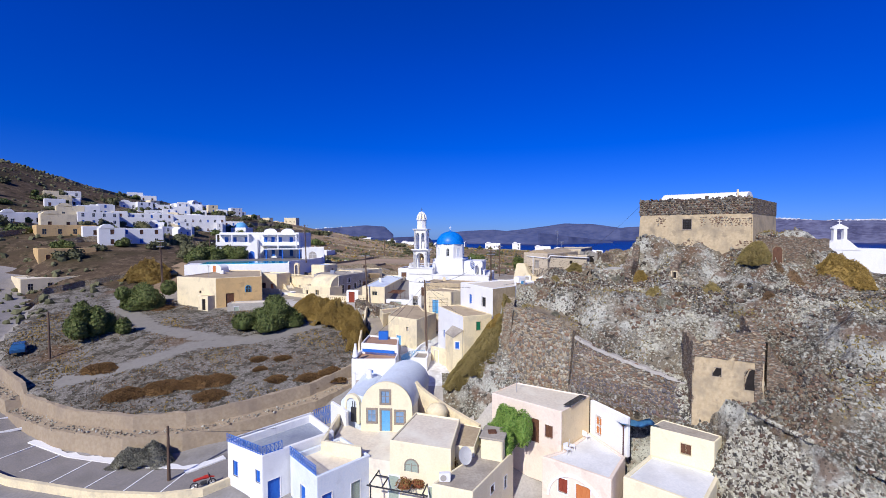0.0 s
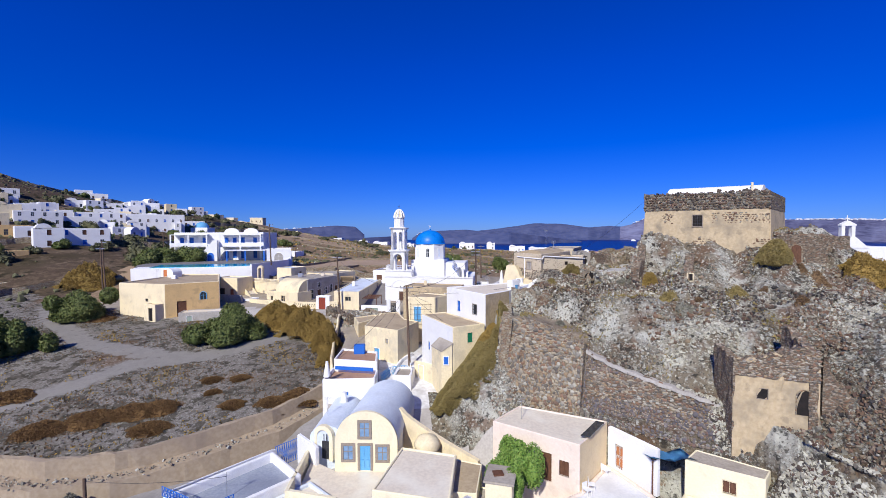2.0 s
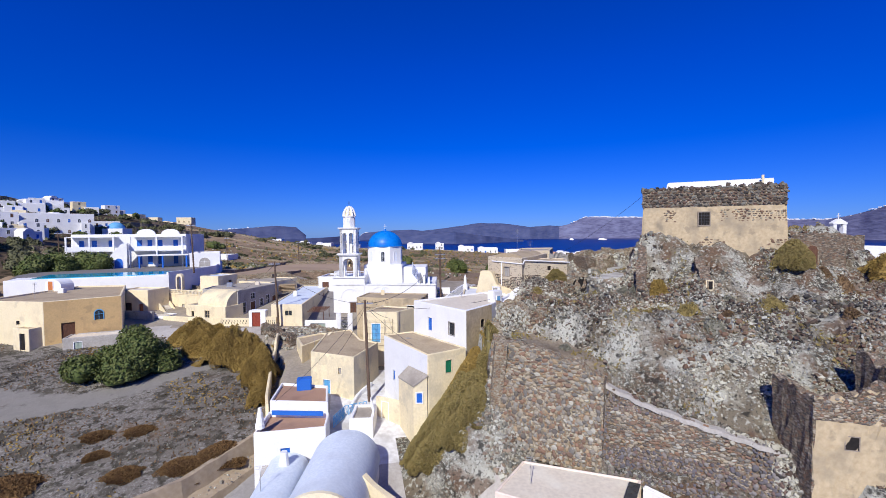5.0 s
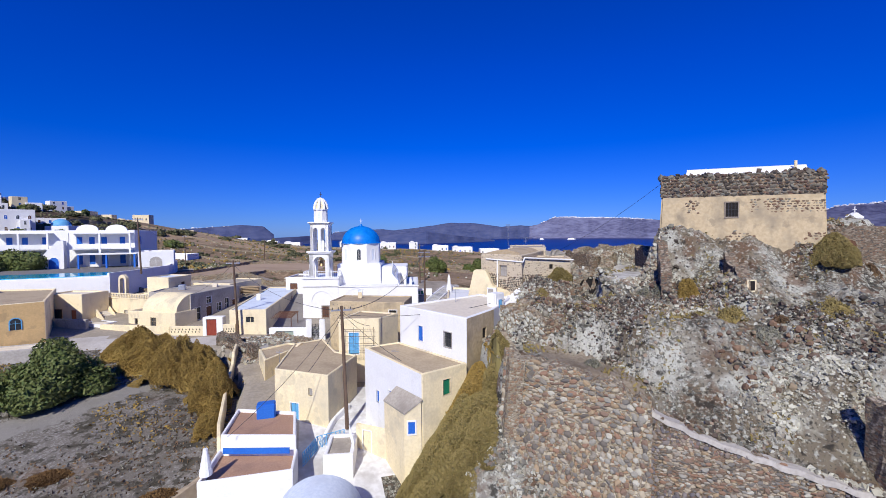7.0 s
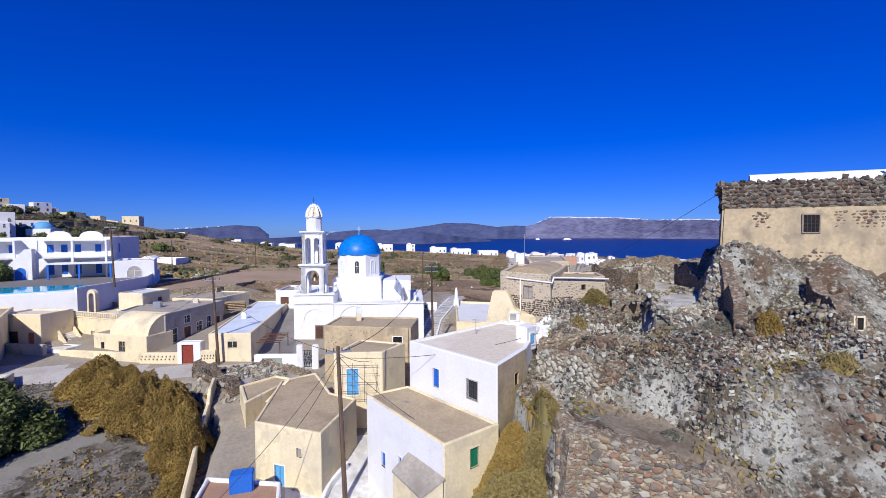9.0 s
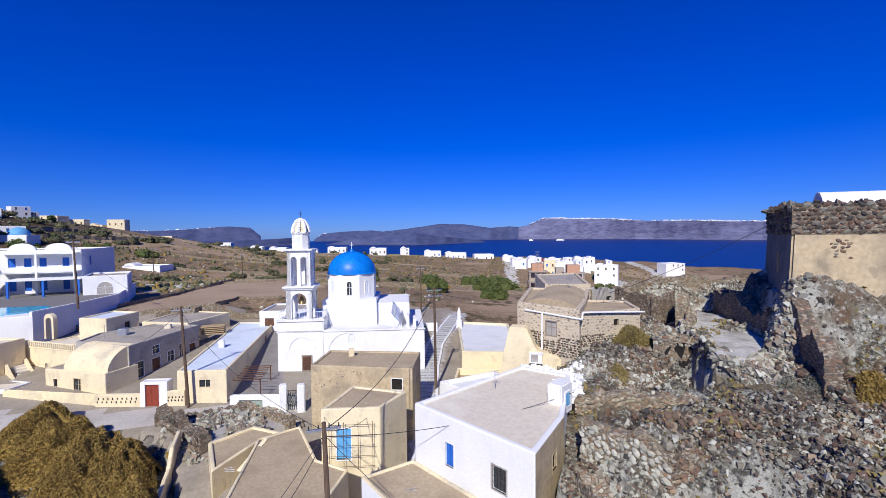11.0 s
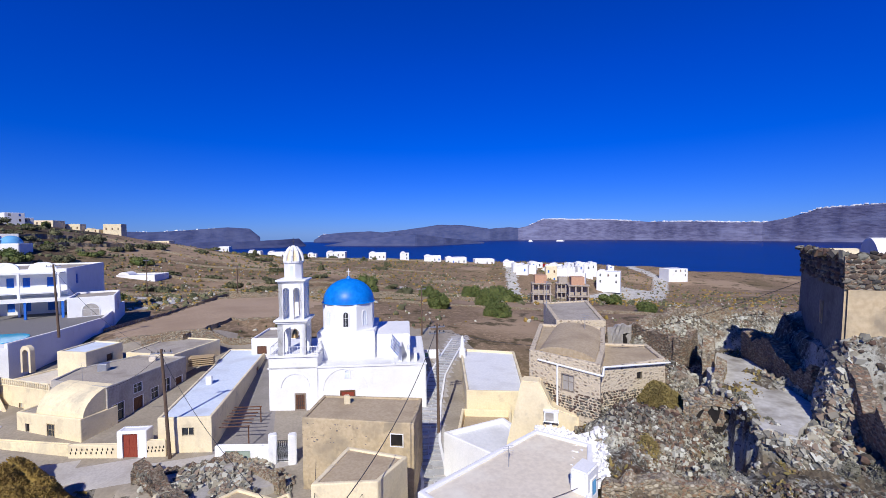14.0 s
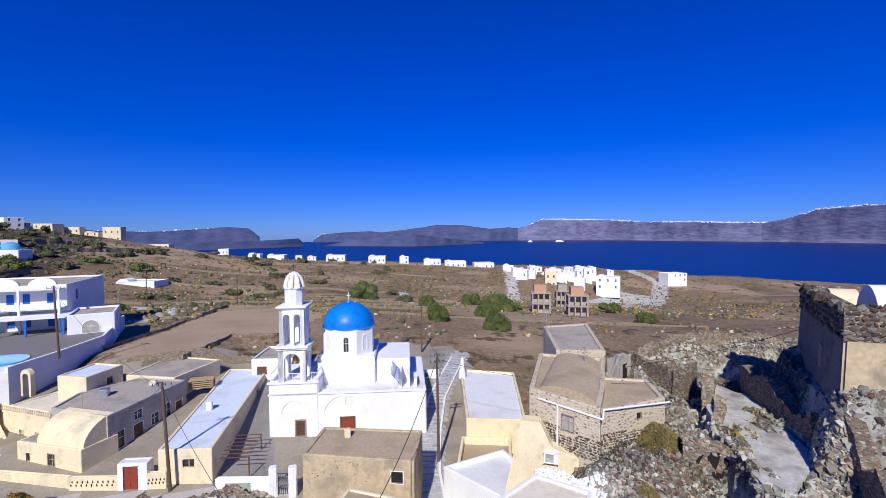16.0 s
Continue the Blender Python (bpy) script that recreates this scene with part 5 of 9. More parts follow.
for i in range(4):
    j = (i + 1) % 4
    for f in ((a[i], a[j], b[j], b[i]), (b[i], b[j], c_[j], c_[i]), (c_[i], c_[j], d_[j], d_[i])):
        bm.faces.new(f)
band = part("stone_band", bm, MASONRY_DARK, cas, "bare dark rubble masonry")
face_stones(band, CP[0], CP[1], 22.5, 24.2, 0.36, STONE_DARK, 280, 5, depth=0.05)
face_stones(band, CP[3], CP[0], 22.5, 24.2, 0.5, STONE_DARK, 120, 6, depth=0.05)
hs_ = [a_.lerp(b_, k / 90) for a_, b_ in ((CP[0], CP[1]), (CP[3], CP[0])) for k in range(90)]
hc = np.array([(*q, 24.2) for q in hs_]) + rng.normal(0, 1, (180, 3)) * (0.12, 0.12, 0.09) + np.array((*(KS * 0.3), 0))
bulk("wall_head", chip_verts(hc, rng.uniform(0.12, 0.26, 180)), CHIP_F, STONE_DARK, band, "ragged loose stones on the wall head")["kind"] = "stuff"
bm = bmesh.new()
e0, e1 = K0 + KU * 1.9 + KS * 6.0, K0 + KU * 1.9 + KS * 1.0
vault(bm, e0, e1, 9.4, 22.4, 2.8, 28, KU * 9.4)
part("vaulted_roof", bm, WHITE, cas, "pale whitewashed barrel vault")
bm = bmesh.new()
f0, f1 = K0 + KU * 0.9 + KS * 10.4, K0 + KU * 0.9 + KS * 6.6
vault(bm, f0, f1, 4.0, 22.4, 2.0, 28, KU * 1.6)
part("small_vault", bm, CREAM, cas, "smaller cream barrel vault")
face_stones(cas, CP[0], CP[1], 17.6, 19.6, 0.3, STONE_RED, 160, 15, limit=lambda u: 18.5 + 0.9 * math.sin(u * 1.1 + 1), depth=0.12)
face_stones(cas, CP[0], CP[1], 20.9, 22.4, 0.27, STONE_RED, 110, 16, limit=lambda u: 22.4 if u > 7.4 + 1.2 * math.sin(u * 5) or 2 < u < 3.0 else 0, depth=0.02)
SKIN = -KS * 0.12
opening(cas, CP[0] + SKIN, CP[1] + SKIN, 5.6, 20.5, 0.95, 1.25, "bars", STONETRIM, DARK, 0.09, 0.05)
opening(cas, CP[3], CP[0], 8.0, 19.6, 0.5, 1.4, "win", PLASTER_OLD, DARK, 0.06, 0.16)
bm = bmesh.new()
rod(bm, (*(K0 + KU * 10.4 + KS * 1.9), 24.2), (*(K0 + KU * 10.4 + KS * 1.9), 25.4), 0.12, 8)
part("chimney", bm, CREAM, cas)
annex = house("stone_annex", "low stone annex with an arched wooden door", rect((39.9, 48.6), (43.5, 46.6), 5.0), 14.8, 19.4, MASONRY_DARK, ROOF_GREY, 0.15, openings=((0, 1.4, 16.4, 0.9, 2.0, "archdoor", MASONRY, BROWNWOOD),), bev=0.05)

# white chapel beyond the hill
ch = house("white_chapel", "small white chapel with an open bell gable", rect((54.8, 57.4), (64.5, 55.8), 6.0), 12.0, 17.6, WHITE, ROOF_WHITE, 0.2, category="chapel")
bm = bmesh.new()
m = wall_frame((54.8, 57.4), (64.5, 55.8))
shape(bm, m, [(0.6, 17.6), (5.6, 17.6), (3.9, 19.1), (2.2, 19.1)], -0.6, 0.05)
part("gable", bm, WHITE, ch)
bm = bmesh.new()
for u in (2.3, 3.6):
    box(bm, (u - 0.22, -0.5, 19.0), (u + 0.22, 0.0, 20.6), m)
shape(bm, m, [(2.0, 20.6), (3.9, 20.6), (3.9, 20.8), (2.95, 21.3), (2.0, 20.8)], -0.55, 0.05)
box(bm, (2.91, -0.28, 21.2), (2.99, -0.2, 22.0), m)
box(bm, (2.7, -0.28, 21.6), (3.2, -0.2, 21.68), m)
part("bell_gable", bm, WHITE, ch)


# ---- church ----
CP0, CP1 = Vector((-4.3, 88.5)), Vector((12.1, 84.55))
CU = (CP1 - CP0).normalized()
CN = Vector((-CU.y, CU.x))


def at_church(u, v):
    return CP0 + CU * u + CN * v


def crect(u0, u1, v0, v1):
    return [at_church(u0, v0), at_church(u1, v0), at_church(u1, v1), at_church(u0, v1)]


church = thing("church", "white Cycladic church with a cobalt dome and a tall bell tower", "church", at=(*at_church(8, 6), 5.5))
for nm, (u0, u1, v0, v1), z1, par in (("nave", (5.0, 16.7, 0.0, 13), 11.3, 0.25), ("tower_base", (0, 5.15, -0.12, 8), 12.6, 0.2), ("crossing", (4.5, 11.0, 2.6, 11.0), 14.4, 0.25), ("side_chapel", (10.9, 15.0, 3.4, 11), 13.9, 0.2)):
    pts = crect(u0, u1, v0, v1)
    bm = bmesh.new()
    prism(bm, pts, 5.0, z1 + par)
    bmesh.ops.bevel(bm, geom=bm.edges[:], offset=0.09, segments=2, affect="EDGES")
    part(nm, bm, WHITE, church)
bm = bmesh.new()
prism(bm, crect(5.3, 16.4, 0.3, 3.1), 11.5, 11.56)
part("terrace_floor", bm, ROOF_WHITE, church)
# blind arches, cornice, steps of the facade
bm = bmesh.new()
m = wall_frame(at_church(0, 0), at_church(16.7, 0))
for uc, rr, zc, pl in ((2.7, 1.55, 9.5, 0.12), (7.9, 2.4, 9.0, 0.0)):
    o, i = [(uc + (rr) * math.cos(math.pi * k / 16), zc + rr * math.sin(math.pi * k / 16)) for k in range(17)], [(uc + (rr - 0.16) * math.cos(math.pi * k / 16), zc + (rr - 0.16) * math.sin(math.pi * k / 16)) for k in range(17)]
    shape(bm, m, o + i[::-1], pl, pl + 0.07)
    part("blind_arch", bm, WHITE, church)
    bm = bmesh.new()
box(bm, (-0.1, 0, 11.45), (16.8, 0.12, 11.62), m)
box(bm, (-0.12, -0.2, 12.72), (5.25, 0.26, 12.9), m)
part("cornice", bm, WHITE, church)
opening(church, at_church(0, 0), CP1, 8.2, 6.0, 1.3, 2.75, "door", BROWNWOOD, REDWOOD, 0.16, 0.08, "red double door with stone surround")
opening(church, at_church(0, -0.12), at_church(16.7, -0.12), 3.25, 7.1, 0.9, 1.6, "bars", STONETRIM, BROWNWOOD, 0.14, 0.08)
opening(church, at_church(0, 0), CP1, 8.2, 10.2, 0.5, 0.9, "archwin", WHITE, WHITE_B, 0.12, 0.1)
# drum and dome
DC = at_church(7.75, 5.7)
bm = bmesh.new()
rot = math.atan2(CU.y, CU.x) + math.pi / 8
octo = [(DC.x + 3.12 * math.cos(rot + math.pi / 4 * k), DC.y + 3.12 * math.sin(rot + math.pi / 4 * k)) for k in range(8)]
prism(bm, octo, 14.3, 17.75)
bmesh.ops.bevel(bm, geom=[e for e in bm.edges], offset=0.05, segments=1, affect="EDGES")
drum = part("drum", bm, WHITE, church)
for k in range(8):
    p, q = Vector(octo[k]), Vector(octo[(k + 1) % 8])
    opening(church, p, q, (q - p).length / 2, 15.2, 0.55, 1.65, "archwin", WHITE, GLASS if (p + q).dot(CN) < 2 * DC.dot(CN) - 4.5 else WHITE_B, 0.13, 0.07)
bm = bmesh.new()
bmesh.ops.create_uvsphere(bm, u_segments=40, v_segments=20, radius=1)
bmesh.ops.delete(bm, geom=[v for v in bm.verts if v.co.z < -0.01], context="VERTS")
for vv in bm.verts:
    vv.co = Vector((DC.x + vv.co.x * 3.0, DC.y + vv.co.y * 3.0, 17.72 + vv.co.z * 2.72))
part("dome", bm, DOME, church, "cobalt blue painted dome", True)
bm = bmesh.new()
bmesh.ops.create_cone(bm, cap_ends=True, segments=40, radius1=3.12, radius2=3.0, depth=0.14, matrix=Matrix.Translation((DC.x, DC.y, 17.78)))
rod(bm, (DC.x, DC.y, 20.3), (DC.x, DC.y, 20.75), 0.35, 12, 0.12)
part("dome_rim", bm, DOME, church)
bm = bmesh.new()
rod(bm, (DC.x, DC.y, 20.6), (DC.x, DC.y, 21.6), 0.04, 6)
box(bm, (DC.x - 0.22, DC.y - 0.03, 21.2), (DC.x + 0.22, DC.y + 0.03, 21.27))
part("cross", bm, WHITEIRON, church)

# bell tower
TC = at_church(2.45, 0.0) + CN * 1.38
TM = Matrix.Translation((TC.x, TC.y, 0)) @ Matrix.Rotation(math.atan2(CU.y, CU.x), 4, "Z")


def tower_stage(z0, z1, half, arches, pier, spring):
    """Four faces of piers with round arches between them."""
    for k in range(4):
        f = TM @ Matrix.Rotation(k * math.pi / 2, 4, "Z")
        fm = f @ Matrix.Translation((-half, -half, 0)) @ Matrix(((1, 0, 0, 0), (0, -1, 0, 0), (0, 0, 1, 0), (0, 0, 0, 1)))
        bm = bmesh.new()
        w = (2 * half - pier * (arches + 1)) / arches
        for i in range(arches + 1):
            u = i * (w + pier)
            box(bm, (u, -pier * 0.9, z0), (u + pier, 0, z1), fm)
        for i in range(arches):
            c0 = pier + i * (w + pier) + w / 2
            r = w / 2
            pts = [(c0 - r, z1), (c0 - r, spring)] + [(c0 - r * math.cos(math.pi * j / 10), spring + r * math.sin(math.pi * j / 10)) for j in range(1, 10)] + [(c0 + r, spring), (c0 + r, z1)]
            shape(bm, fm, pts, -pier * 0.9, 0.0)
        part("arcade", bm, WHITE, church)


def ledge(z0, z1, half):
    bm = bmesh.new()
    box(bm, (-half, -half, z0), (half, half, z1), TM)
    bmesh.ops.bevel(bm, geom=bm.edges[:], offset=0.05, segments=1, affect="EDGES")
    part("tower_ledge", bm, WHITE, church)


tower_stage(12.7, 16.3, 1.45, 1, 0.62, 15.1)
ledge(16.3, 16.5, 1.62), ledge(16.5, 16.72, 1.78)
tower_stage(16.7, 20.6, 1.3, 2, 0.42, 19.75)
ledge(20.6, 20.75, 1.42), ledge(20.75, 20.95, 1.58)
bm = bmesh.new()
prism(bm, [(TM @ Vector((0.98 * math.cos(math.pi / 8 + math.pi / 4 * k), 0.98 * math.sin(math.pi / 8 + math.pi / 4 * k), 0)))[:2] for k in range(8)], 20.9, 22.75)
part("lantern", bm, WHITE, church)
for k in range(4):
    f = TM @ Matrix.Rotation(k * math.pi / 2, 4, "Z")
    p, q = f @ Vector((-0.37, -0.91, 0)), f @ Vector((0.37, -0.91, 0))
    opening(church, p.xy, q.xy, 0.37, 21.2, 0.34, 1.2, "archwin", WHITE, WHITE_B, 0.07, 0.04)
bm = bmesh.new()
bmesh.ops.create_cone(bm, cap_ends=True, segments=24, radius1=1.06, radius2=1.06, depth=0.14, matrix=TM @ Matrix.Translation((0, 0, 22.8)))
for k in range(8):
    a0 = math.pi / 4 * k
    prof = [(0.98, 22.85), (0.9, 23.4), (0.66, 23.95), (0.3, 24.35)]
    for (r0, h0), (r1, h1) in zip(prof, prof[1:]):
        rod(bm, TM @ Vector((r0 * math.cos(a0), r0 * math.sin(a0), h0)), TM @ Vector((r1 * math.cos(a0), r1 * math.sin(a0), h1)), 0.17, 6)
bmesh.ops.create_cone(bm, cap_ends=True, segments=16, radius1=0.46, radius2=0.16, depth=0.42, matrix=TM @ Matrix.Translation((0, 0, 24.35)))
part("cupola", bm, WHITE, church, "ribbed open cupola")
bm = bmesh.new()
for r0, r1, h0, h1 in ((0.84, 0.78, 22.8, 23.4), (0.78, 0.5, 23.4, 24.0), (0.5, 0.12, 24.0, 24.45)):
    rod(bm, TM @ Vector((0, 0, h0)), TM @ Vector((0, 0, h1)), r0, 16, r1)
part("cupola_core", bm, CREAM, church)
bm = bmesh.new()
rod(bm, TM @ Vector((0, 0, 24.5)), TM @ Vector((0, 0, 25.4)), 0.035, 6)
box(bm, (-0.2, -0.03, 25.0), (0.2, 0.03, 25.06), TM)
part("cross", bm, IRON, church)
bm = bmesh.new()
for r0, r1, h0, h1 in ((0.42, 0.34, 14.5, 14.75), (0.34, 0.24, 14.75, 15.2), (0.24, 0.08, 15.2, 15.4)):
    rod(bm, TM @ Vector((0, 0, h0)), TM @ Vector((0, 0, h1)), r0, 16, r1)
rod(bm, TM @ Vector((0, 0, 15.4)), TM @ Vector((0, 0, 16.3)), 0.05, 6)
part("bell", bm, surface("bronze", (0.25, 0.17, 0.08), (0.32, 0.22, 0.11), 6, 1, 0.4, 0.1, metal=0.8), church, "bronze bell")
rail = thing("railing", "white iron railing round the bell tower terrace", "railing", at=(*at_church(2.5, 0.2), 12.8))
for a, b in (((0.15, 0.12), (5.0, 0.12)), ((5.0, 0.12), (5.0, 3.0)), ((0.15, 3.0), (0.15, 0.12))):
    pa, pb = at_church(*a), at_church(*b)
    n = int((pb - pa).length / 0.28)
    for z in (12.95, 13.75):
        bm = bmesh.new()
        rod(bm, (*pa, z), (*pb, z), 0.035, 6)
        part("rail", bm, WHITEIRON, rail)
    for k in range(n + 1):
        p = pa.lerp(pb, k / n)
        bm = bmesh.new()
        rod(bm, (*p, 12.8), (*p, 13.8), 0.022 if k % 6 else 0.05, 6)
        part("baluster", bm, WHITEIRON, rail)
# steps at the terrace end, and the flag
bm = bmesh.new()
for k, (u0, z1) in enumerate(((13.7, 12.7), (14.6, 12.3), (15.4, 11.9))):
    prism(bm, crect(u0, u0 + 0.35, 0.8, 3.2), 11.5, z1 + 0.6)
part("stair_wall", bm, WHITE, church)
fl = thing("flagpole", "white and blue striped flag hanging from a leaning pole", "flag", at=(*at_church(13.6, 0.6), 8.4))
bm = bmesh.new()
fp0, fp1 = Vector((*at_church(13.5, 0.5), 8.5)), Vector((*at_church(13.0, -0.2), 15.2))
rod(bm, fp0, fp1, 0.05, 8)
part("pole", bm, WHITEIRON, fl)
for s, mt in ((0, BLUE), (1, WHITE)):
    bm = bmesh.new()
    for k in range(s, 9, 2):
        pts = []
        for j in range(9):
            w = 0.16 * math.sin(j * 1.3 + k * 0.15)
            for e in (0, 1):
                z = 14.9 - (k + e) * 0.16 - j * 0.13
                pts.append(bm.verts.new((fp1.x + 0.05 - 0.02 * k + j * 0.1, fp1.y + w, z)))
        for j in range(8):
            bm.faces.new((pts[2 * j], pts[2 * j + 2], pts[2 * j + 3], pts[2 * j + 1]))
    bmesh.ops.solidify(bm, geom=bm.faces[:], thickness=0.012)
    part("flag_stripes", bm, mt, fl)
house("parish_house", "low white house behind the bell tower with brown windows", rect((-7.4, 103.4), (-1.6, 101.8), 7), 7.0, 11.4, WHITE, ROOF_GREY, 0.25, openings=((0, 1.4, 9.5, 1.3, 1.1, "win", WHITE, BROWNWOOD), (0, 4.6, 9.5, 1.1, 1.1, "win", WHITE, BROWNWOOD)))

# ---- near houses ----
A = [(-14.5, 34.2), (-9.4, 38.7), (-12.6, 42.7), (-18.6, 37.0)]
ha = house("white_house", "white two-storey house with a shaded roof terrace and blue doors", A, -3.6, 0.55, WHITE, ROOF_SHADE, 0.75, 0.3, openings=((3, 1.2, -1.6, 0.7, 1.4, "win", WHITE, BLUE), (0, 1.0, -3.2, 1.1, 2.1, "door", WHITE, BLUE), (0, 5.6, -1.0, 0.5, 0.6, "win", WHITE, BLUE), (3, 4.4, -1.2, 0.6, 1.1, "win", WHITE, BLUE)), bev=0.1)
rl = thing("blue_railing", "blue lattice railing on the white roof terrace", "railing", at=(-16.8, 35.7, 1.3))


def lattice(parent, p, q, z0, z1, mat, gap=0.32, name="rail_panel"):
    p, q = Vector(p), Vector(q)
    n = max(2, int((q - p).length / gap))
    bm = bmesh.new()
    rod(bm, (*p, z1), (*q, z1), 0.03, 6)
    panel = part(name, bm, mat, parent)
    bm = bmesh.new()
    rod(bm, (*p, z0 + 0.05), (*q, z0 + 0.05), 0.03, 6)
    part("lower_rail", bm, mat, panel)
    for k in range(n + 1):
        c = p.lerp(q, k / n)
        bm = bmesh.new()
        rod(bm, (*c, z0), (*c, z1), 0.025, 6)
        part("upright", bm, mat, panel)
        if k < n:
            d = p.lerp(q, (k + 1) / n)
            bm = bmesh.new()
            rod(bm, (*c, z0 + 0.05), (*d, z1), 0.018, 5)
            rod(bm, (*c, z1), (*d, z0 + 0.05), 0.018, 5)
            part("cross_brace", bm, mat, panel)
    return panel


lattice(rl, (-18.6, 36.95), (-14.7, 34.4), 1.28, 2.0, BLUE)
lattice(rl, (-14.5, 34.3), (-13.2, 35.4), 1.28, 2.0, BLUE)
gate = thing("blue_gate", "blue picket gate between white walls", "gate", at=(-11.8, 43.6, -0.4))
lattice(gate, (-12.5, 43.0), (-11.0, 44.4), -0.4, 1.5, BLUE, 0.2, "gate_leaf")
ruin = house("white_annex", "white annex with a blue-railed terrace and a cream front", [(-9.4, 32.0), (-5.6, 35.4), (-8.8, 39.0), (-12.6, 35.6)], -3.6, 0.1, WHITE_B, ROOF_PALE, 0.5, openings=((0, 0.9, -3.2, 0.9, 2.1, "door", WHITE, BLUE), (0, 3.6, -2.9, 0.9, 1.7, "win", WHITE, GREYGREEN), (3, 2.4, -3.2, 0.9, 2.1, "door", WHITE, BLUE)))
lattice(rl, (-12.6, 35.6), (-9.5, 32.2), 0.6, 1.4, BLUE)
# lane walls by the gate
for nm, lab, pts, z0, z1 in (("garden_wall", "white garden wall with a rounded top", [(-12.6, 42.8), (-12.4, 43.1), (-18.4, 37.4), (-18.7, 37.1)], -3.4, 1.4), ("garden_wall", "white garden wall beside the blue gate", [(-11.0, 44.3), (-8.9, 41.6), (-8.6, 41.9), (-10.7, 44.6)], -2, 1.9)):
    bm = bmesh.new()
    prism(bm, pts, z0, z1)
    bmesh.ops.recalc_face_normals(bm, faces=bm.faces[:])
    bmesh.ops.bevel(bm, geom=bm.edges[:], offset=0.08, segments=2, affect="EDGES")
    tagged(part(nm, bm, WHITE), lab, "wall", kind="structure")

# yellow vaulted house
yh = thing("vaulted_house", "pale yellow house with a blue-grey barrel vault and blue door", "house", at=(-4.6, 45, -0.5))
YF0, YF1 = Vector((-7.0, 40.75)), Vector((-2.2, 40.2))
bm = bmesh.new()
YBACK = Vector((1.75, 8.0))
prism(bm, [YF0, YF1, YF1 + YBACK, YF0 + YBACK], -1.5, 2.65)
part("wall", bm, WHITE, yh)
bm = bmesh.new()
vault(bm, YF0 + Vector((-0.1, 0.05)), YF1 + Vector((0.1, 0.05)), 8.0, 2.62, 2.5, 48, YBACK)
part("vault", bm, ROOF_BLUE, yh, "blue-grey painted barrel vault")
bm = bmesh.new()
m = wall_frame(YF0, YF1)
L = (YF1 - YF0).length
shape(bm, m, [(-0.15, -1.5), (L + 0.15, -1.5), (L + 0.15, 2.7)] + [(L / 2 + (L / 2 + 0.15) * math.cos(math.pi * k / 20), 2.7 + 2.62 * math.sin(math.pi * k / 20)) for k in range(1, 20)] + [(-0.15, 2.7)], -0.1, 0.16)
fac = part("facade", bm, YELLOW, yh, "pale yellow gable front with a rounded top")
FM0, FM1 = YF0 + Vector((m[0][1], m[1][1])) * 0.16, YF1 + Vector((m[0][1], m[1][1])) * 0.16
for u, z, w, h, kind, leaf in ((2.35, 0.45, 0.85, 2.05, "door", SKYBLUE), (0.95, 1.35, 0.75, 1.15, "win", BLUEGLASS), (3.75, 1.3, 0.75, 1.1, "win", BLUEGLASS), (2.3, 3.25, 0.75, 1.15, "win", BLUEGLASS)):
    opening(yh, FM0, FM1, u, z, w, h, kind, STONETRIM, leaf, 0.2, 0.07)
bm = bmesh.new()
vault(bm, (-9.6, 43.0), (-6.7, 42.6), 7.2, 2.2, 1.0, 24)
prism(bm, rect((-9.6, 43.0), (-6.7, 42.6), 7.2), -1, 2.22)
part("side_aisle", bm, ROOF_BLUE, yh, "lower whitewashed side roof")
bm = bmesh.new()
for k in range(3):
    rod(bm, (-7.3, 48.2, 2.8 + 0.45 * k), (-7.3, 48.2, 3.25 + 0.45 * k), 0.42 - 0.06 * k, 10, 0.38 - 0.07 * k)
part("chimney", bm, WHITE, yh)
bm = bmesh.new()
prism(bm, [(-9.6, 36.6), (-3.6, 34.6), (-2.2, 40.1), (-7.2, 40.7), (-9.4, 42.6)], -3.4, 0.35)
terr = part("terrace", bm, ROOF_PALE, yh)
bm = bmesh.new()
for a, b in (((-9.9, 36.6), (-9.6, 42.4)), ((-9.9, 36.6), (-6.4, 35.3)), ((-9.6, 42.4), (-8.8, 43.4))):
    p, q = Vector(a), Vector(b)
    prism(bm, rect(p, q, 0.25), -3.4, 1.3)
bmesh.ops.recalc_face_normals(bm, faces=bm.faces[:])
part("terrace_parapet", bm, YELLOW, yh)
bm = bmesh.new()
ma = wall_frame((-9.3, 43.2), (-7.4, 42.4))
o, i = arch_pts(1.0, 0.3, 1.9, 3.0), arch_pts(1.0, 0.3, 1.2, 2.6)
for k in range(1, len(o)):
    shape(bm, ma, [o[k], o[(k + 1) % len(o)], i[(k + 1) % len(o)], i[k]], -0.2, 0.2)
ga = part("garden_arch", bm, YELLOW, yh)
bm = bmesh.new()
box(bm, (0.42, -0.03, 0.35), (1.58, 0.03, 1.9), ma)
for k in range(5):
    box(bm, (0.45 + k * 0.26, -0.03, 1.9), (0.5 + k * 0.26, 0.03, 2.5), ma)
part("iron_door", bm, IRON, ga)

# flat-roofed cream house in front, its pergola and lower roofs
fh = house("cream_house", "cream house with a stained flat cement roof", [(-3.8, 33.9), (1.3, 32.1), (2.5, 37.9), (-1.7, 39.6)], -4.5, 2.45, YELLOW, ROOF_PALE, 0.14, 0.16, openings=((0, 2.0, 0.2, 1.1, 1.0, "archwin", STONETRIM, GREYGREEN), (0, 0.4, -2.6, 0.9, 2.2, "door", WHITE, GREYGREEN), (0, 4.0, -2.4, 1.0, 1.6, "win", WHITE, GREYGREEN)))
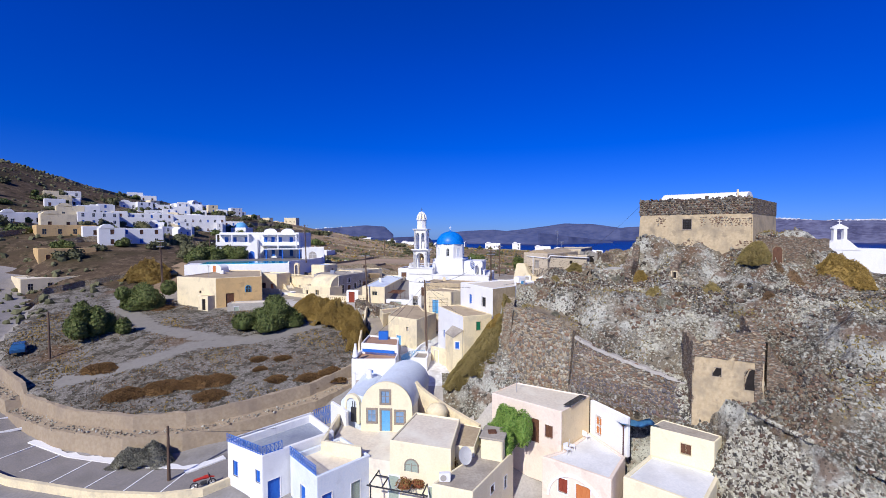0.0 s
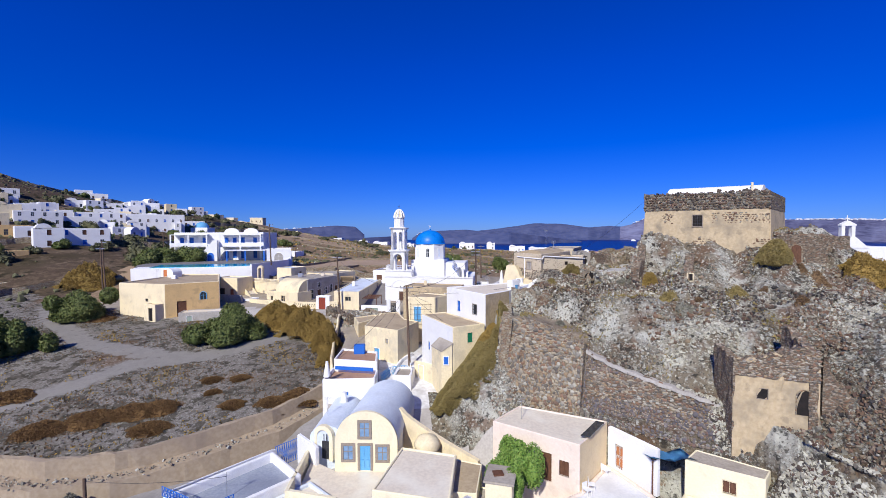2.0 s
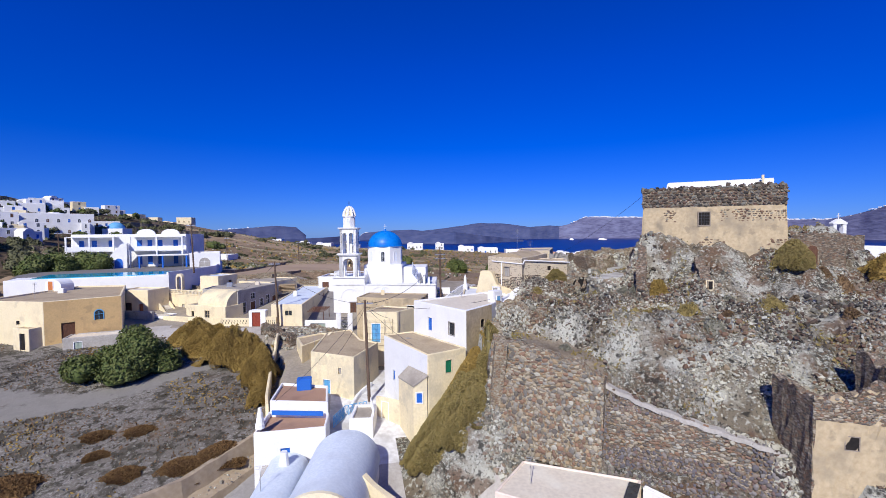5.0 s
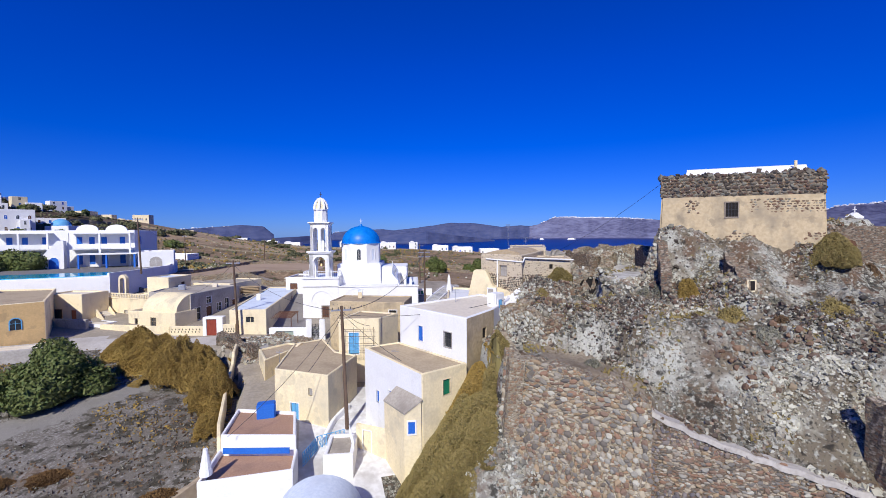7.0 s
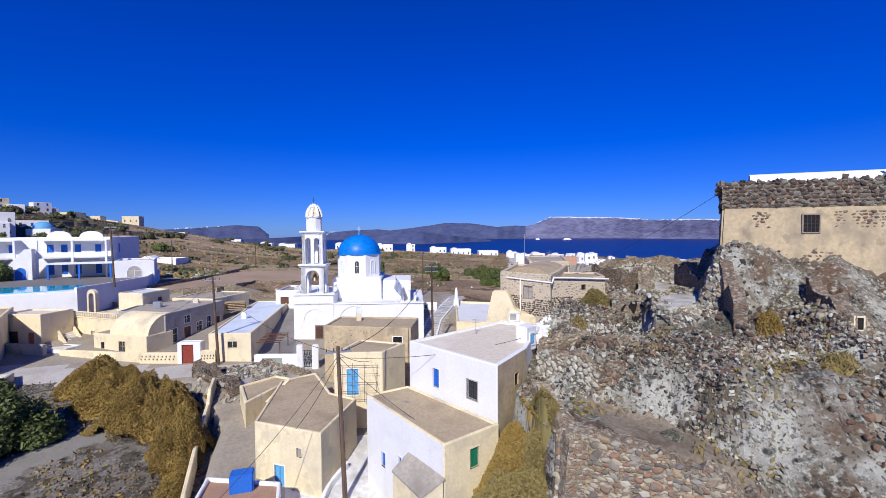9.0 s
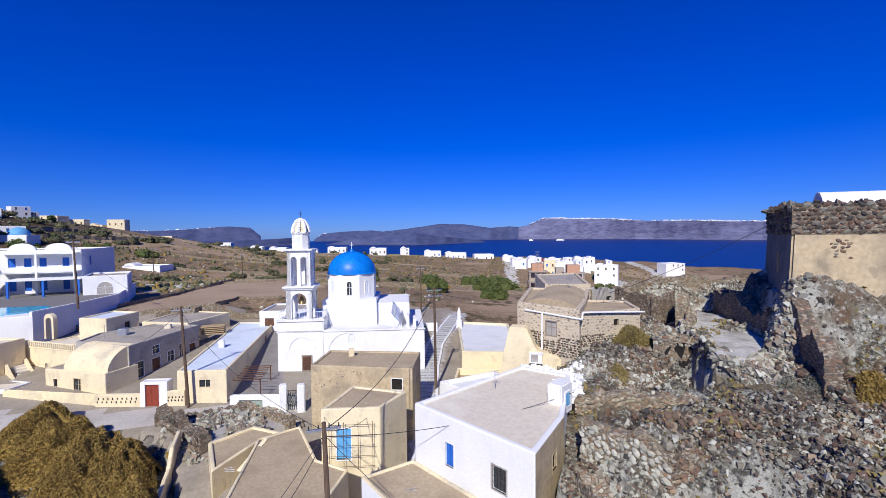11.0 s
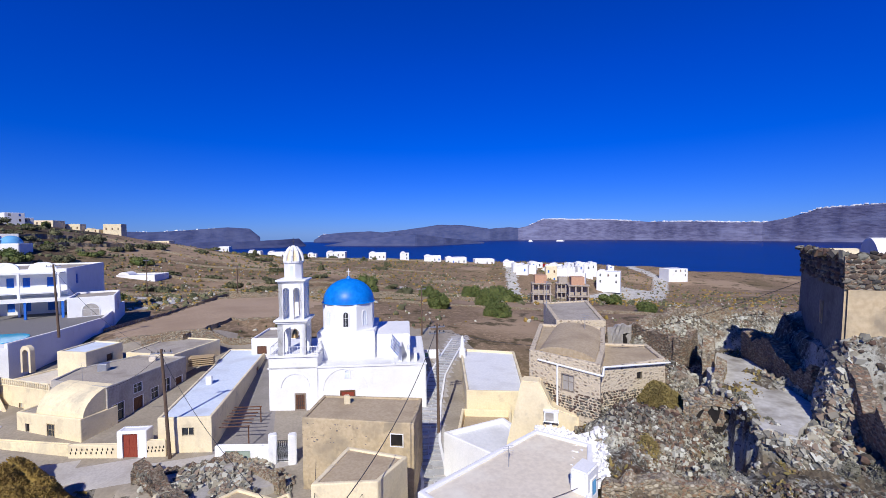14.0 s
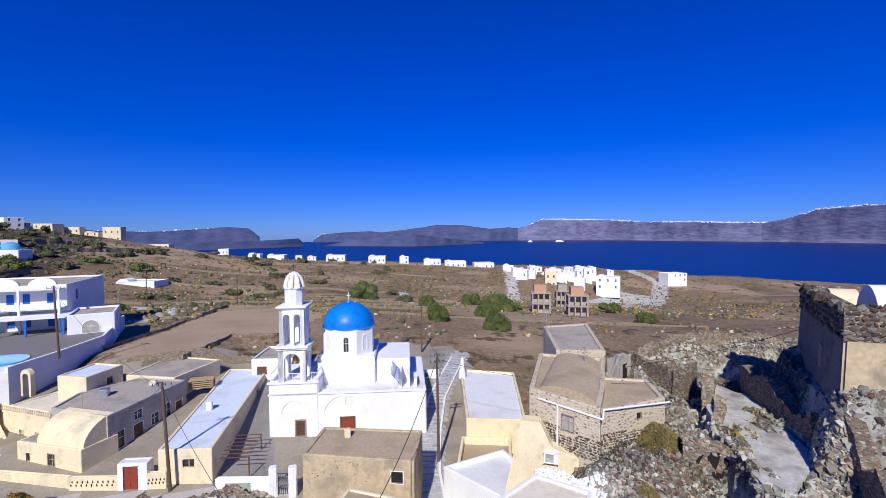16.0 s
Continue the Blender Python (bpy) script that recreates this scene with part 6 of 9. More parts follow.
house("cream_house", "low cream house with a grey cement roof beside the lemon tree", [(-0.3, 30.0), (2.7, 28.8), (6.9, 34.7), (3.9, 36.2), (2.4, 33)], -4.5, 0.95, YELLOW, ROOF_GREY, 0.1, 0.15, openings=((1, 3.2, -0.6, 0.7, 0.6, "win", WHITE, BROWNWOOD), (1, 5.6, -1.4, 0.5, 1.0, "win", WHITE, GLASS)))
wt = thing("roof_box", "small cream roof cabin with a brown hatch", "cabin", at=(5.2, 34.2, 0.9))
bm = bmesh.new()
prism(bm, rect((3.9, 33.7), (5.6, 33.0), 2.0), 0.9, 2.75)
bmesh.ops.bevel(bm, geom=bm.edges[:], offset=0.06, segments=2, affect="EDGES")
part("wall", bm, YELLOW, wt)
bm = bmesh.new()
prism(bm, rect((3.75, 33.6), (5.7, 32.85), 2.3), 2.75, 2.9)
part("roof", bm, ROOF_GREY, wt)
bm = bmesh.new()
box(bm, (4.6, 34.0, 2.9), (5.3, 34.6, 3.02))
part("hatch", bm, BROWNWOOD, wt)
sd = thing("satellite_dish", "pale satellite dish on the cement roof", "dish", at=(2.4, 32.4, 0.95))
bm = bmesh.new()
dm = Matrix.Translation((2.4, 32.3, 1.95)) @ Matrix.Rotation(radians(62), 4, "X") @ Matrix.Rotation(radians(25), 4, "Y")
rings = [[bm.verts.new(dm @ Vector((0.62 * q * math.cos(math.pi * k / 10), 0.7 * q * math.sin(math.pi * k / 10), 0.14 * q * q))) for k in range(20)] for q in (0.25, 0.6, 0.85, 1.0)]
bm.faces.new(rings[0][::-1])
for a, b in zip(rings, rings[1:]):
    for k in range(20):
        bm.faces.new((a[k], a[(k + 1) % 20], b[(k + 1) % 20], b[k]))
bmesh.ops.solidify(bm, geom=bm.faces[:], thickness=0.02)
part("dish", bm, WHITEIRON, sd, smooth=True)
bm = bmesh.new()
rod(bm, (2.4, 32.5, 0.95), (2.4, 32.4, 1.9), 0.03, 6)
rod(bm, (2.4, 32.4, 1.7), (2.4, 31.7, 1.9), 0.015, 5)
part("mast", bm, METAL, sd)
pg = thing("pergola", "dark green timber pergola with dry climbing leaves over a courtyard", "pergola", at=(-3, 33, -4.2))
for k in range(5):
    bm = bmesh.new()
    rod(bm, (-5.4 + k * 1.1, 33.0 - k * 0.36, -0.7), (-4.3 + k * 1.1, 36.6 - k * 0.36, -0.5), 0.06, 6)
    part("rafter", bm, GREYWALL if k == 2 else IRON, pg)
for k, (x, y) in enumerate(((-5.3, 33.1), (-0.9, 31.6))):
    bm = bmesh.new()
    rod(bm, (x, y, -4.3), (x, y, -0.75), 0.07, 6)
    part("post", bm, IRON, pg)
for y0 in (33.1, 34.6):
    bm = bmesh.new()
    rod(bm, (-5.6 + (y0 - 33.1) * 0.35, y0, -0.78), (-0.6 + (y0 - 33.1) * 0.35, y0 - 1.7, -0.78), 0.07, 6)
    part("beam", bm, IRON, pg)
acr = thing("air_conditioner", "white air-conditioner box on the cement roof", "air conditioner", at=(0.7, 30.4, 0.95))
bm = bmesh.new()
box(bm, (0.3, 30.2, 1.0), (1.15, 30.6, 1.65))
bmesh.ops.bevel(bm, geom=bm.edges[:], offset=0.04, segments=2, affect="EDGES")
part("case", bm, WHITEIRON, acr)
bm = bmesh.new()
rod(bm, (0.6, 30.19, 1.33), (0.6, 30.17, 1.33), 0.24, 14)
part("fan_grille", bm, GREYWALL, acr)
house("low_roof", "low tan roof beside the flat cement roof", [(1.6, 34.4), (3.4, 34.0), (4.5, 37.8), (2.6, 38.8)], -3.0, 1.7, YELLOW, ROOF_TAN, 0.08, 0.12)
house("courtyard", "small walled courtyard with a pale floor", rect((-6.5, 30.4), (0.2, 28.4), 4.6), -5.5, -4.1, CREAM, ROOF_PALE, 0.4, category="courtyard")

# curved stair wall and round oven beside the vaulted house
bm = bmesh.new()
shape(bm, wall_frame((-1.9, 43.5), (4.3, 38.5)), [(0, -2.5), (7.96, -2.5)] + [(7.96 * k / 12, 4.2 - 2.6 * (k / 12) ** 0.7) for k in range(12, -1, -1)], -0.4, 0.0)
tagged(part("garden_wall", bm, CREAM), "cream stair wall sweeping down beside the vaulted house", "wall", kind="structure")
bm = bmesh.new()
bmesh.ops.create_uvsphere(bm, u_segments=20, v_segments=10, radius=1)
for vv in bm.verts:
    vv.co = Vector((0.4 + vv.co.x * 1.08, 40.6 + vv.co.y * 1.2, 2.2 + max(-0.9, vv.co.z) * 0.78)) + Vector(noise.noise_vector(vv.co * 1.8)) * 0.09
tagged(part("oven_dome", bm, CREAM_PATCHED, smooth=True), "cream domed outdoor oven with a rounded back", "oven")

# blue and white house with terracotta terraces
B_UP, B_LOW = [(-9.2, 54.6), (-4.3, 53.0), (-4.4, 57.2), (-8.8, 59.2)], [(-9.8, 50.6), (-4.4, 50.4), (-4.2, 53.1), (-9.3, 54.7)]
bh = house("terraced_house", "white house with terracotta roof terraces and blue trim", B_UP, 0.5, 5.45, WHITE, TERRACOTTA, 0.22, 0.2, openings=((1, 1.6, 2.0, 0.9, 2.0, "door", WHITE, BLUE),))
house("terraced_house", "lower white and cream wing with a blue window", B_LOW, 0.0, 4.3, WHITE, TERRACOTTA, 0.4, 0.2, openings=((0, 2.3, 2.3, 0.7, 1.0, "win", WHITE, BLUE), (1, 1.4, 1.2, 0.8, 1.9, "door", WHITE, BLUE)))
bm = bmesh.new()
for p, q, z0, z1 in (((-9.1, 53.9), (-4.4, 52.5), 4.72, 5.1),):
    mm = wall_frame(p, q)
    box(bm, (0.2, 0.0, z0), (4.6, 0.08, z1), mm)
part("blue_band", bm, BLUE, bh)
bm = bmesh.new()
box(bm, (-7.2, 57.0, 5.38), (-5.9, 57.9, 6.5))
bmesh.ops.bevel(bm, geom=bm.edges[:], offset=0.06, segments=2, affect="EDGES")
tagged(part("water_tank", bm, BLUE), "blue plastic water tank on the terracotta roof", "tank")
bm = bmesh.new()
for k in range(4):
    rod(bm, (-9.4, 51.2, 4.8 + 0.4 * k), (-9.4, 51.2, 5.2 + 0.4 * k), 0.38 - 0.07 * k, 10, 0.34 - 0.07 * k)
part("chimney", bm, WHITE, bh)
house("porch", "small white porch with a grey roof in the lane", rect((-2.6, 52.6), (-0.6, 52.2), 3.2), 1.0, 4.0, WHITE, ROOF_GREY, 0.2)

# cream, white and tan houses along the lane
house("cream_house", "cream house with a tan roof and a pale blue window", [(-6.2, 60.9), (-2.0, 57.7), (0.8, 62.9), (-1.0, 64.8), (-2.0, 70.4), (-4.9, 69.2)], 2.4, 7.95, CREAM_PATCHED, ROOF_TAN, 0.1, 0.2, openings=((0, 2.0, 3.9, 0.8, 1.5, "win", WHITE, SKYBLUE), (0, 3.6, 6.2, 0.4, 0.6, "win", CREAM, GREYWALL)))
house("cream_house", "low cream house with a gabled end and tan roof", [(-7.6, 67.4), (-5.2, 70.8), (-2.6, 71.4), (-5.6, 74.0), (-8.6, 72.0)], 3.5, 6.9, CREAM_PATCHED, ROOF_TAN, 0.15)
bm = bmesh.new()
shape(bm, wall_frame((-5.9, 66.6), (-2.6, 70.9)), [(0, 7.2), (5.2, 7.2), (2.6, 8.2)], -0.15, 0.15)
tagged(part("roof_gable", bm, CREAM), "low cream gable standing on the tan roof", "wall", kind="structure")
house("cream_house", "cream house with a tan roof and a blue shuttered window", [(-0.7, 65.6), (3.1, 64.6), (5.5, 66.9), (1.9, 69.6)], 3.5, 10.85, CREAM, ROOF_TAN, 0.12, openings=((0, 1.5, 7.5, 0.95, 2.1, "win", WHITE, SKYBLUE),))
rfh = house("stone_house", "old house with a broad tan roof and patched rubble front", [(-1.1, 74.6), (6.9, 70.6), (8.9, 75.4), (0.8, 79.0)], 4.5, 11.3, PLASTER_OLD, ROOF_TAN, 0.12, openings=((0, 7.6, 9.6, 0.9, 0.9, "win", WHITE, DARK),))
face_stones(rfh, (-1.1, 74.6), (6.9, 70.6), 9.6, 11.2, 0.2, BAST_DARK, 230, 9, limit=lambda u: 11.2 if u < 5.2 + 0.5 * math.sin(u * 9) else 0, depth=-0.05)
house("white_house", "white house with a pale sloping cement roof and blue windows", [(4.2, 59.6), (7.7, 52.3), (11.2, 55.3), (15.4, 60.8), (13.2, 63.7)], 3.2, 12.85, WHITE, ROOF_PALE, 0.14, 0.3, openings=((0, 2.8, 10.35, 0.62, 1.25, "win", WHITE, BLUE), (0, 6.1, 10.45, 0.85, 1.15, "bars", GREYWALL, GLASS), (1, 2.9, 10.9, 0.7, 0.85, "win", PLASTER_OLD, DARK)), sides={1: PLASTER_OLD})
house("cream_house", "white and cream house with a tan roof and a green window", [(1.0, 58.6), (3.83, 50.35), (7.55, 51.75), (4.05, 59.4)], 2.0, 9.75, CREAM_PATCHED, ROOF_TAN, 0.1, 0.2, openings=((0, 2.3, 5.9, 0.5, 0.95, "win", WHITE, BLUE), (0, 4.3, 6.5, 0.4, 0.9, "win", WHITE, BLUE), (1, 2.1, 7.95, 0.65, 1.1, "win", CREAM, GREEN)), sides={0: WHITE})
lt_ = thing("lean_to", "low white lean-to with a sloping cement roof and blue window", "lean-to", at=(2.7, 51.8, 2.0))
LT = [((1.8, 53.6), 7.0), ((2.6, 50.45), 7.2), ((3.74, 50.25), 8.1), ((2.72, 53.55), 7.95)]
bm = bmesh.new()
lo, hi = [bm.verts.new((*q, 1.6)) for q, z in LT], [bm.verts.new((*q, z)) for q, z in LT]
bm.faces.new(lo[::-1]), bm.faces.new(hi)
for k in range(4):
    bm.faces.new((lo[k], lo[(k + 1) % 4], hi[(k + 1) % 4], hi[k]))
part("wall", bm, CREAM_PATCHED, lt_)
bm = bmesh.new()
lo, hi = ([bm.verts.new((*(Vector(q) + (Vector(q) - Vector((2.7, 52.0))) * 0.05), z + d_)) for q, z in LT] for d_ in (0.01, 0.13))
lo, hi = list(lo), list(hi)
bm.faces.new(lo[::-1]), bm.faces.new(hi)
for k in range(4):
    bm.faces.new((lo[k], lo[(k + 1) % 4], hi[(k + 1) % 4], hi[k]))
part("roof", bm, ROOF_GREY, lt_)
opening(lt_, LT[1][0], LT[2][0], 0.5, 5.9, 0.45, 0.8, "win", WHITE, BLUE)
house("lane_wall", "cream yard wall with a faded blue door", [(-0.1, 55.2), (1.9, 53.4), (2.05, 53.6), (0.05, 55.4)], 2.0, 4.9, CREAM, CREAM, 0.06, 0.06, category="wall", bev=0.03, openings=((0, 1.0, 3.0, 0.7, 1.6, "door", WHITE, SKYBLUE),))
for nm, lab, pts_, zb, zt, mat_ in (("lane_wall", "patched cream lane wall along the field's edge", [(-9.7, 56.5), (-10.3, 60), (-10.7, 65), (-11.0, 70), (-11.2, 75)], 0.2, 1.3, CREAM_PATCHED), ("lane_wall", "whitewashed kerb along the lane", [(-2.6, 55.8), (-1.5, 58.6), (-0.2, 60.4)], -0.4, 0.45, WHITE)):
    bm = bmesh.new()
    rows_ = []
    P_ = [Vector(p) for p in pts_]
    fine_ = [a_.lerp(b_, k / 4) for a_, b_ in zip(P_, P_[1:]) for k in range(4)] + [P_[-1]]
    for i_, p in enumerate(fine_):
        t_ = (fine_[min(i_ + 1, len(fine_) - 1)] - fine_[max(i_ - 1, 0)]).normalized()
        o_ = Vector((t_.y, -t_.x)) * 0.14
        g_ = flat_level(p.x, p.y)
        rows_.append([bm.verts.new((*(p + o_ * s_), g_ + h_)) for s_, h_ in ((1.3, zb - 1.2), (1.0, zt - 0.06), (0.6, zt), (-0.6, zt), (-1.0, zt - 0.06), (-1.3, zb - 1.2))])
    for a_, b_ in zip(rows_, rows_[1:]):
        for k in range(6):
            bm.faces.new((a_[k], a_[(k + 1) % 6], b_[(k + 1) % 6], b_[k]))
    bm.faces.new(rows_[0]), bm.faces.new(rows_[-1][::-1])
    bmesh.ops.recalc_face_normals(bm, faces=bm.faces[:])
    tagged(part(nm, bm, mat_), lab, "wall", kind="structure")
lr_ = thing("lane_railing", "light blue iron railing beside the stepped lane", "railing", at=(-2.4, 54.6, 2.8))
lattice(lr_, (-3.9, 53.4), (-2.9, 55.6), 3.2, 4.2, SKYBLUE, 0.3)
lattice(lr_, (-2.9, 55.6), (-0.9, 56.2), 3.2, 4.2, SKYBLUE, 0.3)
lattice(lr_, (-0.5, 52.6), (-0.6, 55.2), 4.2, 4.9, WHITEIRON, 0.3)
wg = thing("wire_frame", "rusty wire grid on the front of the cream house", "wires", at=(1.2, 65, 8))
mw = wall_frame((-0.7, 65.6), (3.1, 64.6))
bm = bmesh.new()
for k in range(5):
    a_, b_ = mw @ Vector((0.5, 0.35, 7.2 + k * 0.7)), mw @ Vector((3.6, 0.35, 7.2 + k * 0.7))
    rod(bm, a_, b_, 0.018, 4)
for k in range(4):
    rod(bm, mw @ Vector((0.6 + k * 0.95, 0.35, 7.0)), mw @ Vector((0.6 + k * 0.95, 0.35, 10.2)), 0.018, 4)
part("wire", bm, POLEWOOD, wg)
sc = thing("roof_shrine", "small white roof turret with a blue shutter", "turret", at=(12.6, 56.8, 12.4))
bm = bmesh.new()
prism(bm, rect((11.9, 56.6), (13.1, 57.3), 0.9), 12.2, 14.0)
bmesh.ops.bevel(bm, geom=bm.edges[:], offset=0.08, segments=2, affect="EDGES")
part("wall", bm, WHITE, sc)
opening(sc, (11.9, 56.6), (13.1, 57.3), 0.7, 12.7, 0.5, 0.75, "win", WHITE, SKYBLUE)
house("white_house", "low white house with stepped roof beside the lane", [(10.0, 73.0), (13.0, 67.0), (16.6, 69.0), (16.0, 74.0)], 4.5, 8.9, WHITE, ROOF_WHITE, 0.35)
house("cream_house", "pale cream house with a sunken tan yard", [(15.0, 80.4), (20.6, 78.0), (26.6, 92.0), (20.2, 96.0)], 4.5, 9.3, CREAM, ROOF_WHITE, 0.3)
house("cream_yard", "walled cream yard with a stony tan floor", [(12.2, 75.6), (17.0, 74.2), (19.0, 78.2), (14.4, 80.2)], 4.5, 7.2, CREAM, ROOF_TAN, 0.7, category="yard")

# pink house, terraces and cabins under the hill
C = [(5.7, 39.5), (11.1, 34.8), (15.0, 38.4), (8.8, 42.4)]
house("pink_house", "pale pink house with a cement roof and brown shutters", C, -2.5, 4.3, PINK, ROOF_PALE, 0.1, 0.16, sides={1: APRICOT}, openings=((0, 4.6, 0.9, 0.9, 2.2, "door", PINK, BROWNWOOD), (0, 6.0, 1.7, 0.75, 1.15, "win", PINK, BROWNWOOD), (0, 1.5, 2.6, 0.4, 0.6, "win", PINK, GREYWALL)))
sp = thing("solar_panel", "flat solar panel lying on the cement roof", "panel", at=(12.6, 37, 4.3))
bm = bmesh.new()
prism(bm, [(11.6, 35.8), (12.2, 35.5), (14.4, 37.7), (13.9, 38.1)], 4.55, 4.62)
part("glass", bm, GLASS, sp)
D = [(9.2, 34.0), (13.6, 30.2), (16.3, 33.6), (15.0, 38.3), (11.2, 34.9)]
dt = house("terrace_house", "white roof terrace over an arched pink house", D, -4.5, 0.75, PINK, ROOF_WHITE, 0.15, openings=((0, 1.9, -1.6, 0.8, 1.2, "win", WHITE, REDWOOD), (0, 3.6, -2.6, 1.2, 2.2, "door", WHITE, ORANGE)))
bm = bmesh.new()
mm = wall_frame(D[0], D[1])
o, i = [(2.9 + 2.4 * math.cos(math.pi * k / 16), -2.2 + 2.4 * math.sin(math.pi * k / 16)) for k in range(17)], [(2.9 + 2.2 * math.cos(math.pi * k / 16), -2.2 + 2.2 * math.sin(math.pi * k / 16)) for k in range(17)]
for k in range(16):
    shape(bm, mm, [o[k], o[k + 1], i[k + 1], i[k]], 0, 0.12)
part("arch_moulding", bm, WHITE, dt)
tw = house("white_wall_house", "white terrace wall with an orange door", [(15.0, 38.3), (16.7, 34.2), (17.05, 34.35), (15.35, 38.5)], 0.5, 3.9, WHITE, WHITE, 0.1, 0.12, openings=((0, 1.1, 0.95, 0.75, 1.95, "door", WHITE, ORANGE),))
E_ = CABIN_SITE
house("cream_cabin", "cream cube cabin with a slate-grey roof and brown window", E_, 0.5, 3.45, YELLOW, ROOF_GREY, 0.06, 0.12, openings=((0, 2.7, 1.9, 0.75, 0.85, "win", CREAM, BROWNWOOD),))
house("cream_cabin", "low cream store under the cabin with a cement roof", [(14.6, 30.4), (18.6, 26.6), (22.4, 30.4), (18.4, 33.6)], -4.5, 0.9, YELLOW, ROOF_WHITE, 0.15, openings=((0, 3.4, -1.2, 0.9, 1.6, "win", CREAM, BROWNWOOD),))
tp = thing("blue_tarpaulin", "sagging blue tarpaulin over a lean-to", "tarpaulin", at=(17.6, 35, 3.0))
bm = bmesh.new()
for i in range(7):
    for j in range(5):
        bm.verts.new((16.2 + i * 0.5, 34.0 + j * 0.5 - i * 0.12, 3.35 + 0.14 * math.sin(i * 1.7 + j) - 0.08 * j + 0.05 * i))
bm.verts.ensure_lookup_table()
for i in range(6):
    for j in range(4):
        bm.faces.new([bm.verts[q] for q in (i * 5 + j, i * 5 + 5 + j, i * 5 + 6 + j, i * 5 + j + 1)])
bmesh.ops.solidify(bm, geom=bm.faces[:], thickness=0.02)
part("sheet", bm, SKYBLUE, tp, smooth=True)
for x, y in ((16.3, 34.1), (19.1, 33.4)):
    bm = bmesh.new()
    rod(bm, (x, y, 0.8), (x, y, 3.4), 0.05, 6)
    part("post", bm, BROWNWOOD, tp)

# ---- retaining wall of the field ----
bm = bmesh.new()
pts = [Vector(p) for p in FIELD_WALL]
path = []
for a, b in zip(pts, pts[1:]):
    n = max(2, int((b - a).length / 0.8))
    path += [a.lerp(b, k / n) for k in range(n)]
path.append(pts[-1])
rows_, ledge_at = [], []
r = np.random.default_rng(5)
for i, p in enumerate(path):
    t = (path[min(i + 1, len(path) - 1)] - path[max(i - 1, 0)]).normalized()
    out = Vector((t.y, -t.x))
    zt = float(np.interp(p.y + 0.0 * p.x, [44, 46, 51, 56, 60], [0.6, 0.7, 1.6, 2.7, 3.4]))
    zt = 0.65 if p.x < -24 and p.y < 52 else zt
    prof = [(-0.3, zt - 0.4), (-0.25, zt), (0.15, zt - 0.05), (0.3, zt - 1.5), (1.7, zt - 1.7), (1.95, zt - 3.4), (2.05, zt - 5.0)]
    ledge_at.append((p.x + out.x * 1.0, p.y + out.y * 1.0, zt - 1.55))
    rows_.append([bm.verts.new((p.x + out.x * (d + r.normal(0, 0.04)), p.y + out.y * (d + r.normal(0, 0.04)), z + r.normal(0, 0.04))) for d, z in prof])
for a, b in zip(rows_, rows_[1:]):
    for k in range(len(a) - 1):
        bm.faces.new((a[k], a[k + 1], b[k + 1], b[k]))
bmesh.ops.recalc_face_normals(bm, faces=bm.faces[:])
tagged(part("field_wall", bm, FIELDWALL), "mud-plastered retaining wall with a ledge below the field", "wall", kind="structure")

la = np.array(ledge_at)
c = la[rng.integers(0, len(la), 900)] + rng.normal(0, 0.35, (900, 3)) * (1, 1, 0.05)
tagged(bulk("ledge_rubble", stone_verts(c, 0.04 + 0.13 * rng.random(900) ** 3), ICO_F, STONE_BITS), "small stones and dirt on the ledge of the retaining wall", "stones", kind="stuff")

# ---- edges of the road ----
RPTS = [Vector(p) for p in ROAD]
for side, lab, z1_ in ((1, "whitewashed edge of the road along the retaining wall", 0.06), (-1, "low cream wall along the road", 0.75)):
    bm = bmesh.new()
    prev = None
    rr_ = random.Random(3)
    for a, b in zip(RPTS[2:], RPTS[3:]):
        n_ = max(2, int((b - a).length / 0.9))
        for k in range(n_):
            p, t_ = a.lerp(b, k / n_), (b - a).normalized()
            o_ = Vector((-t_.y, t_.x)) * side
            z = flat_level(*p)
            if p.x < -45 or p.x > -19:
                prev = None
                continue
            w0, w1 = (2.2, 2.9 + rr_.uniform(-0.25, 0.4)) if side == 1 else (2.7, 3.05)
            row = [bm.verts.new((*(p + o_ * w), z + h)) for w, h in ((w0, -1.2), (w0, z1_), (w1, z1_), (w1, -2.0 if side < 0 else -1.2))]
            if prev:
                for j in range(3):
                    bm.faces.new((prev[j], prev[j + 1], row[j + 1], row[j]))
            prev = row
    bmesh.ops.recalc_face_normals(bm, faces=bm.faces[:])
    tagged(part("road_edge", bm, WHITE if side == 1 else CREAM_PATCHED), lab, "kerb" if side == 1 else "wall", kind="structure")
for k in range(9):
    p = Vector((-52, 52)).lerp(Vector((-24, 38.0)), k / 8) + Vector((0, 1.2 * math.sin(k * 0.7) - 1.2 * math.sin(math.pi * k / 8)))
    i_ = min(range(len(RPTS) - 1), key=lambda q: (RPTS[q].lerp(RPTS[q + 1], 0.5) - p).length)
    t_ = (RPTS[i_ + 1] - RPTS[i_]).normalized()
    c_ = RPTS[i_] + t_ * (p - RPTS[i_]).dot(t_)
    o_ = Vector((-t_.y, t_.x))
    bm = bmesh.new()
    prism(bm, [c_ - o_ * 2.2 - t_ * 0.07, c_ + o_ * 2.2 - t_ * 0.07, c_ + o_ * 2.2 + t_ * 0.07, c_ - o_ * 2.2 + t_ * 0.07], flat_level(*c_) - 0.2, flat_level(*c_) + 0.03)
    bmesh.ops.recalc_face_normals(bm, faces=bm.faces[:])
    tagged(part("painted_joint", bm, WHITE), "whitewashed joint across the paved road", "marking", "painted joints of the road", "structure")


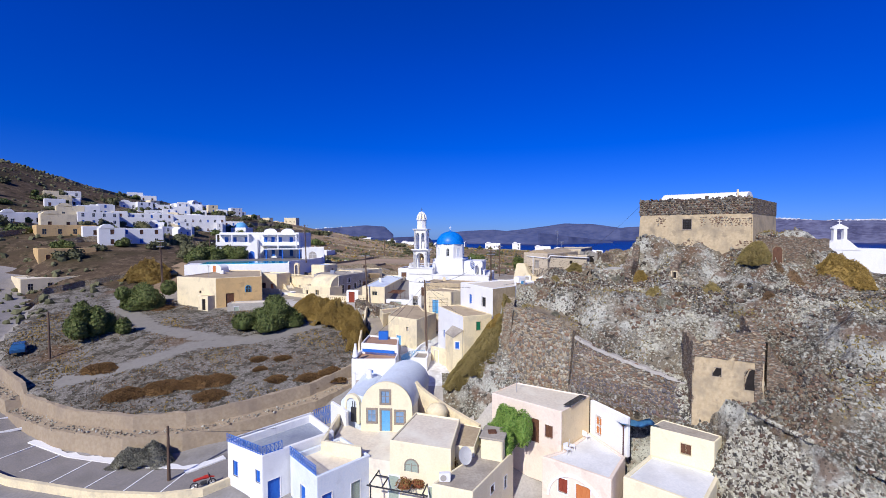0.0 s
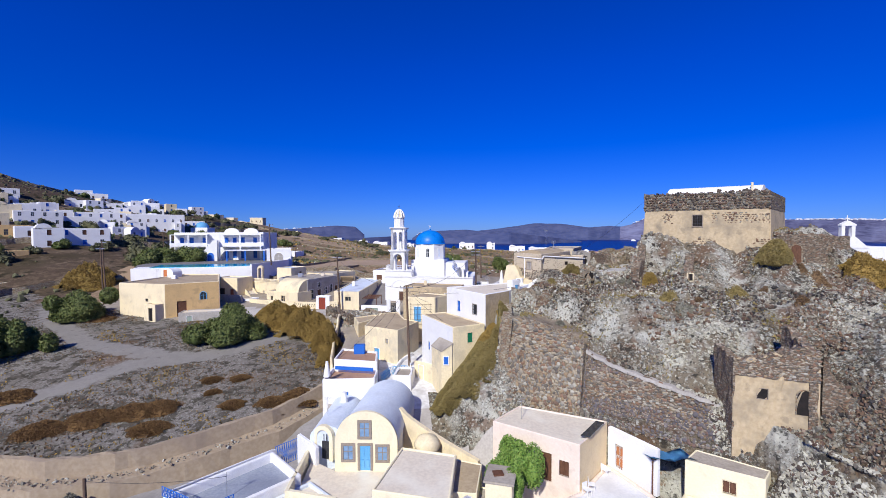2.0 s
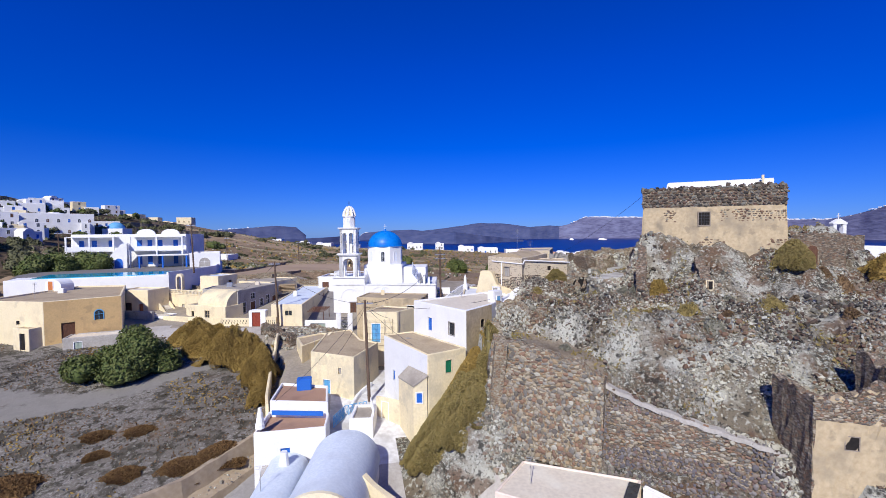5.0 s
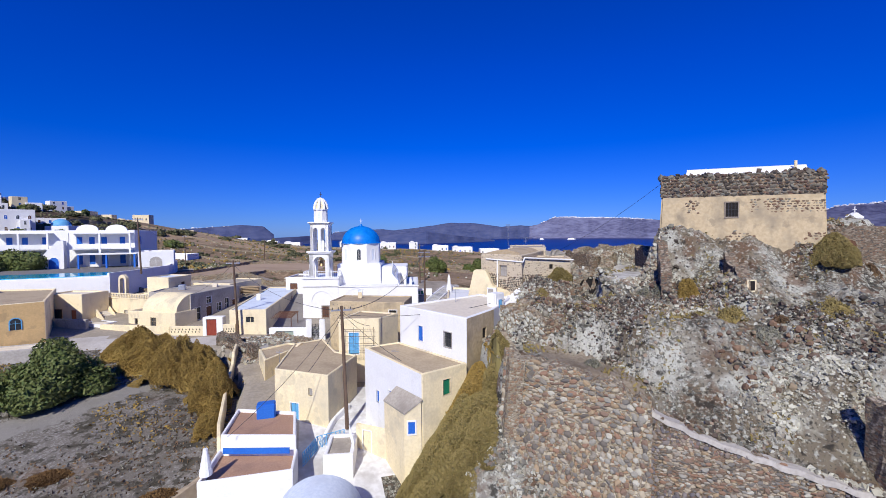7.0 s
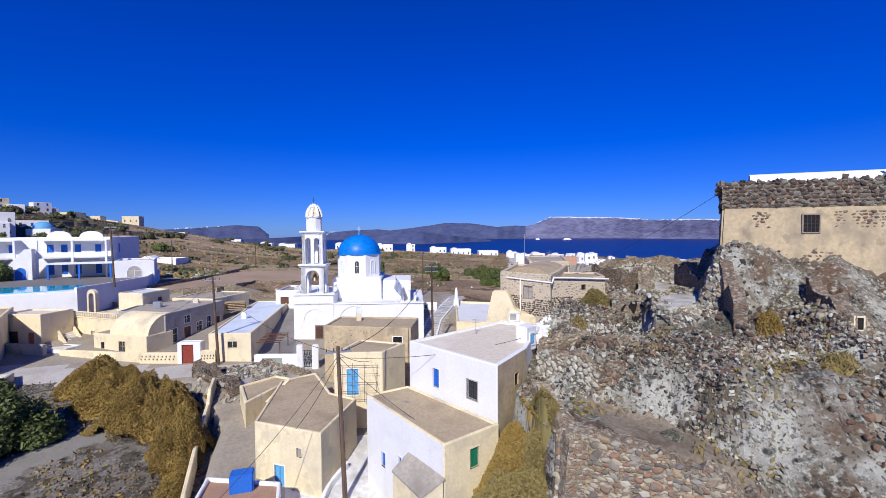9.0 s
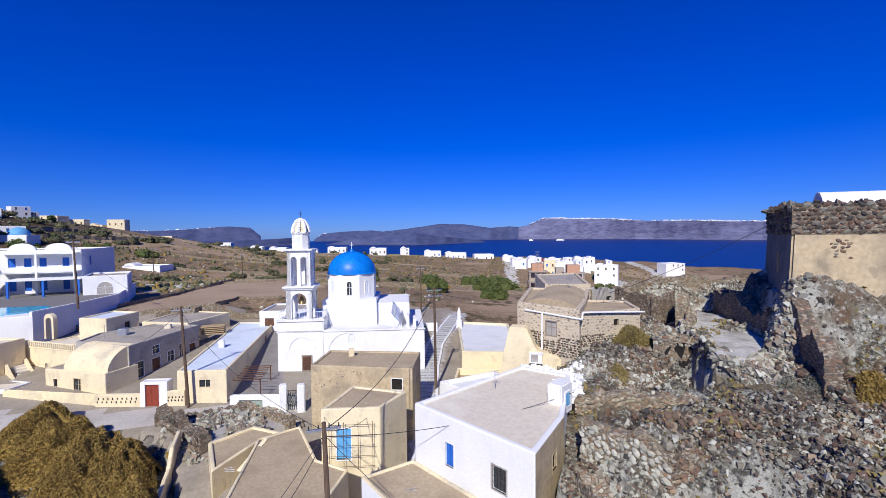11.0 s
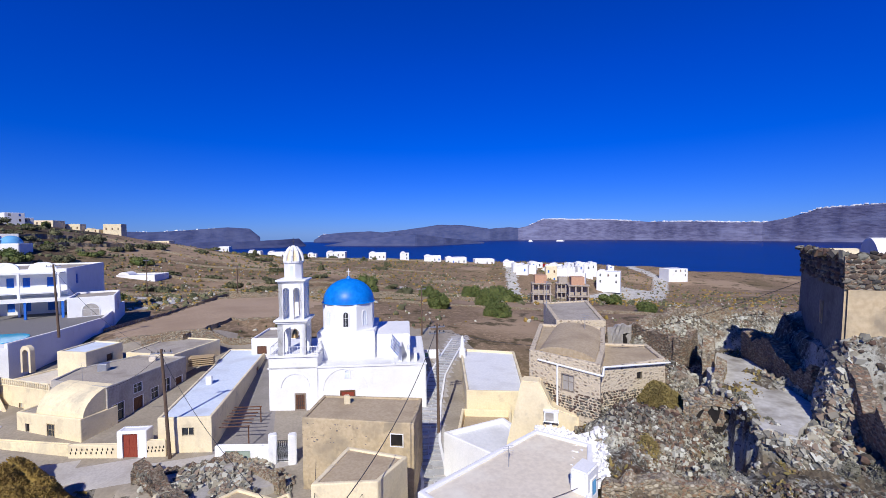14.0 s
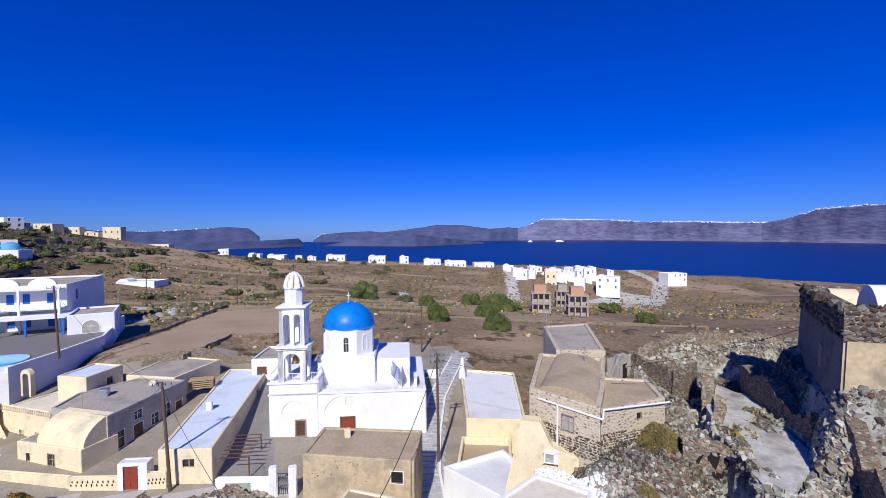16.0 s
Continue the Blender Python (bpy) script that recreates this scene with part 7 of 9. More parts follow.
# ---- houses round the gate, left of the church ----
house("gate_wall", "cream garden wall with pierced blocks beside the red gate", [(-20.3, 84.6), (-16.2, 83.3), (-16.2, 83.7), (-20.3, 85.0)], 5.0, 7.6, CREAM, CREAM, 0.1, 0.15, category="wall", bev=0.04)
house("gate_wall", "cream garden wall with pierced blocks beside the red gate", [(-14.2, 82.8), (-12.4, 82.4), (-12.4, 82.8), (-14.2, 83.2)], 5.0, 7.8, CREAM, CREAM, 0.1, 0.15, category="wall", bev=0.04)
gt = house("gatehouse", "white gate block with a red wooden door", rect((-16.3, 83.3), (-13.9, 82.7), 1.1), 5.4, 8.8, WHITE, ROOF_WHITE, 0.05, openings=((0, 1.1, 6.4, 1.25, 2.2, "door", WHITE, REDWOOD),), category="gate")
for p, q, n in (((-20.3, 84.6), (-16.4, 83.35), 9), ((-14.0, 82.75), (-12.4, 82.4), 5)):
    m = wall_frame(p, q)
    L = (Vector(q) - Vector(p)).length
    for row in range(2):
        for k in range(n):
            bm = bmesh.new()
            u = L * (k + 0.5 + 0.25 * (row % 2)) / (n + 0.3)
            shape(bm, m, [(u - 0.07, 7.0 + 0.3 * row), (u, 6.88 + 0.3 * row), (u + 0.07, 7.0 + 0.3 * row), (u, 7.16 + 0.3 * row)], 0.0, 0.012)
            part("pierced_hole", bm, DARK, gt)
house("long_house", "long white-roofed house with a pergola yard", [(-13.2, 83.2), (-8.7, 82.0), (-5.4, 105.0), (-10.6, 107.0)], 5.4, 9.5, CREAM, ROOF_BLUE, 0.12, openings=((0, 2.6, 8.0, 1.0, 0.7, "win", CREAM, GLASS), (1, 17.0, 6.8, 1.2, 2.2, "door", CREAM, REDWOOD)))
house("yard_wall", "white yard wall with a dark iron gate", [(-8.3, 80.6), (-2.2, 78.6), (-2.0, 79.0), (-8.1, 81.0)], 5.0, 7.4, WHITE, WHITE, 0.1, 0.15, category="wall", bev=0.05, openings=((0, 2.0, 6.1, 2.2, 1.0, "door", WHITE, GREYGREEN),))
for x, y in ((-3.5, 78.9), (-1.9, 78.4)):
    bm = bmesh.new()
    box(bm, (x - 0.35, y - 0.35, 5.5), (x + 0.35, y + 0.35, 8.6))
    bmesh.ops.bevel(bm, geom=bm.edges[:], offset=0.08, segments=2, affect="EDGES")
    tagged(part("gate_post", bm, WHITE), "white limewashed gate post", "post", "gate posts of the church yard")
ig = thing("iron_gate", "dark iron gate of the church yard", "gate", at=(-2.7, 78.6, 6.0))
lattice(ig, (-3.2, 78.8), (-2.2, 78.5), 6.2, 8.0, IRON, 0.16, "gate_leaf")
py = thing("timber_pergola", "weathered timber pergola and fence in a yard", "pergola", at=(-6.4, 84, 6.2))
for k in range(7):
    bm = bmesh.new()
    rod(bm, (-8.2 + k * 0.12, 82.4 + k * 0.75, 8.4), (-5.6 + k * 0.12, 81.8 + k * 0.75, 8.4), 0.05, 5)
    part("rafter", bm, BROWNWOOD, py)
for x, y in ((-5.7, 81.9), (-5.0, 86.3)):
    bm = bmesh.new()
    rod(bm, (x, y, 6.0), (x, y, 8.4), 0.06, 6)
    part("post", bm, BROWNWOOD, py)
pal = thing("timber_stack", "stack of timber pallets on a roof", "pallets", at=(-12.6, 100, 9.5))
for k in range(5):
    bm = bmesh.new()
    for j in range(5):
        box(bm, (-14.2, 99.4 + j * 0.3, 9.6 + k * 0.24), (-11.4, 99.55 + j * 0.3, 9.7 + k * 0.24))
    part("pallet", bm, surface("bare_timber", (0.36, 0.26, 0.15), (0.44, 0.33, 0.2), 10, 1, 0.9, 0.3), pal)

G1 = [(-27.0, 91.2), (-20.3, 87.0), (-18.3, 89.8), (-25.4, 94.0)]
g1 = house("cream_house", "cream house with a quarter-round roof and small windows", G1, 5.0, 8.9, CREAM, ROOF_GREY, 0.1, openings=((0, 1.4, 7.2, 0.5, 0.8, "win", CREAM, DARK), (0, 4.3, 6.9, 0.85, 1.3, "win", PLASTER_OLD, GLASS)))
bm = bmesh.new()
prof = [(0.25 + 3.0 * (1 - math.cos(math.pi / 2 * k / 8)), 8.9 + 2.3 * math.sin(math.pi / 2 * k / 8)) for k in range(9)]
a, b = Vector(G1[0]), Vector(G1[1])
u = (b - a).normalized()
n = Vector((-u.y, u.x))
f0 = [bm.verts.new((*(a + u * 2.2 + n * d), z)) for d, z in prof] + [bm.verts.new((*(a + u * 2.2 + n * 3.3), 8.0))]
f1 = [bm.verts.new((*(b - u * 0.02 + n * d), z)) for d, z in prof] + [bm.verts.new((*(b - u * 0.02 + n * 3.3), 8.0))]
bm.faces.new(f0[::-1]), bm.faces.new(f1)
for k in range(len(f0)):
    j = (k + 1) % len(f0)
    bm.faces.new((f0[k], f0[j], f1[j], f1[k]))
bmesh.ops.recalc_face_normals(bm, faces=bm.faces[:])
part("curved_roof", bm, CREAM_PATCHED, g1)
G2 = [(-25.2, 93.4), (-18.9, 89.0), (-14.2, 98.6), (-19.6, 101.6), (-24.6, 97.6)]
house("grey_house", "old house with grey rendered side and white window surrounds", G2, 5.4, 11.0, GREYWALL, ROOF_GREY, 0.15, openings=tuple((1, uu, zz, w, h, "win" if zz > 7 else "door", WHITE, lf) for uu, zz, w, h, lf in ((1.2, 7.4, 1.3, 1.7, GLASS), (3.6, 6.3, 1.2, 2.6, BROWNWOOD), (3.6, 9.4, 1.0, 0.9, GLASS), (5.8, 7.9, 1.0, 1.2, GLASS), (7.6, 7.6, 0.9, 1.9, GLASS), (9.4, 6.5, 1.1, 2.6, BROWNWOOD))))
house("cream_house", "cream terrace house with a balustrade and outside stair", [(-32.4, 98.4), (-25.2, 93.2), (-24.4, 97.8), (-28.6, 103.0)], 5.0, 9.9, CREAM, ROOF_PALE, 0.15, openings=((0, 4.4, 7.2, 0.7, 1.2, "win", CREAM, GREYWALL), (0, 6.8, 7.4, 0.6, 1.0, "win", CREAM, GREYWALL)))
bl = thing("balustrade", "cream balustrade along the roof terrace", "balustrade", at=(-28.8, 95.8, 10))
pa, pb = Vector((-32.3, 98.3)), Vector((-25.3, 93.3))
bm = bmesh.new()
for z in (10.08, 10.75):
    rod(bm, (*pa, z), (*pb, z), 0.09, 6)
part("rail", bm, CREAM, bl)
for k in range(27):
    bm = bmesh.new()
    p = pa.lerp(pb, k / 26)
    rod(bm, (*p, 10.05), (*p, 10.4), 0.05, 6, 0.1)
    rod(bm, (*p, 10.4), (*p, 10.75), 0.1, 6, 0.05)
    part("baluster", bm, CREAM, bl)
st = thing("outside_stair", "cream outside stair with pierced parapets", "stair", at=(-33, 95, 5))
for s in (0.0, 1.5):
    bm = bmesh.new()
    p, q = Vector((-35.0 + s * 0.7, 98.6 + s)), Vector((-29.6 + s * 0.7, 92.2 + s))
    m = wall_frame(p, q)
    L = (q - p).length
    shape(bm, m, [(0, 5), (L, 5), (L, 7.0), (L - 0.8, 7.0), (0.8, 10.6), (0, 10.6)], -0.12, 0.12)
    part("parapet", bm, CREAM, st)
for k in range(16):
    bm = bmesh.new()
    p = Vector((-34.6, 99.0)).lerp(Vector((-29.6, 93.0)), k / 15)
    prism(bm, rect(p, p + Vector((0.3, -0.36)), 1.3), 5, 9.8 - k * 0.21)
    part("tread", bm, ROOF_PALE, st)
house("cream_house", "cream roof room with a small window", [(-27.3, 99.6), (-23.9, 97.8), (-21.8, 102.2), (-25.4, 104.4)], 9.0, 12.6, CREAM, ROOF_BLUE, 0.15, openings=((1, 3.0, 11.0, 0.8, 0.8, "win", CREAM, BROWNWOOD),))
house("cream_house", "low cream house with flat grey roofs behind", [(-21.6, 102.4), (-15.6, 99.2), (-11.6, 106), (-18.4, 110.4)], 7.0, 11.2, CREAM, ROOF_GREY, 0.15, openings=((1, 3.2, 9.0, 0.8, 1.2, "win", CREAM, GLASS),))
bm = bmesh.new()
m = wall_frame((-32.6, 103.6), (-30.2, 102.2))
o, i = arch_pts(1.2, 9.8, 1.5, 3.2), arch_pts(1.2, 9.8, 0.9, 2.7)
for k in range(1, len(o)):
    shape(bm, m, [o[k], o[(k + 1) % len(o)], i[(k + 1) % len(o)], i[k]], -0.25, 0.25)
tagged(part("bell_arch", bm, CREAM), "free-standing cream arch on the roof", "arch")
house("yard_house", "ochre yard block with an arched red door", rect((-33.0, 91.8), (-29.8, 90.0), 2.5), 4.5, 7.4, WHITE, ROOF_PALE, 0.1, openings=((0, 1.6, 5.0, 1.1, 2.1, "archdoor", WHITE, REDWOOD),))
house("yard_wall", "long low white yard wall in front of the houses", [(-41.5, 90.6), (-27.6, 86.6), (-20.4, 84.6), (-20.4, 85.0), (-27.6, 87.0), (-41.5, 91.0)], 3.5, 6.3, CREAM, CREAM, 0.1, 0.14, category="wall", bev=0.04)

house("cream_house", "cream store with a brown double door beside the outside stair", [(-38.4, 95.6), (-33.2, 93.6), (-31.4, 97.2), (-36.6, 99.2)], 5.0, 11.0, CREAM, ROOF_PALE, 0.2, openings=((0, 1.5, 6.2, 2.2, 2.9, "door", OCHRE, BROWNWOOD), (0, 4.3, 7.0, 0.8, 2.0, "door", CREAM, ORANGE)))
house("lane_wall", "grey-white lane wall below the outside stair", [(-37.6, 92.6), (-31.2, 89.6), (-31.0, 90.0), (-37.4, 93.0)], 4.0, 8.2, GREYWALL, GREYWALL, 0.1, 0.14, category="wall", bev=0.04)
house("lane_wall", "grey-white lane wall running up to the red gate", [(-29.6, 89.4), (-25.6, 87.4), (-20.4, 84.9), (-20.3, 85.3), (-25.4, 87.8), (-29.4, 89.8)], 4.0, 7.5, CREAM_PATCHED, CREAM_PATCHED, 0.1, 0.14, category="wall", bev=0.04)

# ochre house and its yard
OC = [(-49.2, 84.2), (-40.1, 80.6), (-33.0, 84.6), (-38.5, 99.0), (-46.0, 100.0)]
# side 1: ochre instead of cream, so its dimmer light is in the colour
house("ochre_house", "large ochre house with a tan roof and brown door", OC, 3.0, 11.4, CREAM, ROOF_TAN, 0.2, openings=((1, 2.4, 6.0, 1.4, 2.6, "door", OCHRE, BROWNWOOD), (1, 5.6, 8.6, 0.9, 1.3, "archwin", SKYBLUE, GLASS), (0, 6.0, 8.6, 0.5, 0.5, "win", CREAM, DARK)), sides={1: OCHRE})
house("ochre_porch", "small ochre porch with a dark doorway", rect((-43.4, 80.6), (-41.0, 79.4), 2.0), 3.0, 8.3, CREAM, ROOF_TAN, 0.12, openings=((0, 1.6, 5.7, 0.9, 2.1, "door", CREAM, DARK),))
oc = thing("roof_hatch", "white domed roof hatch with an orange door", "hatch", at=(-46.5, 95, 11.4))
bm = bmesh.new()
vault(bm, (-48.2, 95.6), (-45.4, 94.4), 2.0, 12.2, 1.0, 10)
prism(bm, rect((-48.2, 95.6), (-45.4, 94.4), 2.0), 11.0, 12.2)
part("wall", bm, WHITE, oc)
opening(oc, (-48.2, 95.6), (-45.4, 94.4), 1.1, 11.5, 0.9, 1.4, "door", WHITE, ORANGE)
house("yard_store", "low grey store with a flat roof and blue crates", rect((-37.5, 79.4), (-30.2, 80.6), 3.0), 3.0, 6.9, GREYWALL, ROOF_PALE, 0.1, openings=((0, 1.6, 5.2, 0.8, 1.2, "win", WHITE, GREYGREEN),))
for x, y in ((-30.2, 88.2), (-28.6, 88.0), (-29.4, 87.2)):
    bm = bmesh.new()
    box(bm, (x, y, 4.9), (x + 1.1, y + 0.8, 6.2))
    bmesh.ops.bevel(bm, geom=bm.edges[:], offset=0.06, segments=2, affect="EDGES")
    tagged(part("blue_tank", bm, SKYBLUE), "light blue plastic tank in the yard", "tank", "blue tanks in the yard")

# ---- white villa and pool terrace ----
ter = thing("pool_terrace", "raised white-walled terrace with a pool", "terrace", at=(-50, 118, 9))
TP = [(-56, 99.5), (-44, 101.5), (-33.5, 103.2), (-31.5, 110), (-29.6, 119), (-33, 138), (-66, 132), (-62, 112)]
bm = bmesh.new()
prism(bm, inset(TP, 0.25), 4.0, 12.7)
part("deck", bm, PAVING, ter)
bm = bmesh.new()
prism(bm, inset(TP[:3] + [(-33.0, 107), (-58, 106)], -0.05), 4.0, 12.72)
part("retaining_wall", bm, WHITE, ter)
for a, b in zip(TP[:5], TP[1:6]):
    bm = bmesh.new()
    prism(bm, rect(a, b, 0.35), 4.0, 12.82 if a[0] < -40 else 13.3)
    bmesh.ops.recalc_face_normals(bm, faces=bm.faces[:])
    part("parapet", bm, WHITE, ter)
bm = bmesh.new()
pool = [(-54, 102.2), (-40, 104.2)] + [(-37.5 + 3.0 * math.cos(a), 109 + 3.6 * math.sin(a)) for a in np.linspace(-1.2, 1.4, 8)] + [(-40, 112.6), (-56, 111.0)]
prism(bm, pool, 12.7, 12.80)
part("pool_water", bm, POOL, ter, "bright turquoise pool water")
V0, V1 = Vector((-62, 129.5)), Vector((-39.2, 131.4))
vh = house("villa", "white two-storey villa with gables, verandas and blue shutters", rect(V0, V1, 20), 11.5, 20.0, WHITE, ROOF_GREY, 0.3, bev=0.12, openings=tuple((0, uu, zz, 1.0, 1.9, "win", WHITE, BLUE) for zz in (13.2, 17.0) for uu in (2, 4.4, 7.6, 13.2, 15.3, 17.4, 20.6)) + ((1, 4.5, 17.2, 1.1, 1.8, "win", WHITE, BLUE), (1, 3.6, 13.2, 1.0, 1.8, "win", WHITE, BLUE), (1, 9.5, 13.4, 1.0, 1.6, "win", WHITE, BLUE)))
m = wall_frame(V0, V1)
for uu in (14.6, 19.6):
    bm = bmesh.new()
    shape(bm, m, [(uu - 2.0, 20.0), (uu + 2.0, 20.0)] + [(uu + 1.9 * math.cos(math.pi * k / 12), 20.3 + 1.2 * math.sin(math.pi * k / 12)) for k in range(13)], -0.4, 0.05)
    part("gable", bm, WHITE, vh)
    opening(vh, V0, V1, uu, 20.4, 0.5, 0.7, "win", WHITE, GLASS)
for z, u0, u1, d in ((16.4, 0.0, 9.2, 2.8), (19.6, 0.2, 9.0, 2.6), (16.4, 12.0, 22.8, 2.8), (19.6, 12.2, 22.6, 2.2), (15.4, 14.5, 24.5, 6.5)):
    bm = bmesh.new()
    box(bm, (u0, 0, z), (u1, d, z + 0.18), m)
    part("veranda_roof", bm, WHITE, vh)
for u0, u1 in ((0.0, 9.2), (12.0, 22.8)):
    bm = bmesh.new()
    box(bm, (u0, 2.6, 16.5), (u1, 2.8, 17.5), m)
    part("balcony_wall", bm, WHITE, vh)
for uu, d in ((0.2, 2.7), (4.5, 2.7), (9.0, 2.7), (12.2, 2.7), (17.4, 2.7), (22.6, 2.7), (15.0, 6.3), (19.5, 6.3), (24.2, 6.3)):
    bm = bmesh.new()
    box(bm, (uu - 0.15, d - 0.15, 12.6), (uu + 0.15, d + 0.15, 15.5 if d > 5 else 19.7), m)
    part("veranda_post", bm, WHITE if d < 5 else BLUE, vh)
bm = bmesh.new()
shape(bm, m, [(6.4, 12.6), (12.0, 12.6), (12.0, 18.2), (11.0, 18.2)], 2.9, 4.2)
part("outside_stair", bm, WHITE, vh)
opening(vh, m @ Vector((6.4, 4.2, 0)), m @ Vector((12, 4.2, 0)), 4.0, 12.7, 1.6, 2.2, "archdoor", WHITE, BLUE)
house("villa_wing", "white arched wing beside the villa", rect((-36.4, 124.2), (-30.4, 125.6), 9), 11.0, 15.6, WHITE, ROOF_GREY, 0.3, openings=((0, 3.0, 12.8, 2.2, 2.0, "archwin", WHITE, GREYWALL), (1, 4.0, 13.0, 1.6, 2.0, "archwin", WHITE, GREYWALL)))

# ---- stone house with white pipes on the hill ----
sbh = house("stone_house", "stone house with cream joints, a low vault and white drain pipes", [(15.2, 68.0), (17.7, 63.0), (20.8, 66.4), (25.8, 72.6), (21.0, 76.2)], 11.0, 16.7, MASONRY_CREAM, ROOF_TAN, 0.2, 0.4, openings=((0, 3.2, 14.6, 0.9, 1.1, "win", STONETRIM, GREYWALL),), bev=0.08)
face_stones(sbh, (15.2, 68.0), (17.7, 63.0), 13.2, 16.6, 0.24, STONE_DARK, 170, 91, limit=lambda u: 14.3 if 2.5 < u < 3.9 else 16.6)
sw = house("stone_house", "lower stone wing with a cream roof and small window", [(18.0, 63.5), (24.1, 63.9), (26.0, 67.6), (21.6, 70.2)], 11.0, 16.3, MASONRY_CREAM, ROOF_TAN, 0.15, 0.35, openings=((0, 3.6, 15.3, 0.5, 0.5, "win", MASONRY_CREAM, DARK),), bev=0.06)
face_stones(sw, (18.0, 63.5), (24.1, 63.9), 13.4, 16.2, 0.24, STONE_DARK, 170, 92, limit=lambda u: 15.0 if 3.1 < u < 4.1 else 16.2)
bm = bmesh.new()
vault(bm, (15.9, 67.9), (18.2, 63.9), 8.5, 16.6, 0.75, 30, (6.2, 7.2))
part("low_vault", bm, ROOF_TAN, sbh, "low tan cement vault")
pp = thing("drain_pipes", "white plastic drain pipes along the stone house", "pipe", at=(17, 63.5, 16))
for a, b in (((15.5, 67.2, 16.35), (17.75, 62.8, 16.2)), ((17.75, 62.8, 16.2), (18.2, 63.3, 16.6)), ((18.2, 63.3, 16.6), (24.3, 63.7, 16.2)), ((16.2, 65.75, 16.3), (16.2, 65.75, 13.4))):
    bm = bmesh.new()
    rod(bm, a, b, 0.07, 8)
    part("pipe", bm, WHITEIRON, pp)
house("stone_house", "stone-walled house with a grey slab roof behind", [(22.4, 75.4), (26.7, 73.6), (33.1, 85.0), (27.1, 85.4)], 5.0, 17.1, MASONRY_CREAM, ROOF_GREY, 0.15, 0.4, bev=0.05)
bm = bmesh.new()
shape(bm, wall_frame((12.4, 67.4), (17.0, 64.2)), [(0, 8), (5.6, 8), (5.5, 13.0), (3.7, 13.5), (2.9, 15.2), (1.6, 15.2)], -1.2, 0.0)
bmesh.ops.bevel(bm, geom=bm.edges[:], offset=0.08, segments=2, affect="EDGES")
bt = tagged(part("buttress_wall", bm, CREAM), "smooth pale plaster buttress wall under the stone house", "wall", kind="structure")
ac = thing("air_conditioner", "white air-conditioner box on the wall", "air conditioner", at=(15.7, 65, 13))
bm = bmesh.new()
m = wall_frame((12.4, 67.4), (17.0, 64.2))
box(bm, (3.2, 0.003, 12.6), (4.15, 0.4, 13.35), m)
bmesh.ops.bevel(bm, geom=bm.edges[:], offset=0.04, segments=2, affect="EDGES")
part("case", bm, WHITEIRON, ac)
bm = bmesh.new()
box(bm, (3.3, 0.4, 12.7), (3.85, 0.42, 13.25), m)
part("grille", bm, GREYWALL, ac)
for x, y, z, h in ((24.5, 80.5, 17.2, 3.2), (22.4, 71, 17.0, 1.6)):
    an = thing("antenna", "thin metal roof aerial", "aerial", "roof aerials", at=(x, y, z))
    bm = bmesh.new()
    rod(bm, (x, y, z), (x, y, z + h), 0.03, 5)
    part("mast", bm, METAL, an)
    bm = bmesh.new()
    for k in range(4):
        rod(bm, (x - 0.35, y, z + h - 0.15 * k), (x + 0.35, y, z + h - 0.15 * k), 0.015, 4)
    part("element", bm, METAL, an)
RUINP = [(-14.0, 79.6), (-9.4, 73.2), (-2.4, 74.6), (-6.5, 80.2)]
rw = ruin_wall("ruin_wall", "collapsed rubble house front above the lane", RUINP[0], RUINP[1], 3.2, [7.6, 7.2, 7.9, 6.6, 7.3, 6.9], 0.9, MASONRY_DARK, 51)
stone_face(rw, RUINP[0], RUINP[1], 6.3, [7.5, 7.1, 7.8, 6.5, 7.2, 6.8], 0.0, 0.27, STONE_DARK, (0, 7.5, 6.4), 151, 60)
L_ = (Vector(RUINP[1]) - Vector(RUINP[0])).length
opening(rw, RUINP[0], RUINP[1], L_ * 0.22, 4.9, 1.3, 1.5, "archwin", MASONRY_DARK, DARK, 0.15, 0.08)
opening(rw, RUINP[0], RUINP[1], L_ * 0.72, 4.7, 1.3, 1.4, "archwin", MASONRY_DARK, DARK, 0.15, 0.08)
ruin_wall("ruin_wall", "low rubble wall of a fallen house", RUINP[3], RUINP[0], 3.6, [6.9, 6.6, 7.1], 0.7, MASONRY_DARK, 52)
ruin_wall("ruin_wall", "low rubble wall beside the church yard", RUINP[2], RUINP[3], 3.6, [6.9, 7.0, 6.7, 6.9], 0.6, MASONRY, 53)
bm = bmesh.new()
prism(bm, inset(RUINP, 0.3), 3.0, 6.4)
bmesh.ops.recalc_face_normals(bm, faces=bm.faces[:])
tagged(part("ruin_floor", bm, GREYWALL), "cracked grey floor of the fallen house", "floor", kind="structure")
c = scatter(2600, (-13, 71, -2, 80), lambda x, y: (dist_poly(x, y, RUINP) > -1.2) & (wave(x, y, 0.9, 3) + rng.uniform(-0.6, 0.6, x.shape) > -0.1))
c[:, 2] = np.where(dist_poly(c[:, 0], c[:, 1], RUINP) > 0, 6.4, c[:, 2])
sz = 0.06 + 0.25 * rng.random(len(c)) ** 3
tagged(bulk("rubble", chip_verts(c + (0, 0, 0.1), sz), CHIP_F, STONE_BITS), "fallen grey stones of a collapsed house", "stones", kind="stuff")
c = scatter(700, (12.5, 57.5, 17.5, 65), lambda x, y: (np.abs((x - 15.4) * 0.79 + (y - 60.8) * -0.61) < 7) & (dist_line(x, y, [(12.4, 57.0), (15.6, 61.2), (14.2, 63.6)]) < 0.9))
c[:, 2] = np.clip(c[:, 2], 12.5, 14.2)
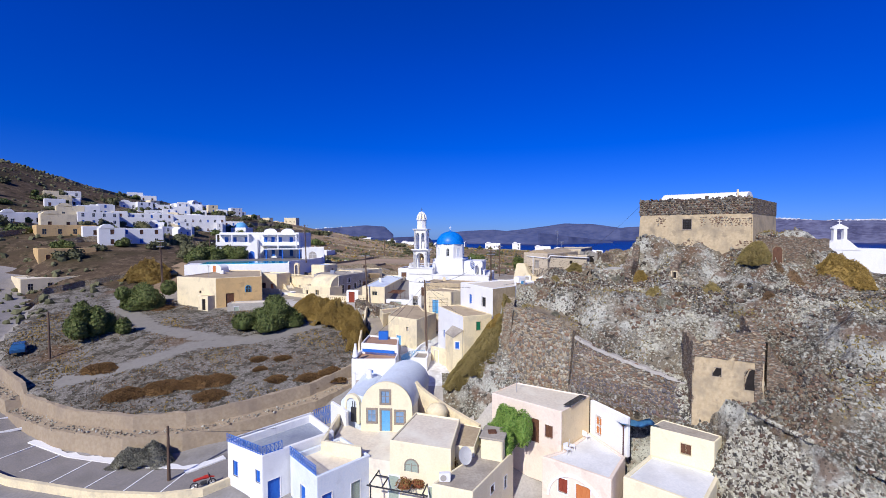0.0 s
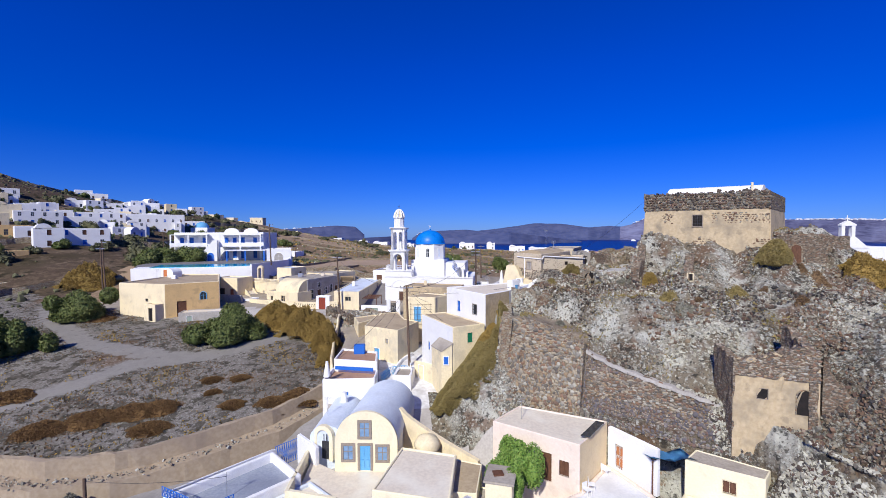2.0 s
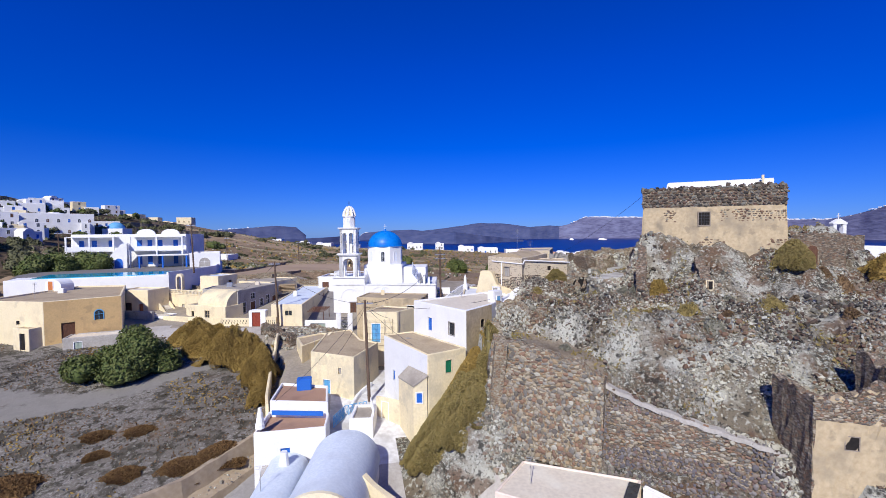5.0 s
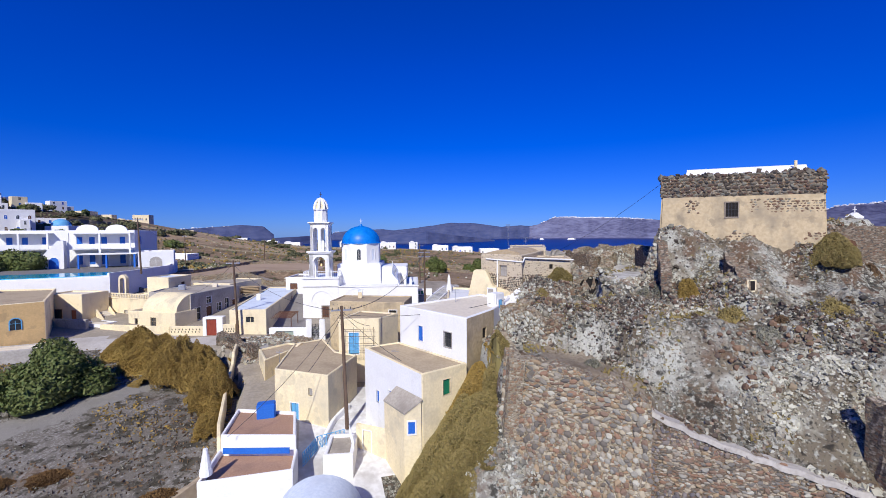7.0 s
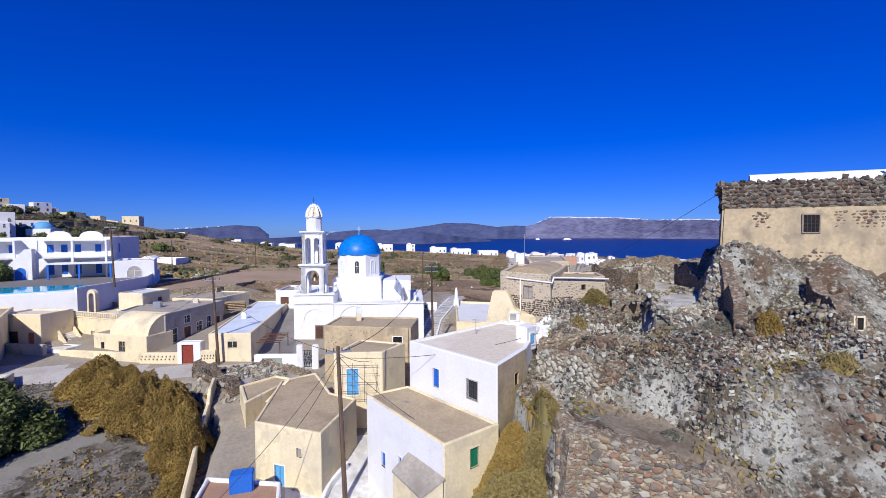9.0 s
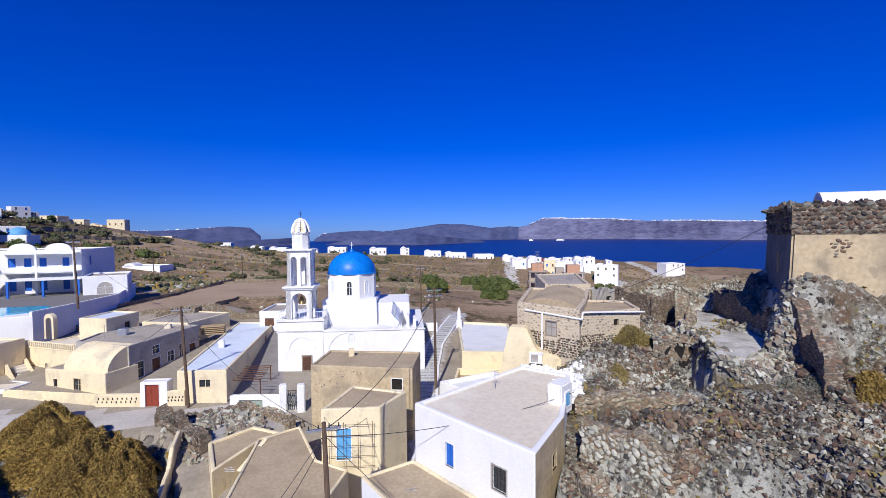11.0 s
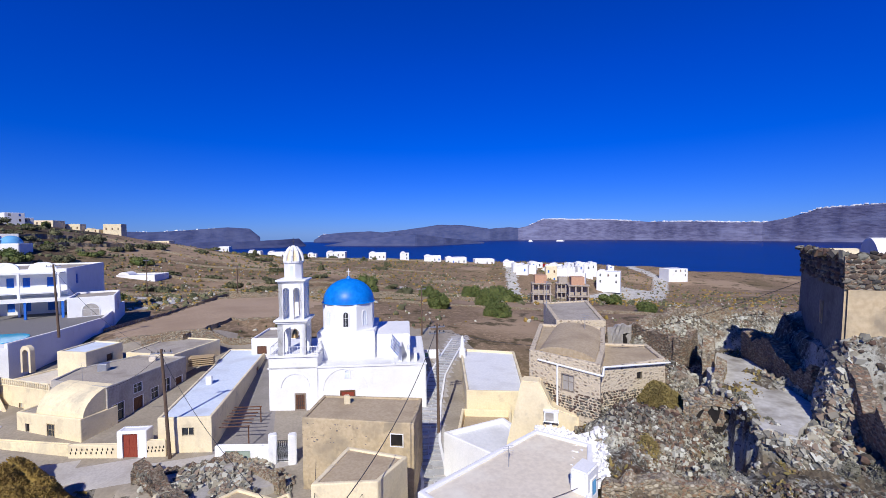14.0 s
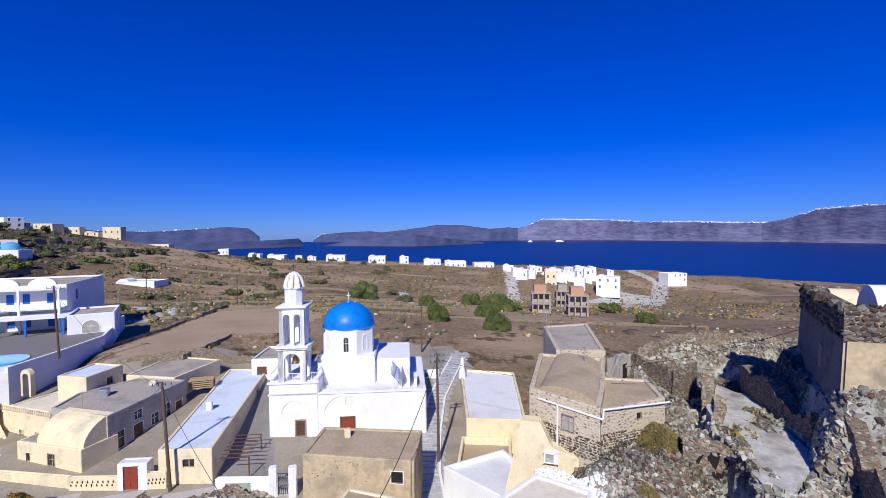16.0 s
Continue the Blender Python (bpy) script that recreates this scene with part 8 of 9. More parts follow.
tagged(bulk("white_rubble", chip_verts(c + (0, 0, 0.12), 0.08 + 0.16 * rng.random(len(c)) ** 2), CHIP_F, WHITE), "whitewashed loose stones beside the stone house", "stones", kind="stuff")


# ---- poles and cables ----
def pole(x, y, z0, z1, lean=0.0, arms=1, group="utility poles"):
    t = thing("utility_pole", "tarred wooden utility pole with insulators", "pole", group, at=(x, y, z0))
    bm = bmesh.new()
    rod(bm, (x, y, z0), (x + lean, y, z1), 0.16, 8, 0.11)
    part("post", bm, POLEWOOD, t)
    for k in range(arms):
        bm = bmesh.new()
        box(bm, (x + lean - 0.8, y - 0.05, z1 - 0.4 - 0.6 * k), (x + lean + 0.8, y + 0.05, z1 - 0.28 - 0.6 * k))
        part("crossarm", bm, METAL, t)
        for s in (-0.7, -0.25, 0.25, 0.7):
            bm = bmesh.new()
            rod(bm, (x + lean + s, y, z1 - 0.28 - 0.6 * k), (x + lean + s, y, z1 - 0.1 - 0.6 * k), 0.05, 6, 0.03)
            part("insulator", bm, GLASS, t)
    return t


POLES = [(-0.6, 57.2, 3.8, 13.6, -0.3, 1), (-12.0, 82.0, 6.0, 16.0, -0.4, 1), (11.6, 79.2, 6.2, 17.0, -0.1, 2), (-30.9, 108.6, 12.6, 22.2, -0.3, 1), (-53.2, 60.0, 1.2, 9.0, 0, 0), (-24.5, 38.2, -3.1, 2.2, 0, 0), (-56.5, 92, 3.6, 17.5, -0.4, 1), (-61, 100, 4, 18.5, -0.6, 1), (-70, 140, 10, 21, 0, 1), (-44.0, 190, 7, 19, 0, 1), (-17, 170, 8, 17.5, 0, 1), (62.0, 150, -3, 8.5, 0.3, 2), (18, 108, 8, 17, 0, 1)]
for p in POLES:
    pole(*p)


def cable(a, b, sag, r=0.018):
    cu = bpy.data.curves.new("cable", "CURVE")
    cu.dimensions, cu.bevel_depth, cu.bevel_resolution = "3D", r, 0
    sp_ = cu.splines.new("POLY")
    sp_.points.add(14)
    for k in range(15):
        t = k / 14
        p = Vector(a).lerp(Vector(b), t)
        sp_.points[k].co = (p.x, p.y, p.z - sag * 4 * t * (1 - t), 1)
    cu.materials.append(IRON)
    return tagged(new("cable", cu), "thin black overhead cable between poles", "cable", "overhead cables")


cable((-0.9, 57.2, 13.2), (11.5, 79.2, 16.6), 1.6, 0.03)
cable((-0.9, 57.2, 13.0), (5.0, 52.6, 8.8), 0.4)
cable((-0.9, 57.2, 12.8), (-3.5, 58.5, 8.2), 0.3)
cable((-0.9, 57.2, 13.2), (3.4, 67.7, 9.7), 0.5)
cable((-12.4, 82.0, 15.6), (-19.0, 89.0, 11.0), 0.5)
cable((11.5, 79.2, 16.4), (25, 66, 16.8), 0.8)
cable((28.2, 55.2, 23.8), (26, 70, 16.8), 0.4)


# ---- plants ----
QUAD = [(0, 1, 2, 3)]


def leaves(centres, normals, size, thin=0.5):
    n = len(centres)
    a = np.cross(normals, rng.normal(size=(n, 3)))
    a /= np.linalg.norm(a, axis=1)[:, None] + 1e-9
    b = np.cross(normals, a)
    s = size * rng.uniform(0.6, 1.3, (n, 1))
    return np.stack([centres - a * s, centres + b * s * thin, centres + a * s, centres - b * s * thin], 1)


def bush(name, label, x, y, rx, ry, h, n, material, size, trunk=False, z=None, lumps=9, category="bush", group="", drop=0.15, twig=False):
    z = flat_level(x, y) if z is None else z
    t = thing(name, label, category, group, at=(x, y, z))
    lc = rng.normal(size=(lumps, 3)) * (0.42, 0.42, 0.30)
    lr = rng.uniform(0.38, 0.62, lumps) if lumps < 20 else rng.uniform(0.30, 0.50, lumps)
    if lumps >= 20:
        lc = lc * 1.12
    k = rng.integers(0, lumps, n * 3)
    d = rng.normal(size=(n * 3, 3))
    d /= np.linalg.norm(d, axis=1)[:, None]
    q_ = lc[k] + d * lr[k][:, None]
    buried = (np.linalg.norm(q_[:, None] - lc[None], axis=2) < lr[None] * 0.93).any(axis=1)
    keep = np.flatnonzero(~buried)[:n]
    k, d, n = k[keep], d[keep], len(keep)
    p = lc[k] + d * (lr[k] * rng.uniform(0.82, 1.16, n))[:, None]
    p[:, 2] = np.abs(p[:, 2] + 0.25)
    p = p * (rx, ry, h * 0.86)
    p[:, 2] += h * drop * 0.4
    nn = d + rng.normal(size=(n, 3)) * 0.6
    if twig:
        nn = np.cross(d, rng.normal(size=(n, 3)))
    nn /= np.linalg.norm(nn, axis=1)[:, None]
    lv = leaves(p + (x, y, z), nn, size, 0.34 if twig else 0.55).reshape(-1, 3)
    bm = bmesh.new()
    for i in range(lumps):
        mt = Matrix.Translation((x + lc[i][0] * rx, y + lc[i][1] * ry, z + abs(lc[i][2] + 0.25) * h * 0.86)) @ Matrix.Diagonal((lr[i] * rx * 0.84, lr[i] * ry * 0.84, lr[i] * h * 0.72, 1))
        bmesh.ops.create_icosphere(bm, subdivisions=2, radius=1, matrix=mt)
    bm.verts.index_update()
    core = []
    for vv in bm.verts:
        q = vv.co + Vector(noise.noise_vector(vv.co * 1.5)) * 0.16 * min(rx, h) + Vector(noise.noise_vector(vv.co * 5.0)) * 0.06 * min(rx, h)
        core.append((q.x, q.y, max(q.z, z - 0.05)))
    faces = np.arange(len(lv)).reshape(-1, 4).tolist() + [[len(lv) + v.index for v in f.verts] for f in bm.faces]
    bm.free()
    mesh = bpy.data.meshes.new("crown")
    mesh.from_pydata(lv.tolist() + core, [], faces)
    link("crown", mesh, material, t, smooth=True)
    bm = bmesh.new()
    for i in range(4):
        rod(bm, (x, y, z - 0.1), (x + lc[i][0] * rx * 0.7, y + lc[i][1] * ry * 0.7, z + h * 0.45), 0.09, 6, 0.03)
    part("trunk", bm, POLEWOOD, t)
    return t


def mound(label, x, y, rx, ry, h, mat_, n, size, group="", seed=1):
    """A low rounded dry shrub: a domed mat over the ground, covered with fine twigs."""
    t = thing("scrub", label, "bush", group, at=(x, y, flat_level(x, y)))
    def height(u, v):
        q = np.clip(1.05 - u * u - v * v, 0, 1) ** 0.8
        return h * q * (1 + 0.22 * wave(u * rx, v * ry, 1.6, seed) + 0.10 * wave(u * rx, v * ry, 4.5, seed + 1))
    R, A = np.meshgrid(np.linspace(0, 1, 15), np.linspace(0, 2 * math.pi, 41)[:-1])
    R = R * (1 + 0.13 * np.sin(A * 3 + seed) + 0.08 * np.sin(A * 7 + 2 * seed))
    U, V = R * np.cos(A), R * np.sin(A)
    X, Y = x + U * rx, y + V * ry
    low = flat_level(x, y) - 0.9
    Zc = np.maximum(level(X, Y), low) + 0.93 * height(U, V) - 0.12
    ids = np.arange(U.size).reshape(U.shape)
    nxt = np.roll(ids, -1, axis=0)
    F = np.stack([ids[:, :-1], ids[:, 1:], nxt[:, 1:], nxt[:, :-1]], -1).reshape(-1, 4)
    rad, ang = np.sqrt(rng.random(n)) * 1.06, rng.uniform(0, 2 * math.pi, n)
    rad = rad * (1 + 0.13 * np.sin(ang * 3 + seed) + 0.08 * np.sin(ang * 7 + 2 * seed))
    u, v = rad * np.cos(ang), rad * np.sin(ang)
    px_, py_ = x + u * rx, y + v * ry
    c = np.stack([px_, py_, np.maximum(level(px_, py_), low) + height(u, v) * rng.uniform(0.86, 1.06, n)], 1)
    d = np.stack([u, v, np.full(n, 0.9)], 1) + rng.normal(size=(n, 3)) * 0.5
    nn = np.cross(d, rng.normal(size=(n, 3)))
    nn /= np.linalg.norm(nn, axis=1)[:, None] + 1e-9
    lv = leaves(c, nn, size, 0.34).reshape(-1, 3)
    mesh = bpy.data.meshes.new("crown")
    mesh.from_pydata(lv.tolist() + np.stack([X, Y, Zc], -1).reshape(-1, 3).tolist(), [], np.arange(len(lv)).reshape(-1, 4).tolist() + (F + len(lv)).tolist())
    link("crown", mesh, mat_, t, smooth=True)
    return t


bush("fig_tree", "dense green fig bush in the stony field", -52.4, 67.6, 2.7, 2.5, 4.4, 11000, LEAF, 0.2, lumps=26)
bush("fig_tree", "dense green fig bush beside the ochre house", -54.2, 82.2, 3.8, 3.0, 4.3, 11000, LEAF, 0.2, lumps=26)
bush("fig_tree", "broad green fig bush in the stony field", -26.3, 70.4, 4.2, 3.2, 4.2, 14000, LEAF, 0.17, lumps=28)
for k, (x, y, rx, ry, h, n_) in enumerate(((-15.6, 72.0, 3.9, 3.2, 3.3, 30000), (-12.0, 66.6, 2.1, 2.8, 2.8, 24000), (-19.6, 76.6, 3.4, 3.0, 2.8, 24000), (-23.0, 80.6, 3.0, 2.4, 2.2, 14000), (-11.4, 61.6, 1.0, 1.7, 1.4, 6000))):
    mound("large rounded golden-brown dry shrub beside the lane", x, y, rx, ry, h, GOLD, n_, 0.10, "golden shrubs beside the lane", 5 + k)
for k, (x, y, rr, h) in enumerate(((7.9, 51.0, 0.9, 1.0), (7.5, 50.3, 1.2, 1.1), (7.0, 49.8, 1.5, 1.2), (5.8, 49.4, 1.5, 1.1), (4.6, 49.0, 1.5, 1.0), (3.5, 48.7, 1.3, 0.9), (8.2, 48.9, 1.4, 1.2), (6.8, 48.4, 1.6, 1.2), (5.4, 48.0, 1.5, 1.1), (4.2, 47.6, 1.2, 0.9), (3.0, 47.2, 1.3, 0.9), (4.8, 46.6, 1.3, 0.9), (6.3, 46.8, 1.3, 1.0), (2.4, 48.6, 1.0, 0.8))):
    mound("olive-gold scrub covering the bank beside the retaining wall", x, y, rr, rr, h, GOLD if k < 3 else OLIVEGOLD, 15000, 0.11, "scrub on the bank", 25 + k)
for k, (x, y, rr) in enumerate(((-29.2, 52.3, 1.6), (-27.0, 52.7, 1.5), (-26.1, 49.2, 1.3), (-32.7, 51.5, 1.7), (-36.5, 50.2, 1.6), (-12.9, 53.9, 1.2), (-15.4, 52.6, 1.1), (-19.5, 52.6, 0.9), (-23.8, 58.1, 0.8), (-20.6, 58.2, 0.8), (-22.6, 55.4, 0.6), (-44.0, 56.5, 1.5), (-57.0, 84.5, 2.0), (-50.5, 81.2, 1.6))):
    mound("low rusty-brown dead shrub in the stony field", x, y, rr * 1.5, rr, rr * 0.42, RUST, 3500, 0.10, "rusty shrubs in the field", 130 + k)
mound("grey-green dry shrub by the road", -29.0, 41.6, 2.9, 1.5, 1.9, GREYSHRUB, 12000, 0.09, seed=41)
bush("climber", "dry reddish climber on the pergola", 0.2, 34.0, 1.0, 0.7, 1.3, 1500, BOUGAIN, 0.10, z=-0.3, category="plant")
bush("climber", "dry reddish climber on the pergola", -1.6, 33.6, 1.3, 0.8, 0.9, 1500, BOUGAIN, 0.10, z=-1.0, category="plant")
bush("lemon_tree", "bright green lemon tree beside the pink house", 6.0, 36.0, 1.35, 1.3, 2.9, 16000, LEAF_BRIGHT, 0.10, z=0.7, lumps=18, category="tree")
mound("dry olive shrub in front of the stone house", 22.2, 62.3, 1.9, 1.1, 1.3, OLIVEGOLD, 12000, 0.10, seed=51)
mound("grey-brown shrub below the tower house", 37.4, 46.6, 1.9, 1.3, 0.9, OLIVEGOLD, 8000, 0.11, seed=52)
mound("golden shrub beside the chapel wall", 45.6, 43.8, 3.0, 2.0, 2.2, GOLD, 10000, 0.12, seed=53)
mound("small golden tuft among the ruins", 25.4, 49.6, 0.8, 0.7, 0.9, GOLD, 2500, 0.10, seed=54)

mound("yellow-green broom bush beside the road", -68.0, 106.0, 5.5, 4.2, 4.0, GOLD, 14000, 0.2, seed=55)
bush("shrub", "dark green shrubs beside the villa pool", -62, 121, 3.6, 3, 4.2, 4200, LEAF, 0.3, z=11.4)
bush("shrub", "dark green shrubs beside the villa pool", -56.5, 125, 4.4, 2.6, 3.8, 3200, LEAF, 0.3, z=12.4)
bush("tree", "round green tree in the villa drive", -45, 168, 3.0, 2.6, 4.2, 2400, LEAF, 0.28, z=6.5, category="tree")
for x, y, r_, h in ((64, 178, 4.5, 4.2), (58, 184, 3.5, 3.6), (60, 160, 4.0, 4.0), (22, 205, 5.2, 6.0), (36, 165, 2.6, 3.4), (100, 160, 3.8, 3.0)):
    bush("tree", "dark green tree in the dry fields", x, y, r_, r_ * 0.9, h, 2200, LEAF, 0.32, category="tree", group="trees in the far fields")
for k in range(34):
    x, y = rng.uniform(-60, 60), rng.uniform(190, 400)
    bush("shrub", "low olive shrub in the dry fields", x, y, rng.uniform(2, 5), rng.uniform(1.5, 3), rng.uniform(1.2, 3), 500, LEAF_OLIVE, 0.45, lumps=6, group="shrubs in the far fields")
for k in range(110):
    x, y = rng.uniform(-200, -66), rng.uniform(100, 330)
    bush("shrub", "dark shrub on the town slope", x, y, rng.uniform(1.6, 4.5), rng.uniform(1.6, 3.4), rng.uniform(1.5, 3.6), 600, LEAF_OLIVE if k % 3 else LEAF, 0.4, lumps=8, group="shrubs on the town slope")
for n_, sd_, cut, mat_, sz_, lab in ((7000, 8, 0.0, DRYBROWN, 0.13, "low dead brown tufts over the stony field"), (4500, 9, 0.2, GREYSHRUB, 0.12, "grey-green weeds over the stony field"), (3500, 11, 0.75, GOLD, 0.15, "patches of rusty golden weeds in the field")):
    c = scatter(n_, (-70, 44, -10, 92), lambda x, y: (dist_poly(x, y, FIELD_AREA) > 0.5) & (np.minimum(dist_line(x, y, FIELD_PATH), dist_line(x, y, FIELD_TRACK)) > 1.5) & (wave(x, y, 0.3, sd_) + rng.uniform(-0.7, 0.7, x.shape) > cut))
    up = rng.normal(size=(len(c), 3)) * (0.5, 0.5, 0.2)
    tagged(bulk("dry_tufts", leaves(c + (0, 0, 0.06), up / np.linalg.norm(up, axis=1)[:, None], sz_, 0.5), QUAD, mat_), lab, "weeds", kind="stuff")
mr = random.Random(21)
for k in range(46):
    x, y = mr.uniform(12, 46), mr.uniform(38, 68)
    if 26 < x < 47 and y > 48 or flat_level(x, y) < 9 or (15 < x < 27 and y > 61):
        continue
    rr = mr.uniform(0.35, 0.9)
    mound("small dry shrub among the hill stones", x, y, rr, rr, rr * 0.7, (OLIVEGOLD, GREYSHRUB, DRYBROWN)[k % 3], 900, 0.08, "small shrubs on the hill", 60 + k)
c = scatter(7000, (8, 26, 50, 74), lambda x, y: (dist_poly(x, y, HILL_FOOT) > 0.5) & (wave(x, y, 0.5, 28) > 0.35))
up = rng.normal(size=(len(c), 3)) * (0.5, 0.5, 0.2)
tagged(bulk("hill_weeds", leaves(c + (0, 0, 0.08), up / np.linalg.norm(up, axis=1)[:, None], 0.17, 0.4), QUAD, OLIVEGOLD), "dry olive weeds between the hill stones", "weeds", kind="stuff")


def field_wall(pts, h, seed):
    """A dry stone terrace wall that follows the ground along a line."""
    r = np.random.default_rng(seed)
    P = np.array(pts, float)
    s = np.r_[0, np.cumsum(np.hypot(*np.diff(P, axis=0).T))]
    u = np.arange(0, s[-1], 1.6)
    x, y = np.interp(u, s, P[:, 0]) + r.normal(0, 0.25, len(u)), np.interp(u, s, P[:, 1]) + r.normal(0, 0.25, len(u))
    z = level(x, y)
    hh = h * (0.8 + 0.3 * wave(x, y, 0.2, seed)) + r.normal(0, 0.06, len(u))
    rows = [np.stack([x, y + d, z + q], 1) for d, q in ((-0.3, -0.8), (-0.22, hh), (0.22, hh - 0.05), (0.3, -0.8))]
    V = np.stack(rows, 1).reshape(-1, 3)
    f = []
    for i in range(len(u) - 1):
        for j in range(3):
            f.append((i * 4 + j, i * 4 + 4 + j, i * 4 + 5 + j, i * 4 + 1 + j))
    mesh = bpy.data.meshes.new("terrace_wall")
    mesh.from_pydata(V.tolist(), [], f)
    tagged(link("terrace_wall", mesh, MASONRY), "low dry stone terrace wall across the fields", "wall", "terrace walls of the far fields", "structure")


for pts_ in ([(-29.6, 119), (-24.2, 131), (-17.6, 156.4), (-14, 160)], [(-17.4, 156.2), (-6.2, 150.2), (4.4, 135.2)], [(-21.3, 107.6), (-16.0, 108.0), (-11.8, 121.2), (-4.9, 120)]):
    field_wall(pts_, 0.7, 460)
wr = random.Random(4)
for k in range(22):
    x, y = wr.uniform(-70, 90), 118 + k * 13 + wr.uniform(-6, 6)
    a, L = wr.uniform(-0.25, 0.12), wr.uniform(40, 120)
    field_wall([(x - L / 2 * math.cos(a), y - L / 2 * math.sin(a)), (x, y + wr.uniform(-4, 4)), (x + L / 2 * math.cos(a), y + L / 2 * math.sin(a) + wr.uniform(-5, 5))], wr.uniform(0.6, 1.3), 400 + k)
for k in range(14):
    x, y = wr.uniform(-190, -85), wr.uniform(130, 300)
    a, L = wr.uniform(0.9, 1.5), wr.uniform(30, 70)
    field_wall([(x - L / 2 * math.cos(a), y - L / 2 * math.sin(a)), (x + L / 2 * math.cos(a), y + L / 2 * math.sin(a))], wr.uniform(1.0, 2.0), 440 + k)
for n_, area, mat_, lab, big in ((5000, (-80, 112, 240, 420), LEAF_OLIVE, "low dark scrub dotted over the dry fields", 0.6), (4200, (-80, 112, 240, 420), GOLD, "low golden scrub dotted over the dry fields", 0.5), (3600, (-260, 70, -70, 330), LEAF_OLIVE, "low dark scrub over the town slope", 0.7), (1500, (-70, 112, 200, 300), STONE_PALE, "pale stones lying in the dry fields", 0.34)):
    c = scatter(n_, area, lambda x, y: (wave(x, y, 0.09, 33) + rng.uniform(-1, 1, x.shape) > 0.2) & (dist_poly(x, y, BROWN_FIELD) < 0) & (dist_poly(x, y, TP) < 1))
    sz = big * (0.4 + 1.2 * rng.random(len(c)) ** 2)
    tagged(bulk("field_scrub", stone_verts(c + np.c_[np.zeros((len(c), 2)), sz * 0.3], sz), ICO_F, mat_), lab, "scrub", kind="stuff")
for x, y, r_, h in ((26, 236, 4, 4.5), (44, 139, 2.4, 3.4), (39, 122, 2.6, 3.2), (29.5, 133, 2.6, 3.6), (88, 133, 3, 3)):
    bush("tree", "small green tree among the dry fields", x, y, r_, r_ * 0.9, h, 3000, LEAF, 0.24, category="tree", group="trees in the far fields")
house("white_wall", "low white boundary wall in the fields", [(41.5, 120), (49.5, 126), (49.3, 126.5), (41.2, 120.5)], 2, 6.5, WHITE, WHITE, 0.1, 0.15, category="wall", bev=0.04)


# ---- towns ----
def cottage(x, y, w, z, h, seed, wall=WHITE, group="white houses of the town", turn=None, depth=None, arch=False):
    """A white town house: flat or vaulted, with its own doors and windows."""
    r = random.Random(seed)
    ang = math.atan2(y - 20, x) - math.pi / 2 if turn is None else turn
    u = Vector((math.cos(ang), math.sin(ang)))
    p0 = Vector((x, y))
    p1 = p0 + u * w
    ops = []
    n = max(1, int(w / 3.2))
    floors = 2 if h > 5.2 else 1
    for f in range(floors):
        for k in range(n):
            if "shore" in group and r.random() < 0.3:
                continue
            zz = z + 0.9 + f * h / floors
            ops.append((0, w * (k + 0.5) / n, zz, 0.9 if w > 4 else 0.6, min(1.5, h / floors * 0.5), "archwin" if arch else "win", wall, r.choice((BLUE, GLASS, GLASS, BROWNWOOD))))
    t = house("town_house", "white limewashed town house with a flat roof" if wall is WHITE else "cream town house with a flat roof", rect(p0, p1, depth or max(4.0, w * 0.7)), min(z - 4.0, flat_level(x, y) - 1.0), z + h - 0.3, wall, ROOF_WHITE if wall is WHITE else ROOF_PALE, 0.3, 0.25, openings=ops, group=group, bev=0.1)
    if r.random() < (0.75 if "shore" in group else 0.3) and h < 10:
        bm = bmesh.new()
        vault(bm, p0 + u * 0.4, p0 + u * min(w * 0.6, 5), 5, z + h - 0.4, min(w * 0.25, 1.5), 10)
        part("vault", bm, wall, t)
    return t


HILLTOWN = [(-94.8, 126.8, 6.3, 16.0, 5.7), (-93.0, 132.2, 11.6, 16.2, 5.4), (-143.0, 181.6, 14.0, 23.2, 5.8), (-162.1, 214.2, 9.6, 29.7, 4.4), (-137.9, 198.7, 10.6, 22.7, 4.8), (-145.4, 216.0, 18.8, 23.8, 6.3), (-170.3, 203.5, 6.5, 33.1, 4.6), (-177.4, 206.7, 5.5, 36.1, 3.9), (-181.1, 221.7, 7.4, 37.9, 3.4), (-168.0, 208.5, 4.7, 32.6, 4.0), (-187.3, 278.3, 8.2, 41.8, 4.2), (-181.4, 280.2, 9.4, 40.2, 3.9), (-134.3, 234.3, 24.8, 20.5, 9.6), (-116.3, 243.0, 3.1, 19.9, 6.0)]
HILLTOWN2 = [(-166.5, 240.5, 8.4, 33.1, 4.3), (-162.8, 247.1, 8.3, 32.8, 4.1), (-159.9, 254.3, 10.7, 32.6, 4.2), (-153.9, 241.7, 8.8, 28.9, 4.0), (-147.0, 246.2, 6.2, 28.1, 5.8), (-151.3, 262.4, 9.6, 31.3, 4.7), (-135.9, 141.5, 5.9, 22.4, 4.5), (-138.0, 149.6, 7.1, 23.0, 4.2), (-145.7, 166.0, 5.3, 24.3, 3.4), (-148.5, 273.1, 7.7, 31.8, 4.2), (-144.6, 275.4, 6.6, 31.2, 3.5), (-122.8, 265.4, 11.2, 24.0, 3.4), (-150.5, 279.0, 8.0, 34.0, 4.6), (-160.0, 284.0, 6.5, 36.4, 3.8)]
for k, (x, y, w, z, h) in enumerate(HILLTOWN + HILLTOWN2):
    cottage(x, y, w, z, h, k, CREAM if k in (6, 7, 22) else WHITE, arch=k == 12)
